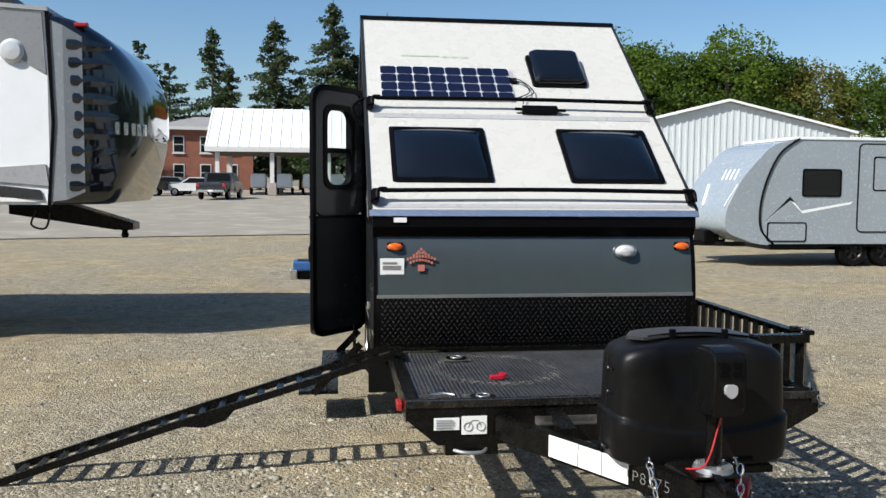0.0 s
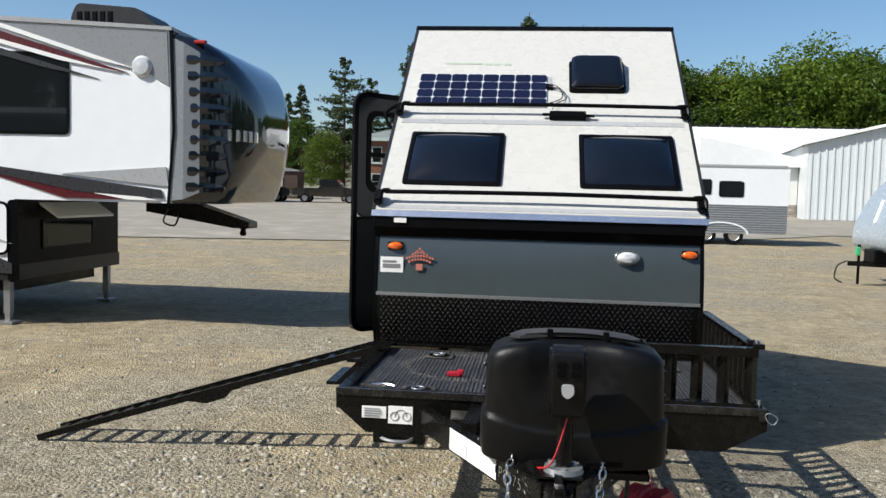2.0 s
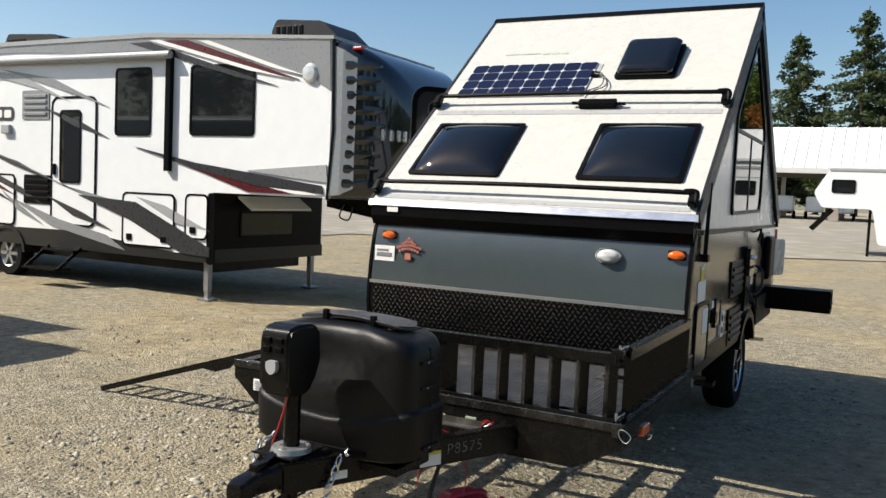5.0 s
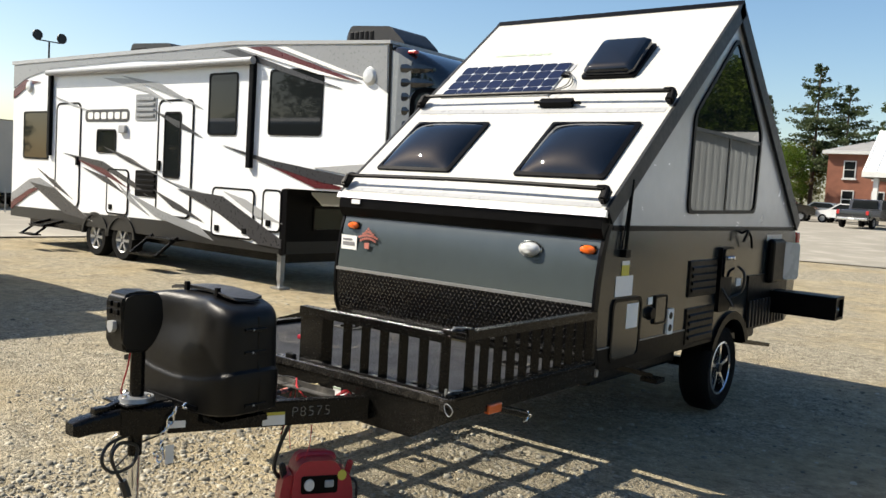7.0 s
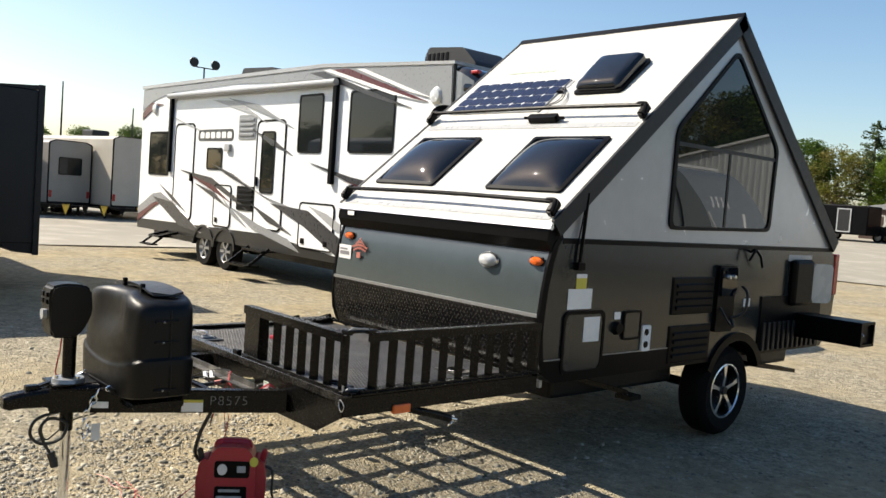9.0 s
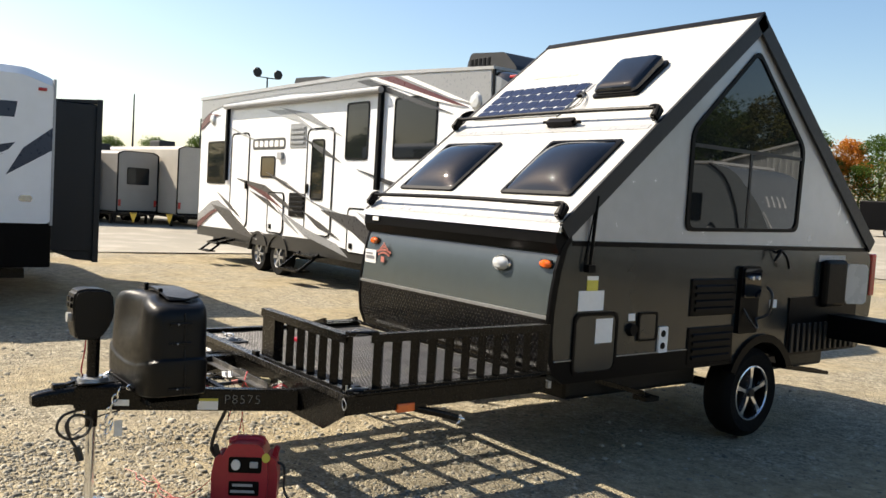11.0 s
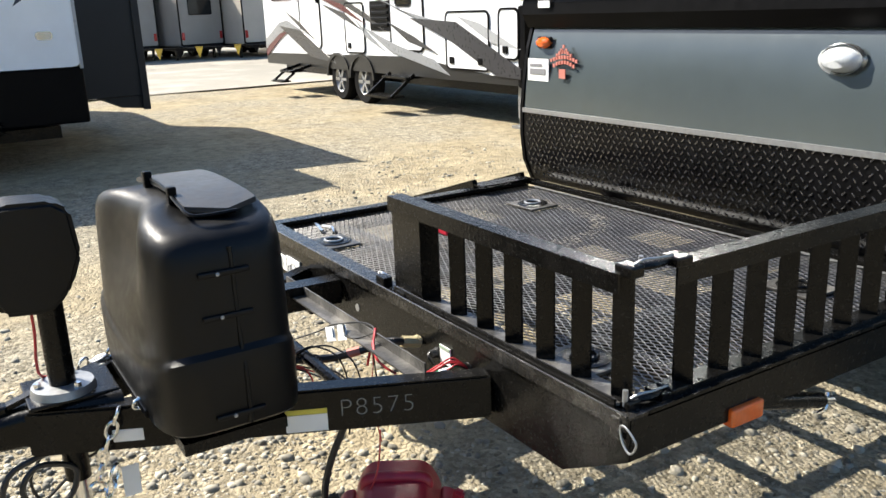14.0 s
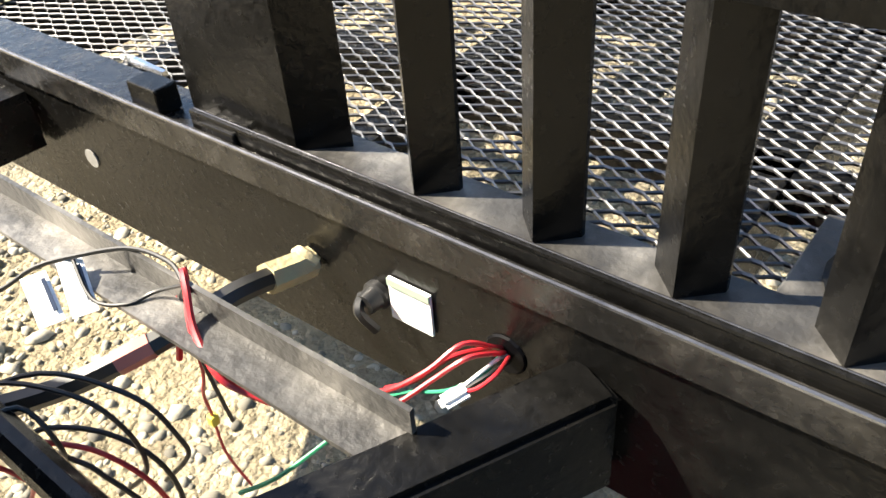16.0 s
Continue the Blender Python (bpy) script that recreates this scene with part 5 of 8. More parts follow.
add_tube(bm, [(LX - 0.20, LY - 0.03, 1.089), (LX - 0.08, LY - 0.03, 1.1005), (LX + 0.06, LY - 0.034, 1.101), (LX + 0.20, LY - 0.042, 1.087), (LX + 0.272, LY - 0.03, 1.075), (LX + 0.276, LY + 0.06, 1.075)], 0.0042, 6)
for x, z in ((LX - 0.10, 1.119), (LX + 0.12, 1.115)):
    add_box(bm, x - 0.012, x + 0.012, LY - 0.045, LY - 0.025, 1.075, z, 0.004)
part("lid_strap", bm, BLACK_TRIM, cover)
for z in (0.65, 0.765, 0.87, 0.965):
    for sx in (1, -1):
        x = LX + sx * HW * (0.99 if z < 0.75 else 0.945)
        bm = box(x - 0.012, x + 0.012, LY - 0.06, LY + 0.05, z - 0.006, z + 0.006, 0.003)
        c = part("cover_clip", bm, POLY, cover)
        part("clip_screw", lathe([(0.0, sx * 0.016), (0.004, sx * 0.015), (0.006, sx * 0.008)], (x, LY - 0.02, z), "x", 8), GALV, c)
part("cover_slot", box(LX - 0.17, LX + 0.19, LY - HD - 0.006, LY - HD + 0.006, 0.612, 0.630, 0.003), BLACK_TRIM, cover)
part("bottle_rack", box(LX - 0.30, LX + 0.30, LY - 0.12, LY + 0.12, 0.548, 0.576), BLACK_STEEL, camper)

# cross angle behind the cover, a flat brace and a short stub
bm = box(0.665, 1.566, 3.672, 3.716, 0.606, 0.611)
add_box(bm, 0.665, 1.560, 3.711, 3.716, 0.611, 0.638)
part("cross_angle", bm, DUSTY, camper, "scuffed dusty steel cross angle")
bm = tube([(1.02, 3.538, 0.590), (1.48, 3.530, 0.590)], 0.016, 10)
part("cross_brace", bm, BLACK_STEEL, camper, "grey steel brace rod")
part("cross_stub", beam((MID - 0.32, 3.50, 0.60), (MID - 0.30, 3.84, 0.60), 0.07, 0.08), BLACK_STEEL, camper)
part("beam_hole", lathe([(0.0, -0.0015), (0.013, -0.0015), (0.013, 0.0)], (0.92, 3.8445, 0.57), "y", 14), CHALK, camper)
# chalk number on the beam
cu = bpy.data.curves.new("chalk_number", "FONT")
cu.body = "P8575"
cu.size = 0.066
cu.space_character = 1.15
cu.offset = -0.0016
tmp = new("chalk_number", cu)
bpy.context.view_layer.update()
me = bpy.data.meshes.new_from_object(tmp.evaluated_get(bpy.context.evaluated_depsgraph_get()))
bpy.data.objects.remove(tmp)
me.materials.append(CHALK)
bd = (Vector((MID + 0.56, 3.845, 0)) - Vector((TIP + 0.035, 2.86, 0))).normalized()
nn = Vector((bd.y, -bd.x, 0))
at = Vector((MID + 0.56, 3.845, 0.540)) - bd * 0.372 + nn * 0.0305
num = part("chalk_number", None, None, tongue[0], "chalked stock number", data=me)
m3 = Matrix((bd, Vector((0, 0, 1)), nn)).transposed().to_4x4()
num.matrix_basis = Matrix.Translation(at - BASE[camper.name]) @ m3


def on_beam(u, z, t=0.0302):
    return Vector((MID + 0.56, 3.845, z)) - bd * u + nn * t


for u0, u1, z0, z1, mt in ((0.40, 0.50, 0.508, 0.552, PAPER), (0.40, 0.50, 0.553, 0.566, YELLOW), (0.83, 0.90, 0.525, 0.555, PAPER), (0.68, 0.73, 0.53, 0.545, PAPER)):
    bm = nb()
    lo = [bm.verts.new(on_beam(u, z, 0.0295)) for u, z in ((u0, z0), (u1, z0), (u1, z1), (u0, z1))]
    hi = [bm.verts.new(on_beam(u, z, 0.0315)) for u, z in ((u0, z0), (u1, z0), (u1, z1), (u0, z1))]
    bm.faces.new(lo)
    bm.faces.new(hi[::-1])
    for i in range(4):
        bm.faces.new((lo[i], hi[i], hi[(i + 1) % 4], lo[(i + 1) % 4]))
    part("beam_label", bm, mt, tongue[0], "paper label")
# the other beam carries a long white label
bdl = (Vector((MID - 0.56, 3.845, 0)) - Vector((TIP - 0.035, 2.86, 0))).normalized()
nl = Vector((-bdl.y, bdl.x, 0))
bm = nb()
for u0, u1 in ((0.36, 0.53), (0.535, 0.66), (0.664, 0.80)):
    q = [Vector((MID - 0.56, 3.845, z)) - bdl * u + nl * 0.031 for u, z in ((u0, 0.515), (u1, 0.515), (u1, 0.61), (u0, 0.61))]
    q2 = [p + nl * 0.002 for p in q]
    lo, hi = [bm.verts.new(p) for p in q], [bm.verts.new(p) for p in q2]
    bm.faces.new(lo)
    bm.faces.new(hi[::-1])
    for i in range(4):
        bm.faces.new((lo[i], hi[i], hi[(i + 1) % 4], lo[(i + 1) % 4]))
part("beam_label", bm, PAPER, tongue[1], "long white label")
num = part("chalk_number", None, None, tongue[1], "chalked stock number", data=me)
at = Vector((MID - 0.56, 3.845, 0.535)) - bdl * 0.815 + nl * 0.0305
num.matrix_basis = Matrix.Translation(at - BASE[camper.name]) @ Matrix((-bdl, Vector((0, 0, 1)), nl)).transposed().to_4x4()


def chain(parent, pts, size=0.022):
    """Links strung along a line."""
    pts = [Vector(p) for p in pts]
    total = []
    for a, b in zip(pts, pts[1:]):
        n = max(1, int((b - a).length / (size * 1.45)))
        total += [(a + (b - a) * (i / n), (b - a).normalized()) for i in range(n)]
    top = part("safety_chain", box(pts[0].x - 0.01, pts[0].x + 0.01, pts[0].y - 0.01, pts[0].y + 0.01, pts[0].z - 0.01, pts[0].z + 0.01), CHROME, parent, "bright zinc safety chain")
    for k, (p, d) in enumerate(total):
        _, u, v = frame_axes(d)
        w = u if k % 2 else v
        ring = []
        for q in range(8):
            a = q * math.pi / 4
            ring.append(p + d * (size * math.cos(a)) + w * (size * 0.55 * math.sin(a)))
        part("link", tube(ring, 0.0042, 6, True), CHROME, top, smooth=True)


chain(camper, [(1.315, 3.09, 0.62), (1.31, 3.03, 0.60), (1.295, 2.99, 0.50), (1.28, 2.97, 0.42), (1.265, 3.0, 0.40), (1.245, 3.03, 0.46)])
chain(camper, [(0.97, 3.10, 0.63), (0.95, 3.02, 0.60), (0.96, 2.97, 0.50), (0.98, 2.96, 0.43), (1.02, 2.98, 0.47)])


def wire(name, pts, r, m, label=""):
    return part(name, tube(pts, r, 7), m, camper, label, smooth=True)


# lead with a plug, coiled under the coupler
wire("plug_lead", [(1.180, 2.937, 0.500), (1.190, 2.809, 0.477), (1.200, 2.775, 0.410), (1.200, 2.826, 0.357), (1.200, 2.911, 0.372), (1.190, 2.937, 0.440), (1.190, 2.860, 0.470), (1.200, 2.817, 0.425), (1.200, 2.843, 0.350), (1.205, 2.869, 0.305)], 0.0075, BLACK_WIRE, "black coiled trailer lead")
wire("lead_plug", [(1.205, 2.865, 0.315), (1.21, 2.878, 0.275), (1.215, 2.885, 0.245)], 0.019, BLACK_WIRE, "black seven-pin plug")
wire("brake_cable", [(1.14, 2.88, 0.48), (1.15, 2.84, 0.42), (1.15, 2.86, 0.36), (1.15, 2.92, 0.40), (1.15, 2.98, 0.44), (1.18, 3.08, 0.47)], 0.004, BLACK_WIRE)
part("hang_tag", box(1.255, 1.258, 3.03, 3.07, 0.36, 0.44), PAPER, camper)
# conduit and wires between the cover and the deck
wire("conduit", [(1.06, 3.40, 0.565), (1.16, 3.48, 0.57), (1.218, 3.55, 0.572), (1.251, 3.598, 0.576), (1.280, 3.646, 0.588), (1.300, 3.694, 0.598), (1.316, 3.747, 0.608), (1.318, 3.80, 0.595), (1.319, 3.842, 0.585)], 0.0115, BLACK_WIRE, "black cable conduit")
wire("conduit_tape", [(1.315, 3.785, 0.598), (1.316, 3.80, 0.594), (1.318, 3.818, 0.590), (1.319, 3.838, 0.586)], 0.0165, TAPE, "beige taped conduit end")
wire("conduit_tape", [(1.306, 3.835, 0.592), (1.319, 3.83, 0.600), (1.331, 3.835, 0.590)], 0.008, TAPE)
wire("red_tape", [(1.275, 3.637, 0.586), (1.290, 3.667, 0.593)], 0.0128, RED_INK, "faded red tape band")
wire("red_lead", [(1.262, 3.70, 0.53), (1.275, 3.712, 0.60), (1.286, 3.719, 0.640), (1.305, 3.708, 0.638), (1.331, 3.689, 0.615), (1.374, 3.674, 0.598), (1.396, 3.685, 0.578), (1.43, 3.70, 0.566)], 0.0036, RED_WIRE, "thick red lead")
wire("red_lead", [(1.286, 3.722, 0.642), (1.300, 3.712, 0.634), (1.318, 3.695, 0.62), (1.334, 3.684, 0.60)], 0.0032, RED_WIRE)
wire("black_lead", [(1.05, 3.57, 0.57), (1.108, 3.624, 0.60), (1.134, 3.654, 0.620), (1.166, 3.681, 0.630), (1.215, 3.713, 0.640), (1.271, 3.718, 0.645), (1.299, 3.710, 0.640)], 0.0024, BLACK_WIRE)
wire("black_lead", [(1.171, 3.677, 0.630), (1.214, 3.663, 0.612), (1.247, 3.677, 0.612), (1.262, 3.70, 0.618), (1.30, 3.709, 0.638)], 0.0020, BLACK_WIRE)
for k in range(3):
    wire("red_loop" if k == 1 else "black_loop", [(1.16 + 0.01 * k, 3.46, 0.575), (1.243 - 0.012 * k, 3.531 + 0.004 * k, 0.562 - 0.012 * k), (1.265 + 0.012 * k, 3.567, 0.560 - 0.014 * k), (1.301 + 0.004 * k, 3.596 - 0.01 * k, 0.548 - 0.016 * k), (1.337, 3.613 - 0.012 * k, 0.52 - 0.02 * k), (1.349, 3.616 - 0.01 * k, 0.47 - 0.02 * k), (1.33, 3.60, 0.42 - 0.02 * k)],
         0.0026, RED_WIRE if k == 1 else BLACK_WIRE, "slack loop of wire")
for pts in ([(1.20, 3.46, 0.585), (1.222, 3.504, 0.600), (1.246, 3.549, 0.620), (1.309, 3.585, 0.610), (1.330, 3.603, 0.560), (1.322, 3.606, 0.500), (1.28, 3.59, 0.45)],
            [(1.19, 3.47, 0.585), (1.213, 3.515, 0.600), (1.274, 3.577, 0.625), (1.338, 3.616, 0.600), (1.361, 3.629, 0.550), (1.357, 3.631, 0.520), (1.32, 3.62, 0.47)],
            [(1.23, 3.45, 0.55), (1.252, 3.487, 0.570), (1.250, 3.506, 0.590), (1.264, 3.552, 0.600), (1.292, 3.560, 0.560), (1.243, 3.566, 0.480)]):
    wire("black_loop", pts, 0.0024, BLACK_WIRE)
wire("red_loop", [(1.22, 3.46, 0.57), (1.254, 3.500, 0.580), (1.276, 3.515, 0.570), (1.282, 3.528, 0.540), (1.257, 3.531, 0.500), (1.23, 3.52, 0.46)], 0.0022, RED_WIRE)
wire("harness_wire", [(1.550, 3.842, 0.590), (1.553, 3.826, 0.606), (1.540, 3.802, 0.622), (1.523, 3.776, 0.604), (1.498, 3.759, 0.582), (1.470, 3.755, 0.562)], 0.0024, RED_WIRE)
wire("harness_wire", [(1.553, 3.842, 0.586), (1.560, 3.824, 0.604), (1.552, 3.794, 0.620), (1.532, 3.773, 0.602), (1.512, 3.751, 0.582), (1.495, 3.74, 0.57)], 0.0024, RED_WIRE)
wire("harness_wire", [(1.548, 3.842, 0.586), (1.545, 3.822, 0.602), (1.530, 3.795, 0.606), (1.51, 3.77, 0.588), (1.48, 3.765, 0.565)], 0.0022, RED_WIRE)
wire("harness_wire", [(1.551, 3.842, 0.582), (1.560, 3.82, 0.60), (1.566, 3.790, 0.610), (1.547, 3.769, 0.600), (1.508, 3.762, 0.580), (1.490, 3.752, 0.570)], 0.0018, GREEN_WIRE)
wire("harness_wire", [(1.555, 3.842, 0.584), (1.562, 3.819, 0.602), (1.565, 3.792, 0.612), (1.559, 3.773, 0.607)], 0.0018, PAPER)
wire("harness_wire", [(1.557, 3.842, 0.580), (1.566, 3.829, 0.598), (1.582, 3.791, 0.622), (1.573, 3.777, 0.612), (1.562, 3.772, 0.606)], 0.0018, RED_WIRE)
wire("harness_wire", [(1.556, 3.842, 0.578), (1.570, 3.822, 0.60), (1.575, 3.795, 0.616), (1.563, 3.776, 0.607)], 0.0018, BLACK_WIRE)
part("harness_hole", lathe([(0.0, -0.002), (0.020, -0.002), (0.022, 0.0)], (1.553, 3.8445, 0.582), "y", 14), BLACK_TRIM, camper)
bm = beam((1.552, 3.754, 0.600), (1.564, 3.778, 0.606), 0.016, 0.009)
bmesh.ops.bevel(bm, geom=bm.edges[:], offset=0.0035, segments=2, affect="EDGES")
part("connector", bm, PAPER, camper, "white wire connector")
wire("wire_drop", [(1.321, 3.690, 0.60), (1.315, 3.692, 0.55), (1.293, 3.696, 0.50), (1.280, 3.704, 0.45), (1.269, 3.710, 0.38), (1.253, 3.735, 0.28)], 0.0018, RED_WIRE)
part("drop_splice", box(1.276, 1.286, 3.698, 3.708, 0.442, 0.456, 0.002), YELLOW, camper)
wire("wire_drop", [(1.335, 3.684, 0.60), (1.335, 3.688, 0.55), (1.325, 3.70, 0.48)], 0.0022, BLACK_WIRE)
wire("wire_drop", [(1.56, 3.58, 0.50), (1.57, 3.56, 0.40), (1.55, 3.52, 0.30), (1.50, 3.45, 0.15), (1.42, 3.35, 0.05), (1.30, 3.30, 0.02)], 0.0022, RED_WIRE)
wire("green_wire", [(1.41, 3.64, 0.50), (1.439, 3.662, 0.52), (1.461, 3.703, 0.54), (1.48, 3.74, 0.56)], 0.0022, GREEN_WIRE)
for a, b in (((1.146, 3.646, 0.622), (1.198, 3.627, 0.600)), ((1.161, 3.677, 0.626), (1.215, 3.652, 0.602))):
    tag = part("wire_tag", beam(a, b, 0.024, 0.0012), PAPER, camper, "curled white paper wire tag")
    a, b = Vector(a), Vector(b)
    bm = nb()
    for k in range(2):
        o = Vector((0.004, 0.006, 0.0012)) * (1 if k else -1)
        add_beam(bm, a + (b - a) * 0.15 + o + Vector((0, 0, 0.0012)), a + (b - a) * 0.8 + o + Vector((0, 0, 0.0012)), 0.004, 0.0008)
    part("tag_print", bm, NAVY, tag)
# ground wires lying under the tongue
for k in range(3):
    rnd = random.Random(k)
    pts = [(1.55 - k * 0.1, 3.3 - k * 0.05, 0.02)]
    for q in range(6):
        pts.append((pts[-1][0] - 0.06 - rnd.random() * 0.06, pts[-1][1] - 0.05 + rnd.random() * 0.12, 0.02))
    wire("loose_wire", pts, 0.0015, RED_WIRE)


# ---- loose things round the camper ----
def build_ramp():
    r = thing("loading_ramp", (-1.0, 4.99, 0), "black steel ladder ramp leaning on the edge of the deck", "ramp")
    a0, a1 = Vector((-2.10, 0, 0.022)), Vector((0.10, 0, 0.700))
    for y in (4.86, 5.13):
        bm = nb()
        add_beam(bm, (a0.x, y, a0.z), ((a0.x + a1.x) / 2, y, (a0.z + a1.z) / 2 + 0.004), 0.025, 0.04)
        add_beam(bm, ((a0.x + a1.x) / 2, y, (a0.z + a1.z) / 2 + 0.004), (a1.x, y, a1.z), 0.025, 0.04)
        part("ramp_rail", bm, BLACK_STEEL, r)
        bm = prism([(-1.12, 0.315), (-0.80, 0.413), (-0.86, 0.345), (-0.98, 0.305)], "y", y - 0.011, y + 0.011)
        part("fold_plate", bm, BLACK_STEEL, r)
    for k in range(19):
        p = a0 + (a1 - a0) * ((k + 0.7) / 19.6)
        part("rung", beam((p.x, 4.87, p.z), (p.x, 5.12, p.z), 0.035, 0.014), BLACK_STEEL, r)
    part("ramp_lip", beam((a1.x - 0.02, 4.995, a1.z - 0.002), (a1.x + 0.06, 4.995, a1.z - 0.004), 0.29, 0.006), BLACK_STEEL, r)


build_ramp()


def build_jump_starter():
    s = thing("jump_starter", (1.56, 3.615, 0), "red portable jump starter with gauge standing on the gravel", "jump starter", turn=58)
    s.scale = (0.92, 1.0, 1.08)

    def rp(pts, axis, a, b):
        return prism(pts, axis, a, b)
    body = round_poly([(-0.125, 0.015), (0.125, 0.015), (0.132, 0.16), (0.118, 0.275), (0.08, 0.327), (-0.08, 0.327), (-0.118, 0.275), (-0.132, 0.16)], 0.03)
    bm = prism(body, "y", -0.088, 0.088)
    bmesh.ops.bevel(bm, geom=[e for e in bm.edges if e.calc_face_angle(0) > 0.9], offset=0.014, segments=3, affect="EDGES")
    part("case", bm, RED_PLASTIC, s, local=True, smooth=True)
    for sx in (-1, 1):
        pod = round_poly([(sx * 0.115, 0.02), (sx * 0.178, 0.03), (sx * 0.182, 0.17), (sx * 0.165, 0.255), (sx * 0.118, 0.27)], 0.028)
        bm = prism(pod, "y", -0.062, 0.066)
        bmesh.ops.bevel(bm, geom=[e for e in bm.edges if e.calc_face_angle(0) > 0.9], offset=0.012, segments=3, affect="EDGES")
        c = part("clamp_pod", bm, RED_PLASTIC, s, local=True, smooth=True)
        bm = nb()
        add_beam(bm, (sx * 0.152, -0.02, 0.235), (sx * 0.172, -0.025, 0.305), 0.026, 0.03)
        bmesh.ops.bevel(bm, geom=bm.edges[:], offset=0.006, segments=2, affect="EDGES")
        part("clamp_grip", bm, BLACK_WIRE if sx < 0 else RED_PLASTIC, c, local=True)
    bm = nb()
    add_tube(bm, [(-0.085, 0, 0.305), (-0.075, 0, 0.325), (0.0, 0, 0.330), (0.075, 0, 0.325), (0.085, 0, 0.305)], 0.017, 10)
    part("carry_grip", bm, RED_PLASTIC, s, local=True, smooth=True)
    part("panel", prism(rrect(-0.085, 0.095, 0.19, 0.265, 0.012), "y", -0.092, -0.084), BLACK_TRIM, s, "black control panel", local=True)
    part("gauge", lathe([(0.0, -0.098), (0.024, -0.098), (0.027, -0.088)], (-0.045, 0, 0.228), "y", 20), CLEAR_LENS, s, "white round gauge", local=True)
    part("button", box(0.03, 0.075, -0.098, -0.088, 0.215, 0.245, 0.004), FW_LIGHT, s, local=True)
    part("rating_label", prism(rrect(-0.08, 0.085, 0.08, 0.15, 0.008), "y", -0.090, -0.084), BLACK_TRIM, s, local=True)
    bm = nb()
    for i, (x0, x1) in enumerate(((-0.06, 0.05), (-0.07, 0.06))):
        add_box(bm, x0, x1, -0.0925, -0.0900, 0.125 - i * 0.03, 0.137 - i * 0.03)
    part("label_print", bm, FW_LIGHT, s, local=True)
    part("stripe", box(-0.06, 0.05, -0.0875, -0.084, 0.29, 0.305), PAPER, s, local=True)
    part("warning_mark", lathe([(0.0, -0.089), (0.022, -0.089), (0.024, -0.084)], (0.115, 0, 0.262), "y", 16), YELLOW, s, local=True)
    bm = nb()
    add_tube(bm, [(-0.16, 0.03, 0.22), (-0.20, 0.02, 0.27), (-0.18, 0.02, 0.36), (-0.14, 0.03, 0.44), (-0.12, 0.03, 0.48)], 0.010, 7)
    part("black_clamp_lead", bm, BLACK_WIRE, s, local=True, smooth=True)
    bm = nb()
    add_beam(bm, (-0.13, 0.03, 0.46), (-0.10, 0.04, 0.56), 0.03, 0.04)
    part("black_clamp", bm, BLACK_WIRE, s, local=True)
    bm = nb()
    add_tube(bm, [(0.15, 0.0, 0.22), (0.21, -0.01, 0.20), (0.22, -0.02, 0.08), (0.30, -0.05, 0.02), (0.42, -0.09, 0.02)], 0.007, 7)
    part("side_lead", bm, BLACK_WIRE, s, local=True, smooth=True)


build_jump_starter()


def build_deck_things():
    bm = nb()
    add_box(bm, 0.575, 0.65, 4.355, 4.385, 0.658, 0.684, 0.006)
    add_box(bm, 0.625, 0.665, 4.36, 4.395, 0.666, 0.694, 0.006)
    single("red_clip", bm, RED_PLASTIC, "small red plastic clip lying on the deck mesh", "clip")
    for bm in (beam((0.17, 4.04, 0.664), (0.30, 4.01, 0.664), 0.012, 0.012), tube([(0.22, 4.05, 0.664), (0.28, 4.06, 0.669), (0.34, 4.04, 0.664)], 0.006, 6), tube([(0.90, 3.94, 0.664), (0.94, 3.93, 0.672), (0.99, 3.935, 0.664)], 0.006, 6)):
        single("steel_pin", bm, CHROME, "bright steel pin lying on the deck mesh", "pin", group="pins on the deck")


def build_dust_ring():
    """Dry dust left in a ring on the deck mesh."""
    rng = np.random.default_rng(4)
    bm = nb()
    for k in range(1100):
        a = rng.uniform(0, 2 * math.pi)
        if 0.35 < math.sin(a * 1.0 + 0.6) < 0.5:
            continue
        r = 1 + rng.normal() * 0.07 + (0.12 if 2.2 < a < 3.3 else 0) * rng.random()
        x, y, d = RING[0] + RING[2] * r * math.cos(a), RING[1] + RING[3] * r * math.sin(a), rng.uniform(0.002, 0.008)
        t = rng.uniform(0, 3.1)
        c, q = d * math.cos(t), d * math.sin(t)
        bm.faces.new([bm.verts.new(p) for p in ((x - c, y - q, 0.6585), (x + q * 0.6, y - c * 0.6, 0.6592), (x + c, y + q, 0.6585), (x - q * 0.6, y + c * 0.6, 0.6592))])
    single("dust_ring", bm, DUST, "faint ring of dry dust on the deck mesh", "dust", kind="stuff")


RING = (0.66, 4.63, 0.33, 0.36)


def build_more():
    build_deck_things()
    build_dust_ring()


build_more()


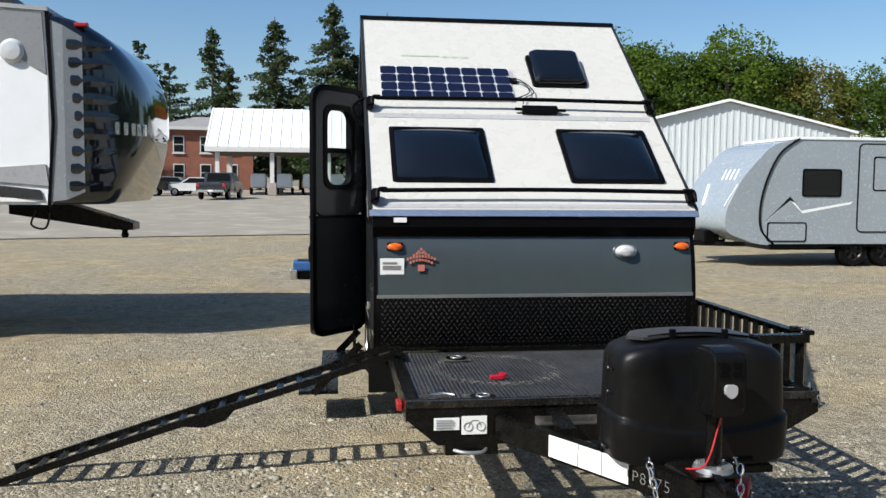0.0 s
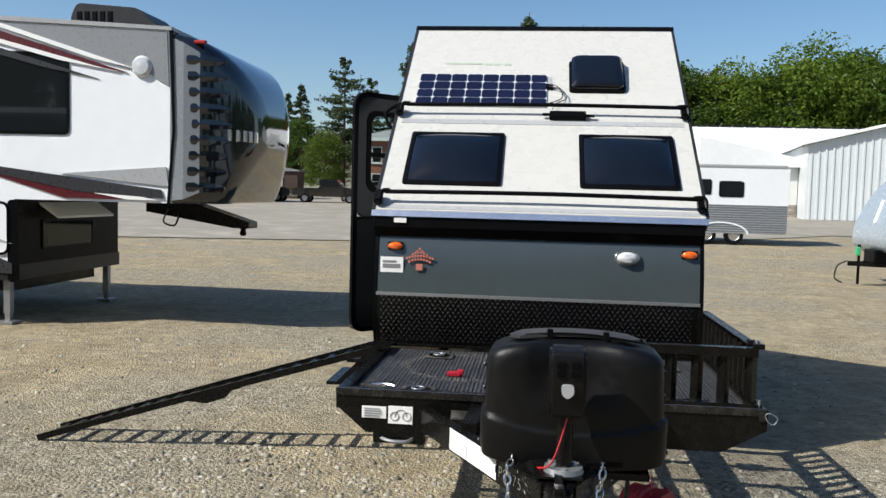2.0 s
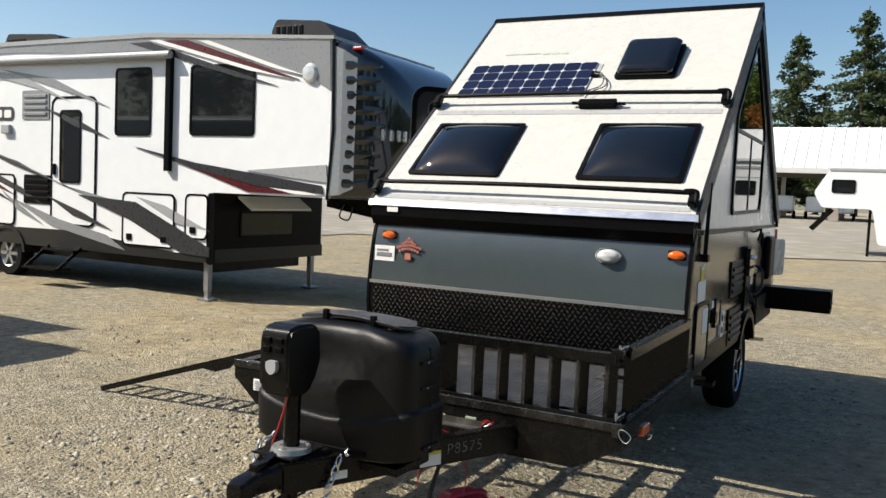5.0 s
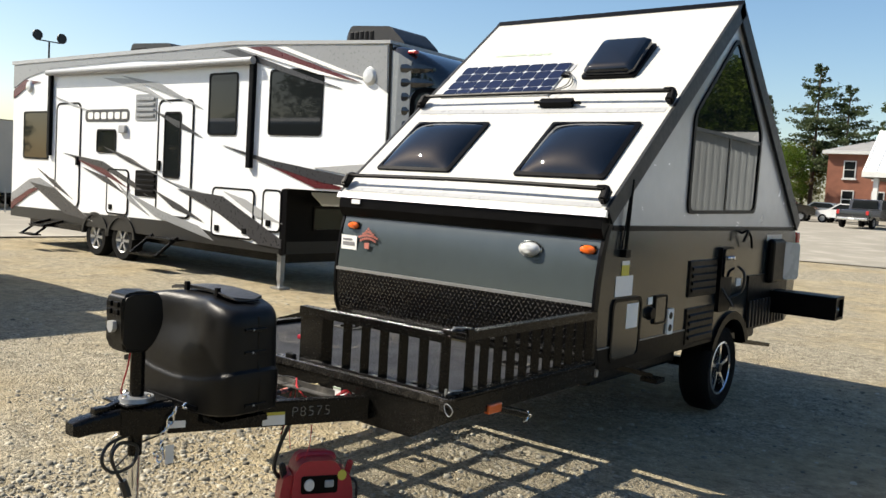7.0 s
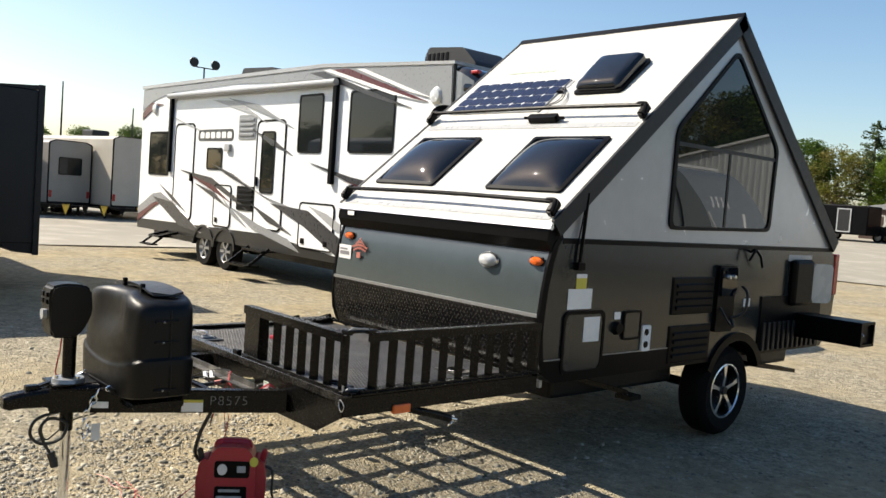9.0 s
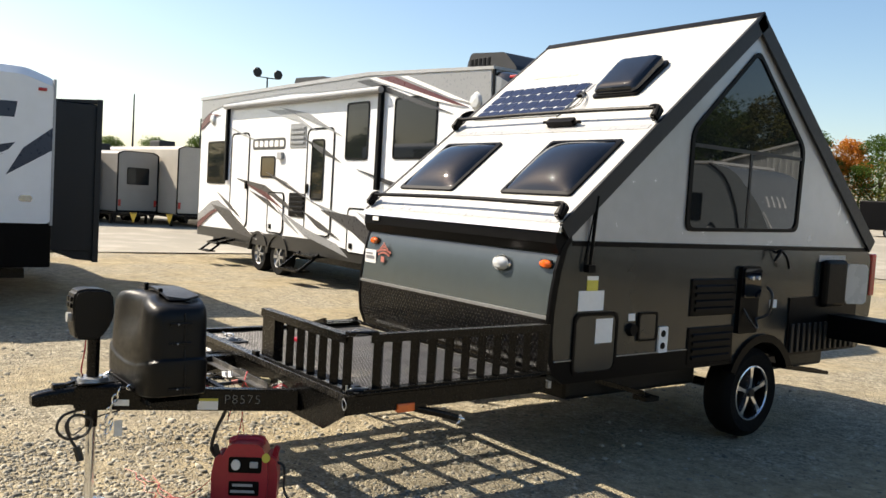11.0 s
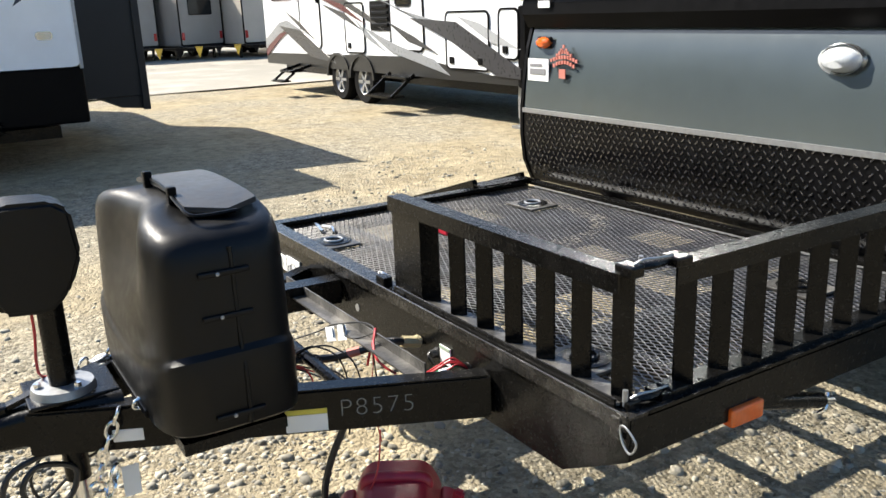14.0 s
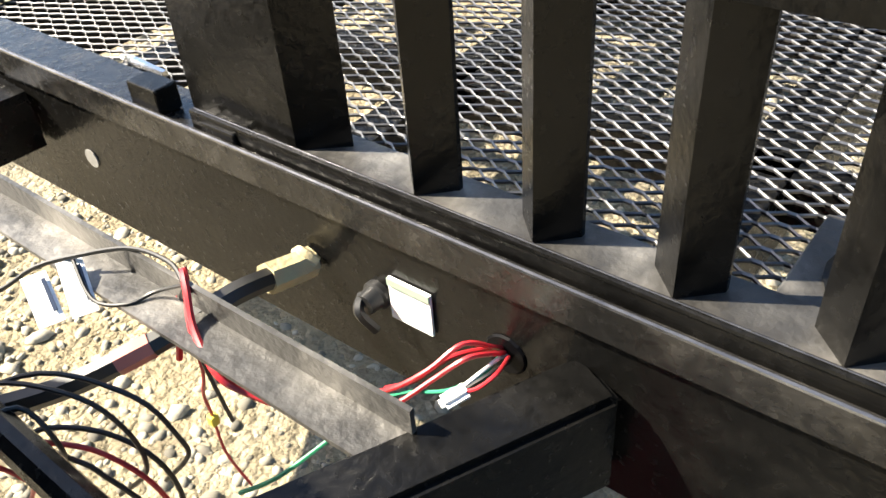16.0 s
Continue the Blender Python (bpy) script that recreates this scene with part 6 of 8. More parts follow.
# ---- trailers and vehicles round about ----
def plain_wheel(parent, x, y, z, r, axis, side, rim=GALV, w=0.2):
    t = part("wheel", lathe([(r * 0.6, -w / 2), (r - 0.03, -w / 2 - 0.01), (r, -w / 2 + 0.03), (r, w / 2 - 0.03), (r - 0.03, w / 2 + 0.01), (r * 0.6, w / 2)], (x, y, z), axis, 28), RUBBER, parent, "black tyre", local=True, smooth=True)
    part("rim", lathe([(r * 0.62, side * w * 0.48), (r * 0.54, side * w * 0.40), (r * 0.48, side * w * 0.15), (r * 0.16, side * w * 0.2), (r * 0.14, side * w * 0.42), (0.0, side * w * 0.42)], (x, y, z), axis, 24), rim, t, local=True, smooth=True)
    for k in range(6):
        a = k * math.pi / 3
        d = Vector({"y": (math.cos(a), 0, math.sin(a)), "x": (0, math.cos(a), math.sin(a))}[axis])
        o = Vector({"y": (0, side * w * 0.34, 0), "x": (side * w * 0.34, 0, 0)}[axis])
        part("spoke", beam(Vector((x, y, z)) + o + d * r * 0.12, Vector((x, y, z)) + o + d * r * 0.56, r * 0.16, r * 0.14), rim, t, local=True)
    return t


def framed_window(parent, axis, face, out, u0, u1, v0, v1, glass=GLASS, r=0.06, border=0.03, name="window"):
    """A rounded window on a wall; out is +1 or -1 along axis."""
    w = part(name, add_ring(nb(), rrect(u0, u1, v0, v1, r), rrect(u0 + border, u1 - border, v0 + border, v1 - border, r * 0.8), axis, face - out * 0.004, face + out * 0.014), BLACK_TRIM, parent, local=True)
    part("pane", prism(rrect(u0 + border * 0.9, u1 - border * 0.9, v0 + border * 0.9, v1 - border * 0.9, r * 0.8), axis, face - out * 0.003, face + out * 0.006), glass, w, local=True)
    return w


def outline(parent, axis, face, out, u0, u1, v0, v1, fill, name, r=0.08, border=0.025, edge=BLACK_TRIM):
    d = part(name, prism(rrect(u0 + border, u1 - border, v0 + border, v1 - border, r * 0.8), axis, face, face + out * 0.008), fill, parent, local=True)
    part("edge_trim", add_ring(nb(), rrect(u0, u1, v0, v1, r), rrect(u0 + border, u1 - border, v0 + border, v1 - border, r * 0.8), axis, face - out * 0.003, face + out * 0.014), edge, d, local=True)
    return d


def decal(parent, axis, face, pts, material, name="stripe", depth=0.003):
    return part(name, prism(pts, axis, face, face + depth), material, parent, local=True)


def build_fifth_wheel():
    t = thing("fifth_wheel_trailer", (-8.5, 10.26, 0), "long white fifth-wheel trailer with grey and maroon swooshes", "trailer")
    ox, oy = -8.5, 10.26

    def X(*a):
        return [v - ox for v in a]
    F = 9.02 - oy
    B = 11.5 - oy
    main = round_poly([(-13.40 - ox, 0.52), (-5.0 - ox, 0.52), (-5.0 - ox, 1.47), (-3.1 - ox, 1.47), (-3.1 - ox, 3.40), (-6.2 - ox, 3.56), (-13.40 - ox, 3.58)], 0.04)
    part("body", prism(main, "y", F, B), FW_WHITE, t, "white fibreglass body", local=True)
    part("roof_cap", prism([(-13.45 - ox, 3.57), (-6.2 - ox, 3.56), (-3.08 - ox, 3.40), (-3.08 - ox, 3.44), (-6.2 - ox, 3.62), (-13.45 - ox, 3.64)], "y", F - 0.03, B + 0.03), FW_LIGHT, t, "pale metal roof edge", local=True)
    part("lower_belt", prism([(-13.41 - ox, 0.52), (-4.98 - ox, 0.52), (-4.98 - ox, 0.70), (-5.6 - ox, 0.62), (-7.6 - ox, 0.80), (-13.41 - ox, 0.72)], "y", F - 0.006, B + 0.006), SKIRT, t, "dark grey lower belt", local=True)
    part("front_wall", box(-5.0 - ox, -4.985 - ox, F + 0.03, B - 0.03, 0.53, 1.46), BLACK_TRIM, t, "dark lower front wall", local=True)
    part("front_wall_trim", prism(rrect(-5.06 - ox, -4.93 - ox, 0.5, 1.46, 0.05), "y", F - 0.01, F + 0.02), BLACK_TRIM, t, local=True)
    framed_window(t, "x", -4.985 - ox, 1, F + 0.55, F + 1.75, 0.85, 1.22, GLASS_GREEN, 0.04, 0.03, "front_hatch")
    part("front_shade", prism([(-4.98 - ox, 1.40), (-4.98 - ox, 1.43), (-4.74 - ox, 1.27), (-4.74 - ox, 1.24)], "y", F + 0.5, F + 1.85), FW_WHITE, t, "raised pale hatch flap", local=True)
    # nose cap
    def skin(x):
        """The side of the rounded cap at x."""
        q = min(1.0, (x + 3.1) / 0.85)
        return F + 0.85 * (1 - math.sqrt(1 - q * q))
    rings = []
    for k in range(15):
        a = radians(90 * k / 14)
        c, x = 1 - math.cos(a), -3.1 + 0.85 * math.sin(a)
        low = 1.47 + 0.70 * max(0.0, (math.sin(a) - 0.60) / 0.40) ** 1.3
        rings.append([(x - ox, y, z) for y, z in rrect(F + 0.85 * c, B - 0.85 * c, low, 3.38 - 0.95 * c, min(0.10 + 0.22 * c ** 0.5, (1.9 - 0.95 * c - (low - 1.47)) * 0.45), 10)])
    cap = part("nose_cap", add_loft(nb(), rings), NOSE, t, "glossy dark navy nose cap", local=True, smooth=True)
    cheek = []
    for x, z0, z1 in ((-3.1, 1.50, 3.33), (-2.95, 1.52, 3.27), (-2.78, 1.60, 3.17)):
        y = skin(x)
        cheek.append([(x - ox, y - 0.010, z0), (x - ox, y - 0.010, z1), (x - ox, y + 0.04, z1), (x - ox, y + 0.04, z0)])
    part("cap_cheek", add_loft(nb(), cheek), NOSE_GREY, cap, "grey cap cheek", local=True)
    for k in range(9):
        z = 1.66 + k * 0.178
        a = -2.86 - 0.06 * abs(k - 4) / 4
        bm, rows = nb(), []
        for q, hh in ((0.0, 0.034), (0.015, 0.05), (0.18, 0.058), (0.30, 0.05), (0.38, 0.016)):
            x = a + q
            y = skin(x)
            rows.append([(x - ox, y - 0.0105, z - hh), (x - ox, y - 0.016, z), (x - ox, y - 0.0105, z + hh), (x - ox, y + 0.04, z + hh), (x - ox, y + 0.04, z - hh)])
        part("cap_rib", add_loft(bm, rows), NOSE, cap, local=True)
    part("seam_trim", prism([(-3.13 - ox, 1.45), (-3.10 - ox, 1.45), (-3.04 - ox, 2.3), (-3.07 - ox, 3.4), (-3.11 - ox, 3.4), (-3.07 - ox, 2.3)], "y", F - 0.018, F + 0.01), BLACK_TRIM, t, local=True)
    for x in (-2.50, -2.43, -2.375, -2.335, -2.30):
        bm = box(x - 0.022 - ox, x + 0.022 - ox, skin(x) - 0.018, skin(x) + 0.03, 2.20, 2.33, 0.006)
        part("emblem_bar", bm, ALLOY, cap, local=True)
    part("cap_marker", box(-2.85 - ox, -2.72 - ox, F + 0.05, F + 0.12, 3.27, 3.31, 0.01), RED_LENS, cap, local=True)
    # pin box
    bm = prism([(-3.9 - ox, 1.47), (-3.9 - ox, 1.34), (-2.75 - ox, 1.16), (-2.55 - ox, 1.16), (-2.55 - ox, 1.24), (-3.3 - ox, 1.47)], "y", -0.16, 0.16)
    pb = part("pin_box", bm, BLACK_STEEL, t, local=True)
    part("king_pin", lathe([(0.0, 0.0), (0.03, 0.0), (0.045, 0.03), (0.03, 0.08), (0.06, 0.1)], (-2.68 - ox, 0, 1.06), "z", 16), BLACK_STEEL, pb, local=True)
    part("pin_cable", tube([(-3.6 - ox, -0.17, 1.38), (-3.65 - ox, -0.2, 1.22), (-3.5 - ox, -0.2, 1.18), (-3.45 - ox, -0.18, 1.35)], 0.012, 6), BLACK_WIRE, pb, local=True)
    # windows and doors on the near wall
    for u0, u1, v0, v1 in ((-5.42, -4.30, 2.22, 3.16), (-6.86, -6.15, 2.21, 3.16), (-12.93, -11.90, 1.70, 2.63), (-10.14, -9.50, 1.87, 2.29)):
        framed_window(t, "y", F, -1, *X(u0, u1), v0, v1)
    for u0, u1, v0, v1 in ((-11.62, -10.70, 0.83, 2.78), (-8.22, -7.23, 0.86, 2.78)):
        d = outline(t, "y", F, -1, *X(u0, u1), v0, v1, FW_WHITE, "entry_door", 0.14, 0.035)
        part("door_latch", box(*X(u1 - 0.12, u1 - 0.04), F - 0.04, F - 0.008, 1.62, 1.78, 0.01) if u0 < -10 else box(*X(u0 + 0.04, u0 + 0.12), F - 0.04, F - 0.008, 1.62, 1.78, 0.01), BLACK_TRIM, d, local=True)
    framed_window(t, "y", F - 0.008, -1, *X(-8.02, -7.56), 1.5, 2.58, name="door_window")
    for u0, u1, v0, v1 in ((-6.67, -5.65, 0.66, 1.42), (-5.46, -5.04, 0.82, 1.44), (-9.75, -9.05, 0.80, 1.60)):
        h = outline(t, "y", F - 0.005, -1, *X(u0, u1), v0, v1, FW_WHITE, "storage_door", 0.09)
        part("latch", box(*X(u0 + 0.10, u0 + 0.20), F - 0.03, F - 0.012, v0 + 0.08, v0 + 0.17, 0.008), BLACK_TRIM, h, local=True)
        if u1 - u0 > 0.8:
            part("latch", box(*X(u1 - 0.25, u1 - 0.15), F - 0.03, F - 0.012, v0 + 0.08, v0 + 0.17, 0.008), BLACK_TRIM, h, local=True)
    for u0, u1, v0, v1, m in ((-8.9, -8.28, 2.44, 2.88, FW_GREY), (-8.84, -8.2, 1.16, 1.60, BLACK_TRIM)):
        v = part("wall_vent", prism(rrect(*X(u0, u1), v0, v1, 0.03), "y", F - 0.012, F), m, t, local=True)
        for k in range(4):
            z = v0 + 0.06 + k * 0.09
            part("louvre", box(*X(u0 + 0.05, u1 - 0.05), F - 0.03, F - 0.01, z, z + 0.05, 0.008), m, v, local=True)
    part("wall_lamp", lathe([(0.0, -0.06), (0.09, -0.05), (0.12, -0.02), (0.125, 0.0)], (-3.43 - ox, F, 3.0), "y", 24), CLEAR_LENS, t, "round clear wall lamp", local=True, smooth=True)
    part("wall_lamp", lathe([(0.0, -0.06), (0.09, -0.05), (0.12, -0.02), (0.125, 0.0)], (-12.7 - ox, F, 3.12), "y", 24), CLEAR_LENS, t, local=True, smooth=True)
    part("porch_lamp", box(*X(-9.35, -9.15), F - 0.06, F, 2.22, 2.36, 0.015), FW_LIGHT, t, local=True)
    part("marker_lamp", box(*X(-3.42, -3.28), F - 0.02, F, 1.53, 1.575, 0.006), AMBER, t, local=True)
    lg = part("emblem_plate", prism(rrect(*X(-10.56, -9.10), 2.42, 2.64, 0.08), "y", F - 0.006, F), FW_DARK, t, "dark emblem plate with pale bars", local=True)
    for k in range(6):
        part("emblem_bar", prism(rrect(*X(-10.46 + k * 0.225, -10.29 + k * 0.225), 2.47, 2.59, 0.03), "y", F - 0.011, F - 0.005), PAPER, lg, local=True)
    # awning
    aw = part("awning_tube", tube([(-11.85 - ox, F - 0.09, 3.34), (-5.72 - ox, F - 0.09, 3.30)], 0.055, 12), FW_LIGHT, t, "rolled awning", local=True, smooth=True)
    part("awning_cover", prism([(-11.85 - ox, 3.30), (-5.75 - ox, 3.27), (-5.75 - ox, 3.36), (-11.85 - ox, 3.40)], "y", F - 0.03, F), FW_GREY, aw, local=True)
    for x, z0 in ((-11.82, 1.78), (-5.78, 1.73)):
        part("awning_arm", box(x - 0.05 - ox, x + 0.05 - ox, F - 0.07, F, z0, 3.38, 0.01), BLACK_TRIM, aw, local=True)
    # swooshes
    S = [([(-13.39, 3.1), (-13.39, 3.55), (-6.2, 3.54), (-3.14, 3.38), (-3.11, 2.78), (-3.35, 2.92), (-4.6, 3.24), (-5.8, 3.38), (-7.5, 3.40), (-9.0, 3.46), (-11.8, 3.44), (-12.8, 3.3)], FW_GREY),
         ([(-6.6, 3.50), (-6.2, 3.50), (-4.1, 2.90), (-3.95, 2.86), (-4.6, 2.98)], FW_DARK),
         ([(-5.95, 3.51), (-5.5, 3.50), (-3.9, 3.02), (-3.6, 2.93), (-4.3, 3.05)], FW_MAROON),
         ([(-6.2, 3.52), (-6.0, 3.52), (-3.9, 2.98), (-3.7, 2.94), (-4.4, 3.06)], PAPER),
         ([(-5.3, 3.48), (-5.1, 3.47), (-3.65, 3.02), (-3.5, 2.97), (-4.0, 3.08)], PAPER),
         ([(-6.45, 2.06), (-5.3, 1.86), (-3.2, 1.62), (-3.17, 1.52), (-4.2, 1.58), (-5.4, 1.80)], FW_DARK),
         ([(-5.9, 1.93), (-4.8, 1.74), (-3.6, 1.50), (-4.35, 1.50), (-5.2, 1.74)], FW_MAROON),
         ([(-5.7, 1.88), (-4.2, 1.66), (-3.22, 1.50), (-3.6, 1.50), (-4.8, 1.70)], PAPER),
         ([(-4.4, 1.78), (-3.14, 1.88), (-3.11, 1.66), (-3.6, 1.70)], FW_LIGHT),
         ([(-11.3, 1.84), (-9.9, 1.72), (-8.9, 1.40), (-8.4, 1.16), (-9.6, 1.52)], FW_DARK),
         ([(-10.9, 1.76), (-9.8, 1.58), (-9.0, 1.26), (-9.9, 1.50)], FW_MAROON),
         ([(-10.6, 1.60), (-9.7, 1.43), (-9.1, 1.16), (-9.8, 1.36)], FW_DARK),
         ([(-9.9, 1.98), (-9.0, 1.80), (-8.3, 1.55), (-9.1, 1.74)], FW_DARK),
         ([(-9.4, 1.36), (-8.8, 1.06), (-8.4, 0.86), (-9.0, 1.06)], FW_GREY),
         ([(-8.3, 1.30), (-7.5, 1.08), (-6.9, 0.86), (-7.7, 1.02)], FW_DARK),
         ([(-12.3, 1.52), (-11.6, 1.30), (-10.9, 0.98), (-11.6, 1.20)], FW_DARK),
         ([(-9.5, 1.92), (-8.2, 1.55), (-7.3, 1.30), (-6.9, 1.30), (-8.0, 1.48)], FW_GREY),
         ([(-7.6, 1.34), (-6.4, 1.28), (-5.0, 0.72), (-5.0, 0.60), (-5.5, 0.62), (-6.5, 1.02)], FW_DARK),
         ([(-9.1, 1.22), (-8.0, 0.95), (-7.0, 0.78), (-6.6, 0.58), (-8.2, 0.85)], FW_GREY),
         ([(-6.4, 1.36), (-5.85, 1.26), (-5.2, 1.02), (-5.0, 0.95), (-5.6, 1.02)], FW_LIGHT),
         ([(-13.38, 0.98), (-12.6, 1.30), (-12.2, 1.34), (-11.4, 1.12), (-12.3, 1.18), (-13.38, 0.82)], FW_GREY),
         ([(-13.38, 0.80), (-12.6, 1.10), (-12.2, 1.14), (-12.6, 1.0), (-13.38, 0.66)], FW_MAROON),
         ([(-12.6, 1.24), (-11.6, 1.16), (-10.2, 0.62), (-11.2, 0.70)], FW_DARK),
         ([(-12.0, 2.98), (-11.0, 2.72), (-10.3, 2.60), (-11.2, 2.80)], FW_LIGHT),
         ([(-10.0, 3.20), (-9.0, 3.15), (-7.8, 2.70), (-8.6, 2.92)], FW_LIGHT),
         ([(-9.4, 3.22), (-8.2, 3.05), (-7.0, 2.62), (-8.0, 2.88)], FW_GREY),
         ([(-8.4, 2.62), (-7.6, 2.42), (-7.0, 2.18), (-7.7, 2.34)], FW_DARK),
         ([(-13.38, 3.05), (-12.9, 3.26), (-12.3, 3.2), (-12.7, 3.16), (-13.38, 2.9)], FW_MAROON)]
    for k, (pts, m) in enumerate(S):
        decal(t, "y", F - 0.0155 - 0.0011 * (k % 6) - (0.004 if m is PAPER else 0), [(x - ox, z) for x, z in pts], m, depth=0.0155)
    # running gear
    for x in (-9.23, -10.10):
        plain_wheel(t, x - ox, F + 0.12, 0.355, 0.355, "y", -1)
    for x in (-9.23, -10.10):
        arc = [(x - ox + 0.45 * math.cos(radians(a)), 0.40 + 0.40 * math.sin(radians(a))) for a in range(0, 181, 15)]
        arc2 = [(x - ox + 0.39 * math.cos(radians(a)), 0.40 + 0.35 * math.sin(radians(a))) for a in range(180, -1, -15)]
        part("fender", prism(arc + arc2, "y", F - 0.03, F + 0.25), SKIRT, t, local=True, smooth=True)
    for x in (-7.75,):
        s = part("entry_steps", box(*X(x - 0.35, x + 0.35), F - 0.25, F + 0.05, 0.50, 0.53), BLACK_STEEL, t, "folding steps", local=True)
        part("step_tread", box(*X(x - 0.36, x + 0.36), F - 0.55, F - 0.28, 0.25, 0.28), BLACK_STEEL, s, local=True)
        for u in (x - 0.35, x + 0.35):
            part("step_arm", beam((u - ox, F - 0.1, 0.56), (u - ox, F - 0.5, 0.26), 0.02, 0.05), BLACK_STEEL, s, local=True)
    rs = part("rear_step", box(*X(-11.75, -11.25), F - 0.42, F - 0.12, 0.44, 0.47), BLACK_STEEL, t, "black folding rear step", local=True)
    part("lower_tread", box(*X(-11.75, -11.25), F - 0.60, F - 0.42, 0.28, 0.305), BLACK_STEEL, rs, local=True)
    for u in (-11.75, -11.25):
        part("step_arm", beam((u - ox, F + 0.05, 0.56), (u - ox, F - 0.40, 0.45), 0.02, 0.05), BLACK_STEEL, rs, local=True)
        part("lower_arm", beam((u - ox, F - 0.34, 0.44), (u - ox, F - 0.55, 0.29), 0.02, 0.04), BLACK_STEEL, rs, local=True)
    for y in (F + 0.10, B - 0.10):
        j = part("landing_leg", box(-5.12 - ox - 0.04, -5.12 - ox + 0.04, y - 0.04, y + 0.04, 0.12, 0.6), GALV, t, "steel landing leg", local=True)
        part("leg_foot", box(-5.22 - ox, -5.02 - ox, y - 0.1, y + 0.1, 0.0, 0.03), GALV, j, local=True)
        part("leg_inner", box(-5.12 - ox - 0.03, -5.12 - ox + 0.03, y - 0.03, y + 0.03, 0.02, 0.2), GALV, j, local=True)
    part("chassis", box(-13.2 - ox, -5.2 - ox, F + 0.3, B - 0.3, 0.36, 0.53), BLACK_STEEL, t, local=True)
    for x0, x1, zb in ((-4.78, -3.62, 3.54), (-10.6, -9.0, 3.62)):
        r = [(x0 - ox, zb - 0.1), (x1 - ox, zb - 0.1), (x1 - ox - 0.02, zb + 0.06), (x1 - ox - 0.3, zb + 0.30), (x0 - ox + 0.08, zb + 0.36), (x0 - ox, zb + 0.2)]
        bm = prism(round_poly(r, 0.06), "y", -0.38, 0.38)
        ac = part("air_conditioner", bm, DARK_TRIM, t, "dark rooftop air conditioner", local=True, smooth=True)
        for k in range(5):
            part("grille_slot", box(x0 - ox + 0.08 + k * 0.1, x0 - ox + 0.14 + k * 0.1, -0.39, -0.37, zb + 0.06, zb + 0.26, 0.004), BLACK_TRIM, ac, local=True)


build_fifth_wheel()


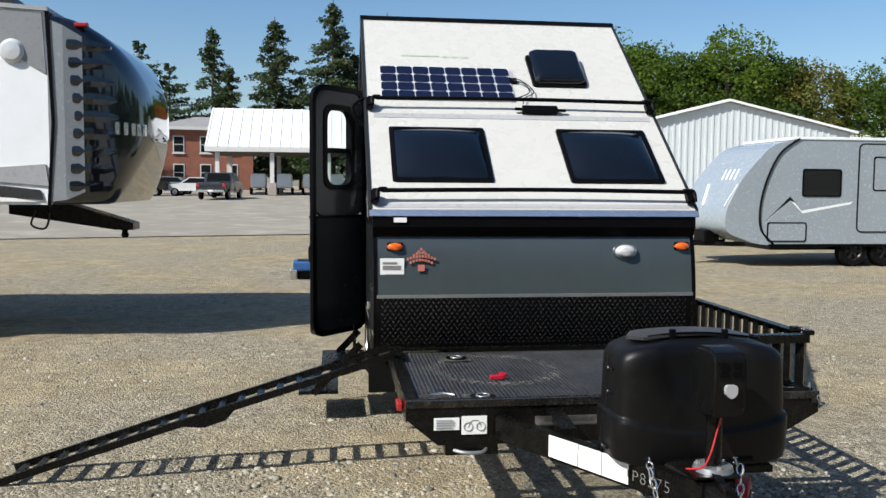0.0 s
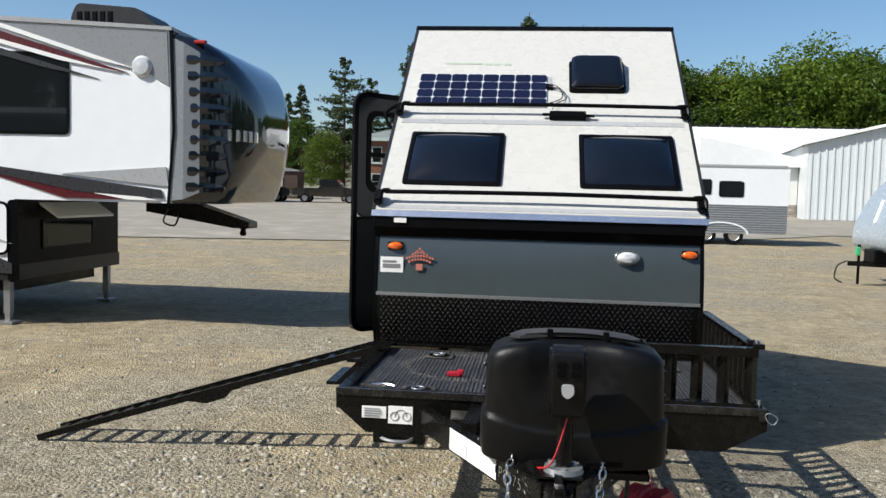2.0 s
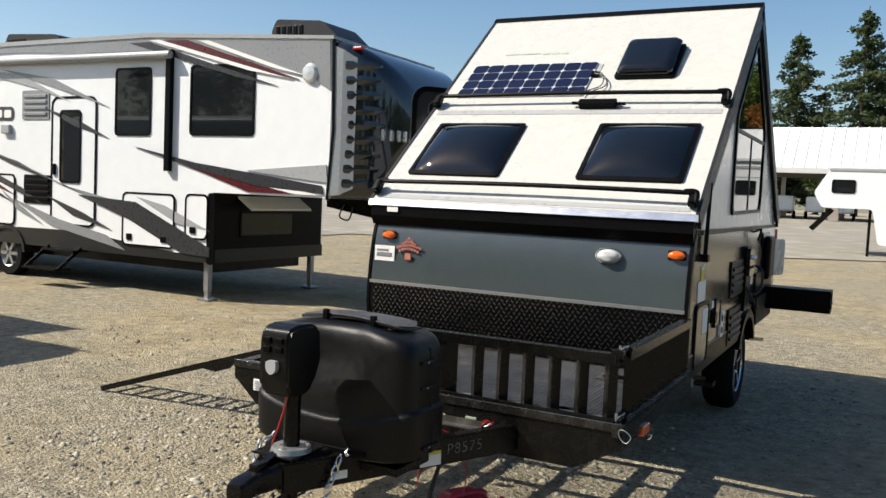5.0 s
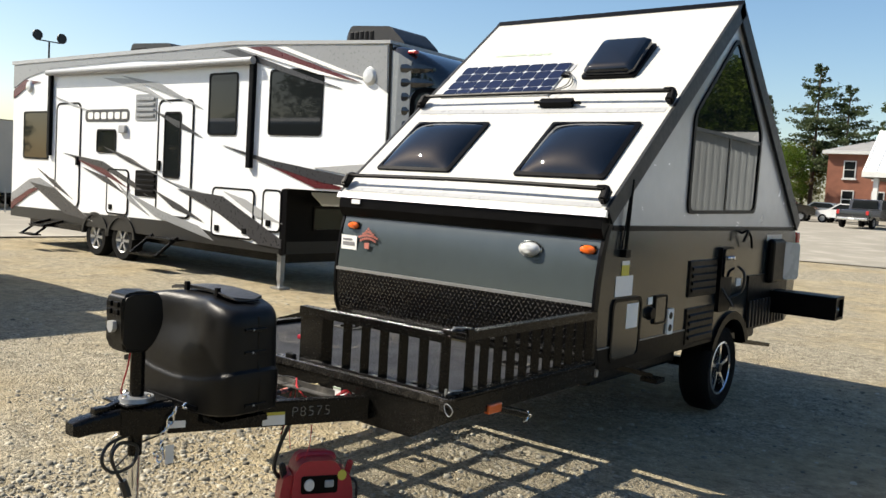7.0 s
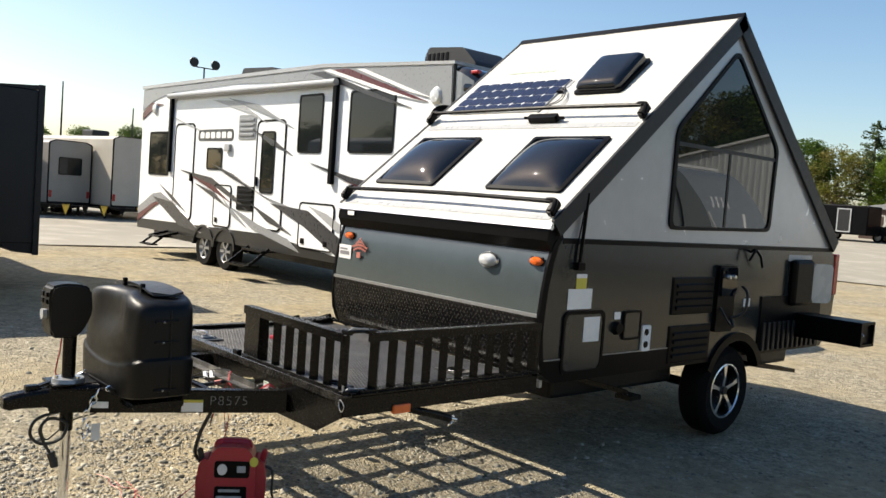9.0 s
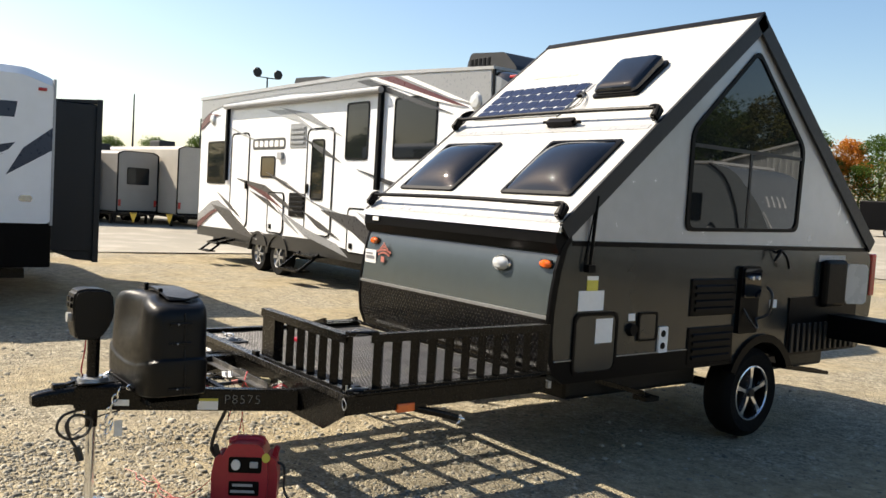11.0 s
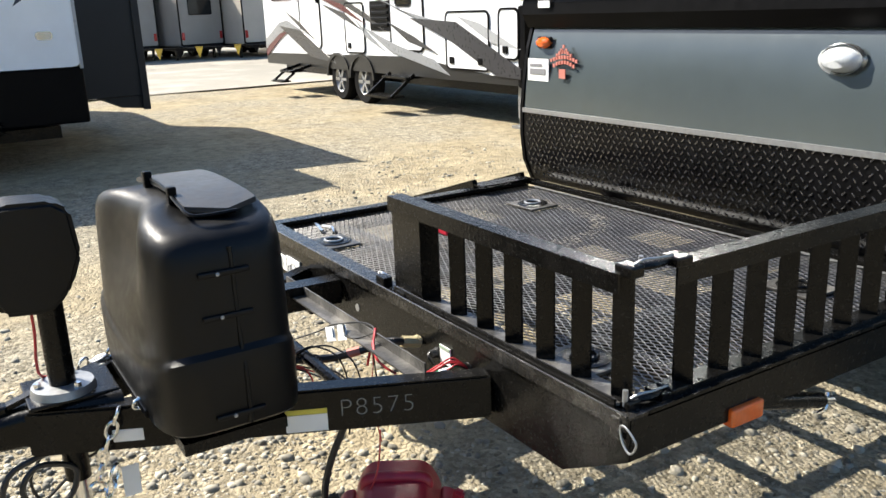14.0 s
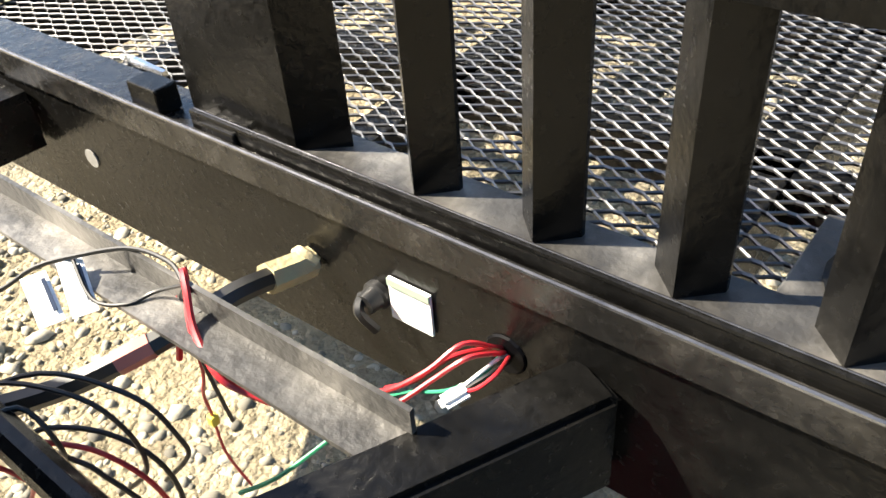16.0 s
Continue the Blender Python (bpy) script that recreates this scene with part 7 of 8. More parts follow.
def build_white_trailer():
    t = thing("travel_trailer", (-9.9, 2.98, 0), "white travel trailer with navy stripes and dark slide-out", "trailer")
    ox, oy = -9.9, 2.98
    y0, y1 = 1.80 - oy, 4.32 - oy
    rings = []
    for x, zt, i in ((-14.0, 3.02, 0.0), (-6.35, 3.02, 0.0), (-6.1, 2.98, 0.02), (-6.0, 2.88, 0.05)):
        rings.append([(x - ox, y, z) for y, z in round_poly([(y0 + i, 1.04), (y1 - i, 1.04), (y1 - i, zt - 0.12), (y1 - i - 0.35, zt), (y0 + i + 0.35, zt), (y0 + i, zt - 0.12)], 0.08)])
    part("body", add_loft(nb(), rings), FW_WHITE, t, "white fibreglass body", local=True)
    part("skirt", box(-13.98 - ox, -6.03 - ox, y0 + 0.04, y1 - 0.03, 0.48, 1.04, 0.02), BLACK_TRIM, t, "black lower front", local=True)
    part("corner_trim", box(-6.06 - ox, -5.99 - ox, y1 - 0.06, y1 - 0.03, 1.02, 2.86), FW_LIGHT, t, local=True)
    f = -6.0 - ox

    def D(pts, m, k=0, name="stripe"):
        decal(t, "x", f + 0.001 + 0.002 * k, [(y - oy, z) for y, z in pts], m, name, 0.002)
    D([(2.1, 2.1), (2.55, 1.86), (2.99, 1.84), (3.84, 2.04), (3.76, 1.94), (3.38, 1.76), (2.99, 1.39), (2.55, 1.55)], NAVY)
    D([(2.99, 1.39), (3.36, 1.72), (3.72, 1.90), (3.30, 1.62)], FW_LIGHT, 1)
    D([(3.93, 1.98), (4.28, 2.27), (4.28, 1.98), (3.74, 1.63)], NAVY)
    # emblem of heavy slanted blocks, its pale line below
    for k, (p, q) in enumerate(((2.30, 2.56), (2.60, 2.86), (2.90, 3.18), (3.22, 3.50), (3.53, 3.85))):
        D([(p, 2.335), (q - 0.03, 2.345), (q, 2.54), (p + 0.04, 2.53)], NAVY, 0, "emblem_bar")
        if k in (0, 2):
            D([(p + 0.10, 2.40), (p + 0.19, 2.40), (p + 0.20, 2.475), (p + 0.11, 2.475)], FW_WHITE, 1, "emblem_bar")
    for p in (2.55, 2.78, 3.0, 3.22):
        D([(p, 2.17), (p + 0.17, 2.175), (p + 0.19, 2.275), (p + 0.02, 2.27)], FW_LIGHT, 0, "emblem_bar")
    part("marker_lamp", box(f, f + 0.02, 4.08 - oy, 4.18 - oy, 2.70, 2.74, 0.006), RED_LENS, t, local=True)
    part("side_badge", prism(rrect(3.89 - oy, 4.05 - oy, 1.31, 1.39, 0.038), "x", f, f + 0.012), CHROME, t, local=True)
    # slide-out
    s = part("slide_out", box(-10.5 - ox, -7.0 - ox, y1 - 0.05, 5.08 - oy, 0.62, 2.68, 0.01), DARK_TRIM, t, "dark slide-out room", local=True)
    part("slide_flange", box(-7.0 - ox, -6.97 - ox, 5.04 - oy, 5.12 - oy, 0.46, 2.76, 0.004), DARK_TRIM, s, local=True)
    part("slide_roof", prism([(y1 - 0.05, 2.68), (5.10 - oy, 2.70), (5.10 - oy, 2.76), (y1 - 0.05, 2.69)], "x", -10.5 - ox, -7.02 - ox), DARK_TRIM, s, local=True)
    part("slide_apron", prism([(4.62 - oy, 0.62), (5.08 - oy, 0.62), (5.08 - oy, 0.47), (4.8 - oy, 0.50)], "x", -10.4 - ox, -7.02 - ox), DARK_TRIM, s, local=True)
    # tongue
    for sy in (-1, 1):
        part("tongue_beam", beam((-6.1 - ox, sy * 0.55 - 0.05, 0.5), (-4.45 - ox, -0.08, 0.46), 0.06, 0.12), BLACK_STEEL, t, local=True)
    j = part("tongue_jack", tube([(-4.5 - ox, -0.05, 0.3), (-4.5 - ox, -0.05, 0.95)], 0.035, 12), BLACK_STEEL, t, "black tongue jack", local=True, smooth=True)
    part("jack_head", box(-4.58 - ox, -4.42 - ox, -0.14, 0.04, 0.92, 1.20, 0.03), BLACK_TRIM, j, local=True)
    part("jack_leg", tube([(-4.5 - ox, -0.05, 0.0), (-4.5 - ox, -0.05, 0.35)], 0.027, 12), GALV, j, local=True)
    part("jack_foot", lathe([(0.0, 0.02), (0.09, 0.015), (0.095, 0.0), (0.0, 0.0)], (-4.5 - ox, -0.05, 0.0), "z", 18), GALV, j, local=True)
    part("bottle_cover", box(-5.1 - ox, -4.8 - ox, -0.18, 0.24, 0.70, 0.86, 0.05), FW_WHITE, t, "white cover on the tongue", local=True)
    for x in (-10.6, -11.4):
        for y, sd in ((y1 - 0.12, 1), (y0 + 0.12, -1)):
            plain_wheel(t, x - ox, y, 0.35, 0.35, "y", sd)
    part("chassis", box(-13.8 - ox, -6.2 - ox, y0 + 0.3, y1 - 0.3, 0.33, 0.45), BLACK_STEEL, t, local=True)
    bm = prism(round_poly([(-7.2 - ox, 3.0), (-6.7 - ox, 3.0), (-6.75 - ox, 3.18), (-7.1 - ox, 3.2)], 0.04), "y", 0.35, 0.75)
    part("roof_vent", bm, BLACK_TRIM, t, local=True)


build_white_trailer()


def build_silver_trailer():
    t = thing("silver_travel_trailer", (11.4, 18.28, 0), "silver grey travel trailer with rounded nose and dark windows", "trailer")
    ox, oy = 11.4, 18.28
    y0, y1 = 17.1 - oy, 19.4 - oy
    prof = round_poly([(8.75, 0.48), (16.0, 0.48), (16.2, 0.7), (16.2, 2.6), (16.0, 2.76), (9.6, 2.76), (9.0, 2.62), (8.35, 1.9), (8.0, 1.2), (8.0, 0.75)], 0.25)
    part("body", prism([(x - ox, z) for x, z in prof], "y", y0, y1), SILVER_SIDE, t, "silver fibreglass body", local=True, smooth=True)
    part("roof_edge", box(9.5 - ox, 16.05 - ox, y0 - 0.02, y1 + 0.02, 2.74, 2.80, 0.01), FW_WHITE, t, local=True)
    edge = [(9.62, 2.76), (9.2, 2.45), (8.92, 1.9), (8.78, 1.3), (8.82, 0.8), (9.1, 0.5)]
    part("nose_trim", tube([(x - ox, y0 - 0.012, z) for x, z in edge], 0.022, 6), BLACK_TRIM, t, local=True)
    framed_window(t, "y", y0, -1, 9.72 - ox, 10.62 - ox, 1.52, 2.12)
    framed_window(t, "y", y0, -1, 11.35 - ox, 11.9 - ox, 1.65, 2.40)
    framed_window(t, "y", y0, -1, 13.2 - ox, 14.6 - ox, 1.5, 2.2)
    outline(t, "y", y0, -1, 11.0 - ox, 12.0 - ox, 0.75, 2.68, SILVER_SIDE, "entry_door", 0.12)
    outline(t, "y", y0, -1, 8.95 - ox, 9.85 - ox, 0.55, 0.97, SILVER_SIDE, "storage_door", 0.05)
    part("lower_trim", box(9.0 - ox, 16.1 - ox, y0 - 0.01, y0 + 0.05, 0.44, 0.5), BLACK_TRIM, t, local=True)
    for pts, m in (([(8.95, 1.0), (9.45, 1.45), (9.75, 1.16), (10.85, 1.36), (10.9, 1.42), (9.72, 1.22), (9.45, 1.52)], FW_WHITE), ([(8.92, 1.0), (9.45, 1.52), (9.6, 1.38), (9.45, 1.44)], FW_DARK), ([(11.1, 0.9), (13.0, 1.3), (12.0, 0.95)], FW_GREY)):
        decal(t, "y", y0 - 0.004, [(x - ox, z) for x, z in pts], m)
    # pale marks on the nose
    for k, (a, b) in enumerate(((0.35, 2.0), (0.55, 2.1), (0.75, 2.05), (0.95, 2.1))):
        part("emblem_bar", beam((8.38 - ox - 0.02, y0 + a, 1.88), (8.56 - ox - 0.02, y0 + a + 0.14, 2.10), 0.05, 0.02), FW_WHITE, t, local=True)
    for y in (0.15, 1.2):
        part("nose_swoosh", beam((8.03 - ox, y0 + y, 1.3), (8.28 - ox, y0 + y + (0.25 if y > 1 else -0.1), 1.78), 0.05, 0.02), FW_WHITE, t, local=True)
    for x in (11.0, 11.75):
        plain_wheel(t, x - ox, y0 + 0.15, 0.34, 0.34, "y", -1, ALLOY_DARK)
    for sy in (-1, 1):
        part("tongue_beam", beam((8.8 - ox, sy * 0.5, 0.45), (7.55 - ox, 0, 0.45), 0.06, 0.1), BLACK_STEEL, t, local=True)
    part("tongue_jack", tube([(7.75 - ox, 0, 0.02), (7.75 - ox, 0, 0.85)], 0.03, 10), BLACK_STEEL, t, local=True)
    part("tongue_grip", box(7.65 - ox, 7.75 - ox, -0.12, -0.04, 0.62, 0.80, 0.02), mat("green_plastic", (0.05, 0.35, 0.15), 0.5), t, "small green cap", local=True)
    part("bottle_mount", box(7.95 - ox, 8.3 - ox, -0.3, 0.3, 0.45, 0.75, 0.03), BLACK_TRIM, t, local=True)
    part("lead", tube([(7.5 - ox, -0.05, 0.5), (7.3 - ox, -0.1, 0.4), (7.25 - ox, -0.1, 0.15), (7.4 - ox, -0.1, 0.05)], 0.015, 6), BLACK_WIRE, t, local=True)
    part("chassis", box(9.2 - ox, 15.9 - ox, y0 + 0.3, y1 - 0.3, 0.35, 0.48), BLACK_STEEL, t, local=True)


build_silver_trailer()


def build_horse_trailer():
    g = rise(35)
    t = thing("horse_trailer", (5.1, 32.4, rise(32.4)), "white gooseneck horse trailer with silver ribbed lower side", "trailer")
    t.scale = (0.894, 0.894, 0.894)
    ox, oy = 6.0, 36.2
    y0, y1 = 35.0 - oy, 37.4 - oy
    H = 3.42 - g
    prof = round_poly([(1.3, 1.75), (3.0, 1.75), (3.25, 0.45), (11.45, 0.45), (11.5, H - 0.1), (11.3, H), (1.6, H + 0.12), (1.0, 2.3)], 0.15)
    part("body", prism([(x - ox, z) for x, z in prof], "y", y0, y1), FW_WHITE, t, "white body", local=True, smooth=True)
    part("roof_rail", box(1.5 - ox, 11.4 - ox, y0 - 0.03, y0 + 0.03, H - 0.1, H, 0.01), FW_LIGHT, t, local=True)
    for k in range(12):
        z = 0.50 + k * 0.095
        part("rib", box(7.5 - ox, 11.45 - ox, y0 - 0.03, y0, z, z + 0.06, 0.008), GALV, t, local=True)
    outline(t, "y", y0, -1, 6.0 - ox, 7.35 - ox, 0.45, 3.0 - g, FW_WHITE, "entry_door", 0.05, 0.04, FW_LIGHT)
    for u0, u1, v0, v1 in ((6.28, 7.05, 2.30, 2.86), (7.46, 8.45, 2.20, 2.82), (8.75, 9.72, 2.12, 2.76), (3.62, 5.25, 2.28, 2.98), (1.6, 2.4, 2.5, 3.0)):
        framed_window(t, "y", y0 - 0.01, -1, u0 - ox, u1 - ox, v0 - g, v1 - g, r=0.08, border=0.05)
    for pts, m in (([(4.0, 1.75), (4.9, 1.95), (6.6, 1.85), (5.2, 1.78)], FW_DARK), ([(4.2, 1.65), (5.4, 1.74), (6.3, 1.66), (5.2, 1.66)], FW_GREY)):
        decal(t, "y", y0 - 0.005, [(x - ox, z - g) for x, z in pts], m)
    for x in (8.34, 9.42):
        plain_wheel(t, x - ox, y0 + 0.12, 0.38, 0.38, "y", -1, CHROME)
    arc = [(8.88 - ox + 1.1 * math.cos(radians(a)), 0.42 + 0.5 * math.sin(radians(a))) for a in range(0, 181, 12)]
    arc2 = [(8.88 - ox + 1.02 * math.cos(radians(a)), 0.42 + 0.44 * math.sin(radians(a))) for a in range(180, -1, -12)]
    part("fender", prism(arc + arc2, "y", y0 - 0.06, y0 + 0.2), FW_WHITE, t, local=True)
    part("landing_leg", box(2.88 - ox, 2.98 - ox, y0 + 0.3, y0 + 0.4, 0.0, 1.75), BLACK_STEEL, t, local=True)
    part("neck", beam((1.6 - ox, 0, 1.7), (0.9 - ox, 0, 0.9), 0.2, 0.2), BLACK_STEEL, t, local=True)
    part("roof_unit", box(3.6 - ox, 4.6 - ox, -0.5, 0.4, H + 0.02, H + 0.35, 0.06), FW_WHITE, t, local=True)
    for x in (5.4, 6.6):
        part("roof_vent", box(x - ox, x + 0.5 - ox, -0.3, 0.3, H, H + 0.1, 0.03), FW_LIGHT, t, local=True)


build_horse_trailer()


def build_storage_trailer(at, turn, size, m, label, window=True, group="parked trailers"):
    """A plain parked trailer seen from its end."""
    t = thing("parked_trailer", at, label, "trailer", group, turn)
    L, W, Ht = size
    prof = round_poly([(-W / 2, 0.5), (W / 2, 0.5), (W / 2, Ht - 0.1), (W / 2 - 0.25, Ht), (-W / 2 + 0.25, Ht), (-W / 2, Ht - 0.1)], 0.06)
    part("body", prism(prof, "x", -L, 0), m, t, local=True)
    part("end_trim", add_ring(nb(), prof, inset(prof, 0.05), "x", -0.004, 0.02), BLACK_TRIM, t, local=True)
    if window:
        framed_window(t, "x", 0.0, 1, -0.45, 0.45, Ht * 0.55, Ht * 0.78)
    part("bumper", box(-0.1, 0.12, -W / 2 + 0.1, W / 2 - 0.1, 0.38, 0.5, 0.02), BLACK_STEEL, t, local=True)
    for y, sd in ((-W / 2 + 0.12, -1), (W / 2 - 0.12, 1)):
        for x in (-L * 0.45, -L * 0.45 - 0.85):
            plain_wheel(t, x, y, 0.34, 0.34, "y", sd, ALLOY_DARK)
        part("tail_lamp", box(0.0, 0.03, y - 0.05, y + 0.05, 0.7, 0.95, 0.01), RED_LENS, t, local=True)
        part("jack_leg", box(-0.6, -0.52, y - 0.04, y + 0.04, 0.0, 0.5), BLACK_STEEL, t, local=True)
    part("chassis", box(-L + 0.2, -0.2, -0.5, 0.5, 0.32, 0.5), BLACK_STEEL, t, local=True)
    part("roof_unit", box(-L * 0.5, -L * 0.5 + 0.9, -0.35, 0.35, Ht, Ht + 0.3, 0.06), DARK_TRIM, t, local=True)


build_storage_trailer((-27.3, 9.2, 0), 0, (8, 2.4, 2.9), TAN_SIDE, "grey brown travel trailer in a parked row", False)
build_storage_trailer((-26.6, 11.7, 0), 14, (7, 1.7, 2.75), TAN_SIDE, "grey brown trailer with a small end window")
build_storage_trailer((-25.6, 13.9, 0), 8, (8, 2.3, 3.05), BEIGE_SIDE, "beige travel trailer in a parked row", False)
build_storage_trailer((-25.0, 17.0, 0), 4, (8, 2.4, 3.1), BEIGE_SIDE, "beige trailer with an end window in a row")
build_storage_trailer((-25.2, 20.6, 0), 4, (8, 2.4, 3.0), TAN_SIDE, "grey trailer with an end window in a row")


def build_pennants():
    p = thing("pennant_line", (-22.8, 12.2, 0), "line of yellow and black pennants between thin posts", "pennants")
    ox, oy = -22.8, 12.2
    a, b = Vector((0, -4.6, 0.62)), Vector((0, 6.5, 0.66))
    bm = nb()
    add_tube(bm, [a, (a + b) / 2 - Vector((0, 0, 0.08)), b], 0.008, 5)
    part("cord", bm, BLACK_WIRE, p, local=True)
    for y in (-4.6, 0.9, 6.5):
        part("post", tube([(0, y, 0), (0, y, 0.75)], 0.02, 6), GALV, p, local=True)
    for k in range(18):
        y = -4.3 + k * 0.6
        part("pennant", prism([(y, 0.60), (y + 0.24, 0.60), (y + 0.12, 0.26)], "x", -0.004, 0.004), PENNANT_Y if k % 2 == 0 else BLACK_TRIM, p, local=True)


build_pennants()


def build_pole(x, y, h, heads):
    p = thing("light_pole", (x, y, rise(y)), "tall thin steel light pole" + (" with twin floodlights" if heads else ""), "light pole", "light poles")
    part("mast", tube([(0, 0, 0), (0, 0, h)], (0.11, 0.05), 8), DARK_TRIM, p, local=True)
    if heads:
        part("cross_arm", beam((-0.1, -0.7, h), (-0.1, 0.7, h), 0.06, 0.06), DARK_TRIM, p, local=True)
        for s in (-1, 1):
            part("floodlight", lathe([(0.0, -0.25), (0.18, -0.2), (0.30, 0.05), (0.28, 0.1), (0.0, 0.1)], (0, s * 0.7, h + 0.25), "x", 14), DARK_TRIM, p, local=True)


build_pole(-44.0, 24.8, 8.6, True)
build_pole(-60.0, 21.5, 8.2, False)
build_pole(-62.0, 27.5, 7.0, False)


def build_car(at, turn, kind_, paint, label, group="parked cars"):
    c = thing("pickup_truck" if kind_ == "pickup" else "parked_car", (at[0], at[1], rise(at[1])), label, "pickup" if kind_ == "pickup" else "car", group, turn)
    if kind_ == "pickup":
        prof = [(-2.75, 0.55), (-2.75, 1.15), (-0.7, 1.18), (-0.62, 1.22), (-0.45, 1.85), (0.75, 1.88), (1.25, 1.28), (2.6, 1.12), (2.8, 0.95), (2.8, 0.5)]
        glass = [(-0.45, 1.25), (-0.35, 1.78), (0.70, 1.80), (1.08, 1.28)]
        wx, w = (-1.75, 1.8), 1.95
    else:
        prof = [(-2.2, 0.45), (-2.25, 0.95), (-1.7, 1.02), (-1.05, 1.42), (0.3, 1.45), (1.05, 0.98), (2.1, 0.82), (2.25, 0.6), (2.25, 0.4)]
        glass = [(-1.45, 1.02), (-0.95, 1.36), (0.25, 1.39), (0.85, 1.0)]
        wx, w = (-1.35, 1.4), 1.75
    bm = prism(round_poly(prof, 0.12), "y", -w / 2, w / 2)
    body = part("body", bm, paint, c, local=True, smooth=True)
    for s in (-1, 1):
        part("side_glass", prism(glass, "y", s * w / 2 - 0.002, s * (w / 2 + 0.008)), GLASS, c, local=True)
        for x in wx:
            plain_wheel(c, x, s * (w / 2 - 0.08), 0.37 if kind_ == "pickup" else 0.32, 0.37 if kind_ == "pickup" else 0.32, "y", s)
        part("tail_lamp", box(prof[0][0] - 0.01, prof[0][0] + 0.05, s * (w / 2 - 0.1) - 0.09, s * (w / 2 - 0.1) + 0.09, 0.85, 1.1, 0.02), RED_LENS, c, local=True)
        part("headlamp", box(prof[-1][0] - 0.06, prof[-1][0] + 0.01, s * (w / 2 - 0.25) - 0.15, s * (w / 2 - 0.25) + 0.15, 0.68, 0.84, 0.02), CLEAR_LENS, c, local=True)
    if kind_ == "pickup":
        part("rear_glass", prism([(-0.8, 1.28), (0.8, 1.28), (0.7, 1.78), (-0.7, 1.78)], "x", -0.64, -0.50), GLASS, c, local=True)
        part("rear_bumper", box(-2.86, -2.7, -0.9, 0.9, 0.5, 0.66, 0.03), CHROME, c, local=True)
        part("plate", box(-2.875, -2.86, -0.16, 0.16, 0.55, 0.66), PAPER, c, local=True)
    else:
        part("windscreen", prism([(-0.72, 1.02), (0.72, 1.02), (0.62, 1.38), (-0.62, 1.38)], "x", 0.55, 0.62), GLASS, c, local=True)


build_car((-8.2, 60.5), 84, "pickup", CAR_GREY, "dark grey pickup truck parked on the asphalt")
build_car((-15.5, 66.0), 5, "pickup", CAR_BLACK, "black pickup truck parked before the brick house")
build_car((-21.5, 66.5), 4, "pickup", CAR_BLACK, "black pickup truck in a row of cars")
build_car((-10.8, 66.5), 175, "car", CAR_WHITE, "white sedan in a row of cars")
build_car((-13.6, 70.5), 175, "car", CAR_SILVER, "silver sedan in a row of cars")
build_car((-27.0, 62.0), 60, "car", CAR_SILVER, "silver sedan parked on the lot")
build_car((-29.0, 55.0), 70, "car", CAR_WHITE, "white sedan parked on the lot")


# ---- buildings ----
def ribbed_wall(parent, axis, face, out, pts, material, step, name="wall"):
    """A sheet wall with upright ribs; pts is its outline."""
    w = part(name, prism(pts, axis, face, face - out * 0.15), material, parent, local=True)
    us = [p[0] for p in pts]
    vs = sorted(pts, key=lambda p: p[0])
    u = min(us) + step / 2
    bm = nb()
    while u < max(us):
        tops = []
        for i in range(len(pts)):
            (a, c), (b, d) = pts[i], pts[(i + 1) % len(pts)]
            if abs(b - a) > 1e-6 and min(a, b) <= u <= max(a, b):
                tops.append(c + (d - c) * (u - a) / (b - a))
        if len(tops) >= 2:
            lo, hi = min(tops), max(tops)
            add_prism(bm, [(u - step * 0.14, lo), (u + step * 0.14, lo), (u + step * 0.14, hi), (u - step * 0.14, hi)], axis, face, face + out * 0.05)
        u += step
    tagged(part("wall_ribs", bm, material, w, local=True), kind="stuff")
    return w


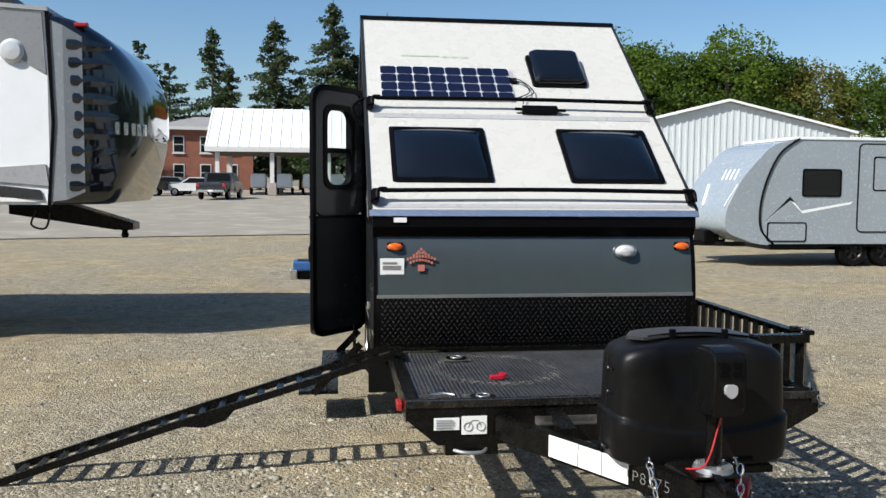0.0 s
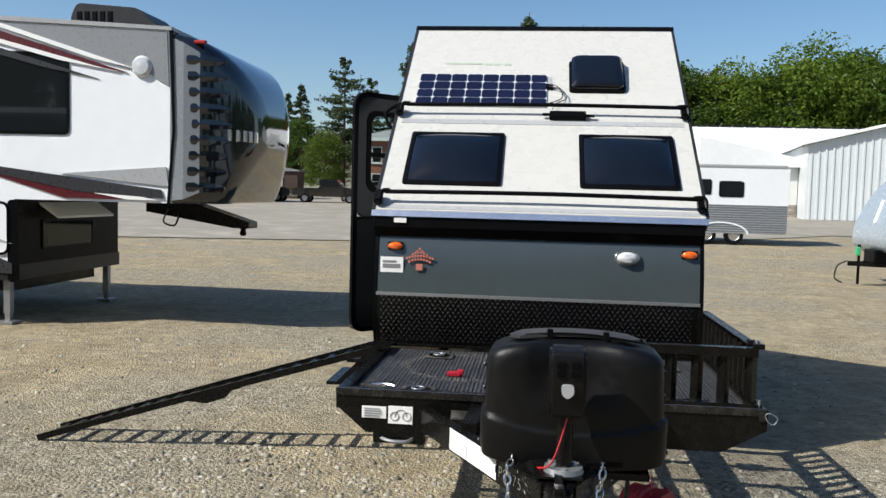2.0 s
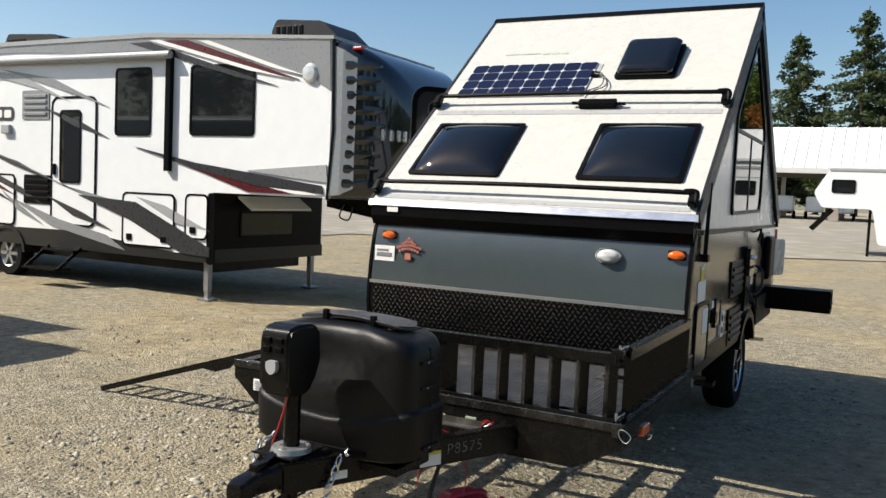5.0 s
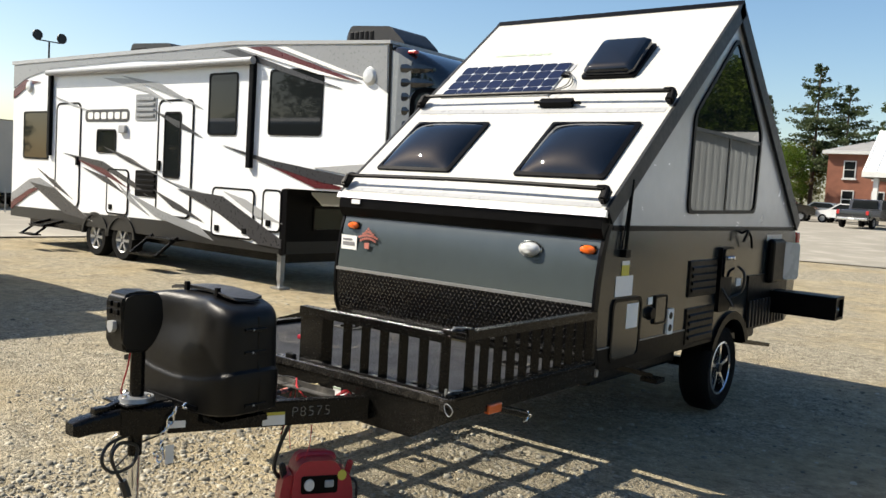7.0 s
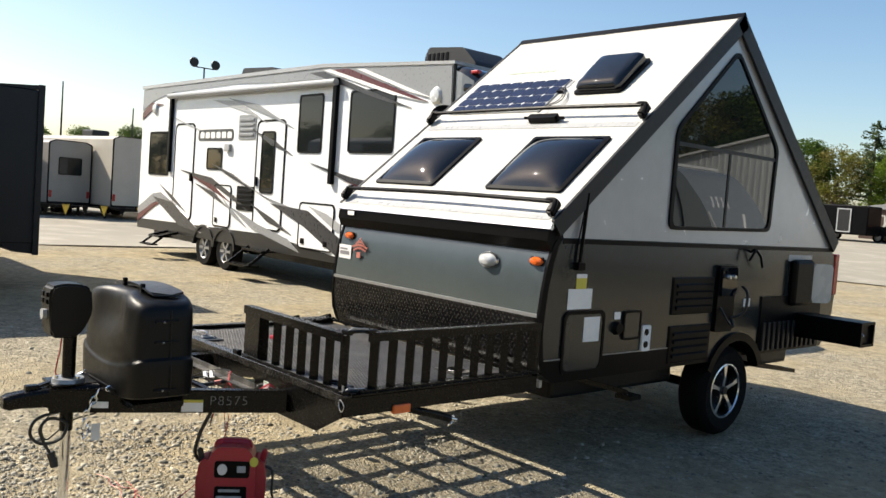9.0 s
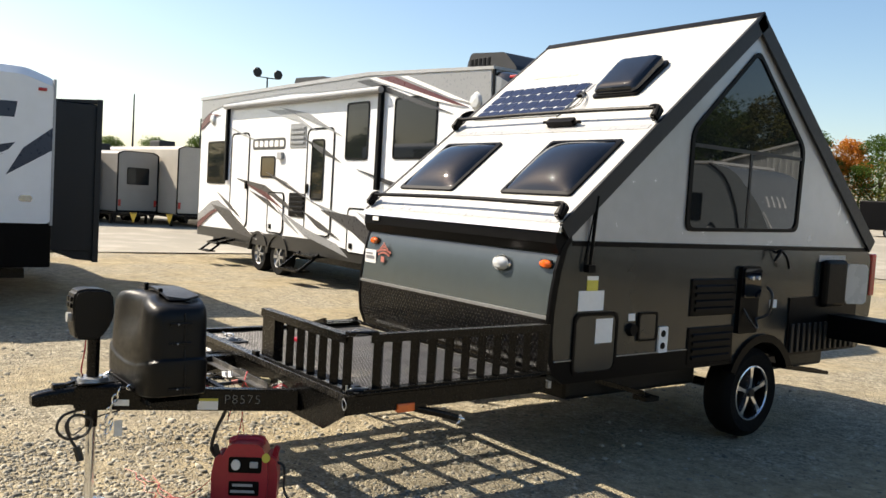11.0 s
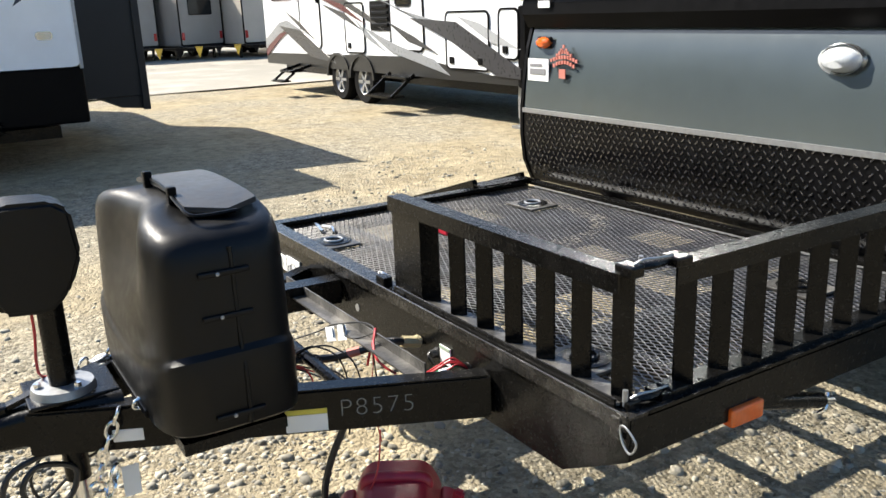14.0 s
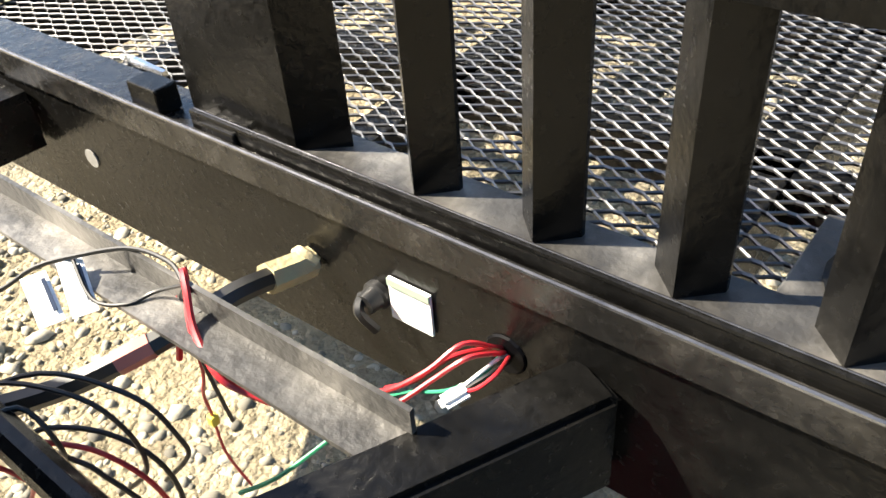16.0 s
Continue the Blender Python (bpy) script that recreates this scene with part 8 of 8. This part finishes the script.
def build_warehouse():
    g = rise(60)
    h = thing("steel_warehouse", (27.0, 56.5, g), "white ribbed steel warehouse with low gable roof", "building", turn=-8)
    # gable end that looks at the camper
    gable = [(-8.5, 0.0), (8.5, 0.0), (8.5, 4.9), (0.0, 7.0), (-8.5, 4.9)]
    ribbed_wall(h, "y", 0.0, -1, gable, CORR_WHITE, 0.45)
    for s in (-1, 1):
        pts = [(0.0, 7.05), (s * 8.9, 4.85), (s * 8.9, 5.0), (0.0, 7.2)]
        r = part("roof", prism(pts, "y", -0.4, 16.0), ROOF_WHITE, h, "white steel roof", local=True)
        for k in range(20):
            y = k * 0.82
            part("roof_rib", beam((0.0, y, 7.22), (s * 8.9, y, 5.02), 0.05, 0.05), ROOF_WHITE, r, local=True)
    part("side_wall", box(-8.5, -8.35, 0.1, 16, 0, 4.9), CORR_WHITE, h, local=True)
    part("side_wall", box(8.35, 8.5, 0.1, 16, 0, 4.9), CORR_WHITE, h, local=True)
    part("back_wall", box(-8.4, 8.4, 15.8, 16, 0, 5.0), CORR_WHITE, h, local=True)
    # low wing on the west side with stone base
    w = thing("office_wing", (15.8, 61.0, rise(61)), "low white wing with windows and a stone base", "building")
    part("wall", box(-3.2, 3.2, 0, 8, 0.9, 3.6), WOOD_TRIM, w, local=True)
    r = part("roof", prism([(-3.6, 3.5), (3.6, 3.5), (3.3, 4.1), (-3.0, 5.4), (-3.6, 5.4)], "y", -0.5, 8.2), ROOF_WHITE, w, "white sloping roof", local=True)
    b = part("stone_base", box(-3.2, 3.2, 0.02, 0.2, 0.0, 0.9), STONE, w, "stone facing", local=True)
    me = None
    rnd = random.Random(3)
    for j in range(4):
        x = -3.2
        while x < 3.1:
            l = 0.3 + rnd.random() * 0.3
            part("stone", box(x + 0.01, min(x + l, 3.2) - 0.01, -0.05, 0.03, j * 0.22 + 0.01, j * 0.22 + 0.21, 0.02), STONE, b, local=True)
            x += l
    for x in (-2.2, 0.6):
        win = part("window", box(x, x + 1.3, -0.03, 0.02, 1.5, 2.8, 0.01), WOOD_TRIM, w, local=True)
        part("pane", box(x + 0.08, x + 1.22, -0.04, -0.02, 1.58, 2.72), GLASS, win, local=True)


build_warehouse()


def build_long_hall():
    g = rise(85)
    h = thing("long_hall", (14.0, 76.0, rise(76)), "long white steel hall with pale metal roof", "building")
    part("wall", box(-6, 40, 0, 0.3, 0, 4.6), CORR_WHITE, h, local=True)
    part("end_wall", box(-6, -5.7, 0.3, 14, 0, 4.6), CORR_WHITE, h, local=True)
    r = part("roof", prism([(-0.6, 4.5), (7.0, 7.6), (14.6, 4.5), (14.6, 4.7), (7.0, 7.85), (-0.6, 4.7)], "x", -6.5, 40.5), ROOF_WHITE, h, "white steel roof", local=True)
    for k in range(42):
        x = -6 + k * 1.12
        part("roof_rib", beam((x, -0.6, 4.73), (x, 7.0, 7.88), 0.06, 0.05), ROOF_WHITE, r, local=True)
    part("ridge", box(-6.5, 40.5, 6.8, 7.2, 7.83, 7.95), DARK_TRIM, h, local=True)


build_long_hall()


def build_pavilion():
    g = rise(70)
    h = thing("open_pavilion", (-1.0, 68.0, g), "open pavilion with white ribbed metal roof on posts", "building")
    r = part("roof", prism([(-0.5, 3.55), (4.0, 6.9), (8.5, 3.55), (8.5, 3.75), (4.0, 7.12), (-0.5, 3.75)], "x", -9.3, 9.5), ROOF_WHITE, h, "white ribbed metal roof", local=True)
    for k in range(24):
        x = -9.2 + k * 0.8
        part("roof_rib", beam((x, -0.5, 3.78), (x, 4.0, 7.15), 0.08, 0.07), ROOF_WHITE, r, local=True)
    part("fascia", box(-9.3, 9.5, -0.56, -0.48, 3.4, 3.8), WOOD_TRIM, h, local=True)
    for x in (-8.4, -4.2, 0.2, 4.6, 9.0):
        for y in (0.0, 8.0):
            p = part("post", box(x - 0.16, x + 0.16, y - 0.16, y + 0.16, 0, 3.6), WOOD_TRIM, h, local=True)
            part("post_base", box(x - 0.35, x + 0.35, y - 0.35, y + 0.35, 0, 1.0, 0.03), STONE, p, local=True)
    part("ceiling_panel", box(-9.2, 9.4, -0.4, 8.4, 3.35, 3.5), BARK, h, local=True)
    for k in range(4):
        t = thing("utility_trailer", (-6.5 + k * 2.1, 71.0, rise(71.0)), "small white utility trailer under the pavilion roof", "trailer", "trailers under the pavilion")
        part("box", box(-0.6, 0.6, -0.9, 0.9, 0.55, 1.75, 0.15), FW_WHITE, t, local=True)
        for s in (-1, 1):
            plain_wheel(t, s * 0.62, 0, 0.3, 0.3, "x", s)
        part("tongue_beam", beam((0, -0.9, 0.5), (0, -1.9, 0.45), 0.08, 0.1), BLACK_STEEL, t, local=True)


build_pavilion()


def build_brick_house():
    g = rise(85)
    h = thing("brick_house", (-13.2, 88.0, g), "two-storey red brick house with white window trim", "house", turn=6)
    w = part("wall", box(-4.6, 4.6, 0, 9, 0, 6.0), BRICK, h, "red brick wall", local=True)
    part("eave", box(-5.1, 5.1, -0.5, 9.5, 6.0, 6.3), WOOD_TRIM, h, local=True)
    bm = nb()
    add_loft(bm, [[(-5.1, -0.5, 6.3), (5.1, -0.5, 6.3), (5.1, 9.5, 6.3), (-5.1, 9.5, 6.3)], [(-1.2, 3.8, 7.6), (1.2, 3.8, 7.6), (1.2, 5.2, 7.6), (-1.2, 5.2, 7.6)]])
    r = part("roof", bm, SHINGLE, h, "grey hipped roof", local=True)
    part("chimney", box(1.8, 2.6, 3.5, 4.3, 6.6, 8.6), BRICK, r, local=True)
    for x in (-3.2, -0.6, 2.0):
        for z in (0.9, 3.7):
            win = part("window", box(x, x + 1.1, -0.06, 0.02, z, z + 1.7, 0.01), WOOD_TRIM, h, local=True)
            part("pane", box(x + 0.1, x + 1.0, -0.075, -0.055, z + 0.1, z + 0.8), GLASS, win, local=True)
            part("pane", box(x + 0.1, x + 1.0, -0.075, -0.055, z + 0.88, z + 1.6), GLASS, win, local=True)
            part("sill", box(x - 0.1, x + 1.2, -0.14, 0.0, z - 0.12, z, 0.01), WOOD_TRIM, win, local=True)


build_brick_house()


def build_shed():
    sh = thing("shed", (-22.4, 74.0, rise(74)), "low dark brown shed with a white-framed double door", "shed", turn=6)
    part("wall", box(-1.95, 1.95, 0, 3.4, 0, 2.55), SHED_BROWN, sh, "dark brown board wall", local=True)
    part("roof", prism([(-2.1, 2.5), (2.1, 2.5), (2.1, 2.62), (0, 2.95), (-2.1, 2.62)], "y", -0.15, 3.55), SHINGLE, sh, local=True)
    for x in (-0.62, 0.02):
        d = part("door", box(x, x + 0.6, -0.05, -0.01, 0.08, 2.0), SHED_BROWN, sh, local=True)
        for v in ((x, x + 0.07, 0.08, 2.0), (x + 0.53, x + 0.6, 0.08, 2.0), (x + 0.07, x + 0.53, 1.93, 2.0)):
            part("door_trim", box(v[0], v[1], -0.075, -0.05, v[2], v[3]), WOOD_TRIM, d, local=True)


build_shed()

def build_black_trailer():
    t = thing("enclosed_trailer", (-22.5, 64.5, rise(64.5)), "black enclosed cargo trailer with a pale side door", "trailer")
    part("body", box(-3.0, 3.0, -1.2, 1.2, 0.5, 2.6, 0.08), BLACK_TRIM, t, local=True)
    part("side_door", prism(rrect(0.9, 1.8, 0.7, 2.3, 0.04), "y", -1.24, -1.2), DARK_TRIM, t, local=True)
    part("door_edge", add_ring(nb(), rrect(0.85, 1.85, 0.65, 2.35, 0.04), rrect(0.93, 1.77, 0.73, 2.27, 0.04), "y", -1.26, -1.19), FW_LIGHT, t, local=True)
    for x in (-0.8, 0.05):
        plain_wheel(t, x, -1.15, 0.35, 0.35, "y", -1)


build_black_trailer()


# ---- trees ----
def leaf_mesh(name, centres, sizes, material, rng, flat=0.0):
    """Many small leaf faces at the given centres."""
    n = len(centres)
    d = rng.normal(size=(n, 3))
    d[:, 2] *= (1 - flat)
    d /= np.linalg.norm(d, axis=1)[:, None]
    o = rng.normal(size=(n, 3))
    o -= d * np.sum(o * d, axis=1)[:, None]
    o /= np.linalg.norm(o, axis=1)[:, None]
    s = sizes[:, None]
    v = np.stack([centres - d * s, centres + o * s * 0.5, centres + d * s, centres - o * s * 0.5], axis=1).reshape(-1, 3)
    f = np.arange(n * 4).reshape(-1, 4)
    me = bpy.data.meshes.new(name)
    me.from_pydata(v.tolist(), [], f.tolist())
    me.materials.append(material)
    return me


def broadleaf(seed, h, spread, material, label):
    rng = np.random.default_rng(seed)
    t = thing("broadleaf_tree", (0, 0, 0), label, "tree", "trees behind the lot")
    trunk = part("trunk", tube([(0, 0, 0), (0.1, 0.05, h * 0.3), (0.0, 0.1, h * 0.65)], (h * 0.026, h * 0.012), 8), BARK, t, local=True, smooth=True)
    clumps = []
    for k in range(70):
        a, z = rng.uniform(0, 2 * math.pi), rng.uniform(-0.75, 1.0)
        r = math.sqrt(max(0.0, 1 - z * z)) * rng.uniform(0.55, 1.0)
        clumps.append((r * spread * math.cos(a), r * spread * math.sin(a), h * 0.58 + z * h * (0.38 if z > 0 else 0.50)))
    clumps = np.array(clumps)
    for k in range(7):
        c = clumps[k * 9]
        part("limb", tube([(0, 0, h * (0.22 + 0.05 * k)), tuple(c * (0.5, 0.5, 0.8)), tuple(c)], (h * 0.010, h * 0.003), 6), BARK, t, local=True)
    n = 10500
    which = rng.integers(0, len(clumps), n)
    radius = rng.uniform(0.085, 0.16, len(clumps)) * h
    off = rng.normal(size=(n, 3))
    off /= np.linalg.norm(off, axis=1)[:, None]
    off *= (rng.uniform(0.55, 1.0, n) * radius[which])[:, None] * (1, 1, 0.75)
    me = leaf_mesh("crown", clumps[which] + off, rng.uniform(0.13, 0.26, n) * h / 15, material, rng, 0.3)
    part("crown", None, None, t, data=me)
    return t


def conifer(seed, h, spread, label, gap=0.0, droop=0.25):
    rng = np.random.default_rng(seed)
    t = thing("conifer_tree", (0, 0, 0), label, "tree", "conifers behind the lot")
    part("trunk", tube([(0, 0, 0), (0, 0, h * 0.5), (0.05, 0, h)], (h * 0.017, h * 0.002), 8), BARK, t, local=True)
    pts, sz, bm = [], [], nb()
    z = h * (0.12 + gap)
    while z < h * 0.99:
        f = (h - z) / (h * (0.88 - gap))
        n = int(rng.integers(4, 6))
        for k in range(n):
            if rng.random() < 0.14 + gap * 0.5:
                continue
            a = rng.uniform(0, 2 * math.pi)
            l = 1.15 * spread * (f ** 0.68) * rng.uniform(0.5, 1.1) + 0.15
            end = (l * math.cos(a), l * math.sin(a), z - droop * l + 0.10 * l)
            if len(pts) % 3 == 0:
                add_beam(bm, (0, 0, z), end, 0.05, 0.05)
            m = int(14 + 28 * l)
            for q in range(m):
                u = rng.uniform(0.15, 1.0)
                w = 0.10 + 0.26 * l * (1 - abs(u - 0.55))
                pts.append((u * end[0] + rng.normal() * w * 0.35, u * end[1] + rng.normal() * w * 0.35, z + (end[2] - z) * u ** 1.3 + rng.normal() * 0.16 - 0.08))
                sz.append(rng.uniform(0.12, 0.25) * h / 18)
        z += h * 0.021 * rng.uniform(0.7, 1.4) * (1 + gap * 3)
    tagged(part("branches", bm, BARK, t, local=True), kind="stuff")
    part("crown", None, None, t, data=leaf_mesh("crown", np.array(pts), np.array(sz), NEEDLES, rng, 0.55))
    return t


def place(tree, x, y, s=1.0, turn=0.0, base=None):
    m = pose(x, y, rise(y) if base is None else base, 0, 0, turn) @ Matrix.Scale(s, 4)
    return m


def build_trees():
    rnd = random.Random(11)
    kinds = {"g": broadleaf(1, 16, 4.6, LEAF_GREEN, "tall broadleaf tree in full green leaf"),
             "d": broadleaf(2, 16, 5.0, LEAF_DARK, "wide dark green broadleaf tree"),
             "l": broadleaf(3, 15, 4.4, LEAF_OLIVE, "broadleaf tree turning olive yellow"),
             "o": broadleaf(4, 15, 3.8, LEAF_ORANGE, "broadleaf tree in orange autumn leaf"),
             "s": conifer(5, 20, 5.2, "tall dark green spruce"),
             "p": conifer(6, 19, 5.6, "tall pine with gaps between its limbs", 0.18, -0.02),
             "t": conifer(7, 20, 4.0, "slender spruce with thin drooping boughs", 0.08, 0.35)}
    used = set()

    def put(k, x, y, s):
        m = place(kinds[k], x, y, s, rnd.uniform(0, 360))
        if k not in used:
            used.add(k)
            kinds[k].matrix_world = m
        else:
            ob = kinds[k]
            sc = ob.scale.copy()
            ob.scale = (1, 1, 1)
            copy_thing(ob, m)
            ob.scale = sc
    # conifers west of the hall
    for k, x, y, s in (("t", -14.0, 99, 0.92), ("s", -7.0, 99, 0.98), ("s", -0.5, 95.5, 1.05), ("p", -20.6, 93, 0.82), ("p", -17.6, 93, 0.70), ("t", -25, 91, 0.62), ("s", 5.5, 96, 0.99), ("s", 2.0, 99, 0.80), ("s", 8.0, 98, 0.92),
                       ("p", -31.0, 92, 0.62), ("t", -28.0, 96, 0.60), ("s", -12.0, 98, 0.70), ("s", -4.2, 98, 0.66)):
        put(k, x, y, s)
    # broadleaf belt behind the white roofs
    row = [("g", 12, 96, 1.16), ("o", 10.9, 89, 0.90), ("d", 17.5, 94, 1.10), ("g", 21.5, 93, 1.05), ("d", 25.5, 92.5, 1.10), ("g", 29, 91, 1.13), ("g", 33, 89.5, 1.10), ("d", 37, 88, 1.06), ("g", 41.5, 86, 1.14), ("d", 45.5, 84, 1.08), ("l", 48.5, 82, 1.02), ("g", 53, 80, 1.02), ("d", 57, 77, 1.0), ("g", 62, 74, 1.0), ("d", 67, 70, 1.0), ("g", 10.6, 97, 1.15), ("l", 9.5, 94, 0.9),
           ("d", 15, 100, 1.12), ("d", 19.5, 92, 0.85), ("d", 27.5, 95, 1.0), ("d", 31, 93, 1.0), ("d", 39.5, 91, 1.0), ("d", 43.5, 88, 0.95), ("g", 24, 98, 1.12), ("d", 35, 94, 1.15), ("g", 47, 89, 1.1), ("l", 20, 97, 1.08)]
    for i, (k, x, y, s) in enumerate(row):
        put(k, x, y, s * (0.86, 0.93, 0.80, 0.90, 0.78, 0.95, 0.87)[i % 7])
    # lower growth round the brick house and beyond, then unseen trees for reflections
    for k, x, y, s in (("g", -20.5, 84, 0.42), ("d", -24, 88, 0.50), ("l", -22.0, 95, 0.55), ("g", -28, 90, 0.5), ("l", -33, 88, 0.6), ("d", -36, 88, 0.58), ("o", -39.5, 88, 0.60), ("d", -42, 85, 0.6), ("g", -46, 82, 0.62), ("g", -9.0, 100, 0.6), ("d", -3, 96, 0.55),
                       ("g", -31, 97, 0.6), ("d", -95, 40, 0.45), ("l", -92, 58, 0.55), ("g", -90, 48, 0.45), ("d", -96, 30, 0.40), ("g", -98, 22, 0.38), ("d", -97, 35, 0.42), ("o", -60, 75, 0.6), ("g", -68, 70, 0.6), ("d", -75, 64, 0.6), ("d", -53, 79, 0.6),
                       # from here on out of view: added so windows and nose cap reflect dark
                       ("d", -40, -26, 0.8), ("g", -33, -30, 0.85), ("d", -26, -28, 0.8), ("g", -19, -32, 0.9), ("d", -12, -28, 0.85), ("g", -4, -31, 0.8), ("d", 4, -28, 0.9), ("d", 12, -32, 0.85), ("g", 20, -28, 0.8), ("d", 29, -26, 0.85), ("g", 38, -42, 0.8), ("d", 47, -34, 0.8), ("g", 55, -24, 0.85), ("d", 62, -12, 0.8), ("g", 68, 2, 0.85), ("d", 70, 16, 0.8), ("g", 70, 32, 0.85), ("d", 72, 48, 0.85),
                       ("d", 60, -18, 0.7), ("g", 64, -5, 0.75), ("d", 66, -1, 0.7), ("d", 67, 7, 0.75), ("g", 68, 11, 0.7), ("d", 69, 21, 0.75), ("g", 70, 26, 0.7), ("d", 71, 38, 0.75), ("g", 71, 43, 0.7),
                       ("d", -58, -24, 0.42), ("g", -60, -18, 0.4), ("d", -62, -12, 0.4), ("d", -62, -6, 0.38), ("g", -50, -26, 0.45), ("d", -66, -29, 0.5), ("d", -75, -33, 0.5), ("g", -85, -36, 0.5), ("d", -63, -1, 0.36)):
        put(k, x, y, s)


build_trees()
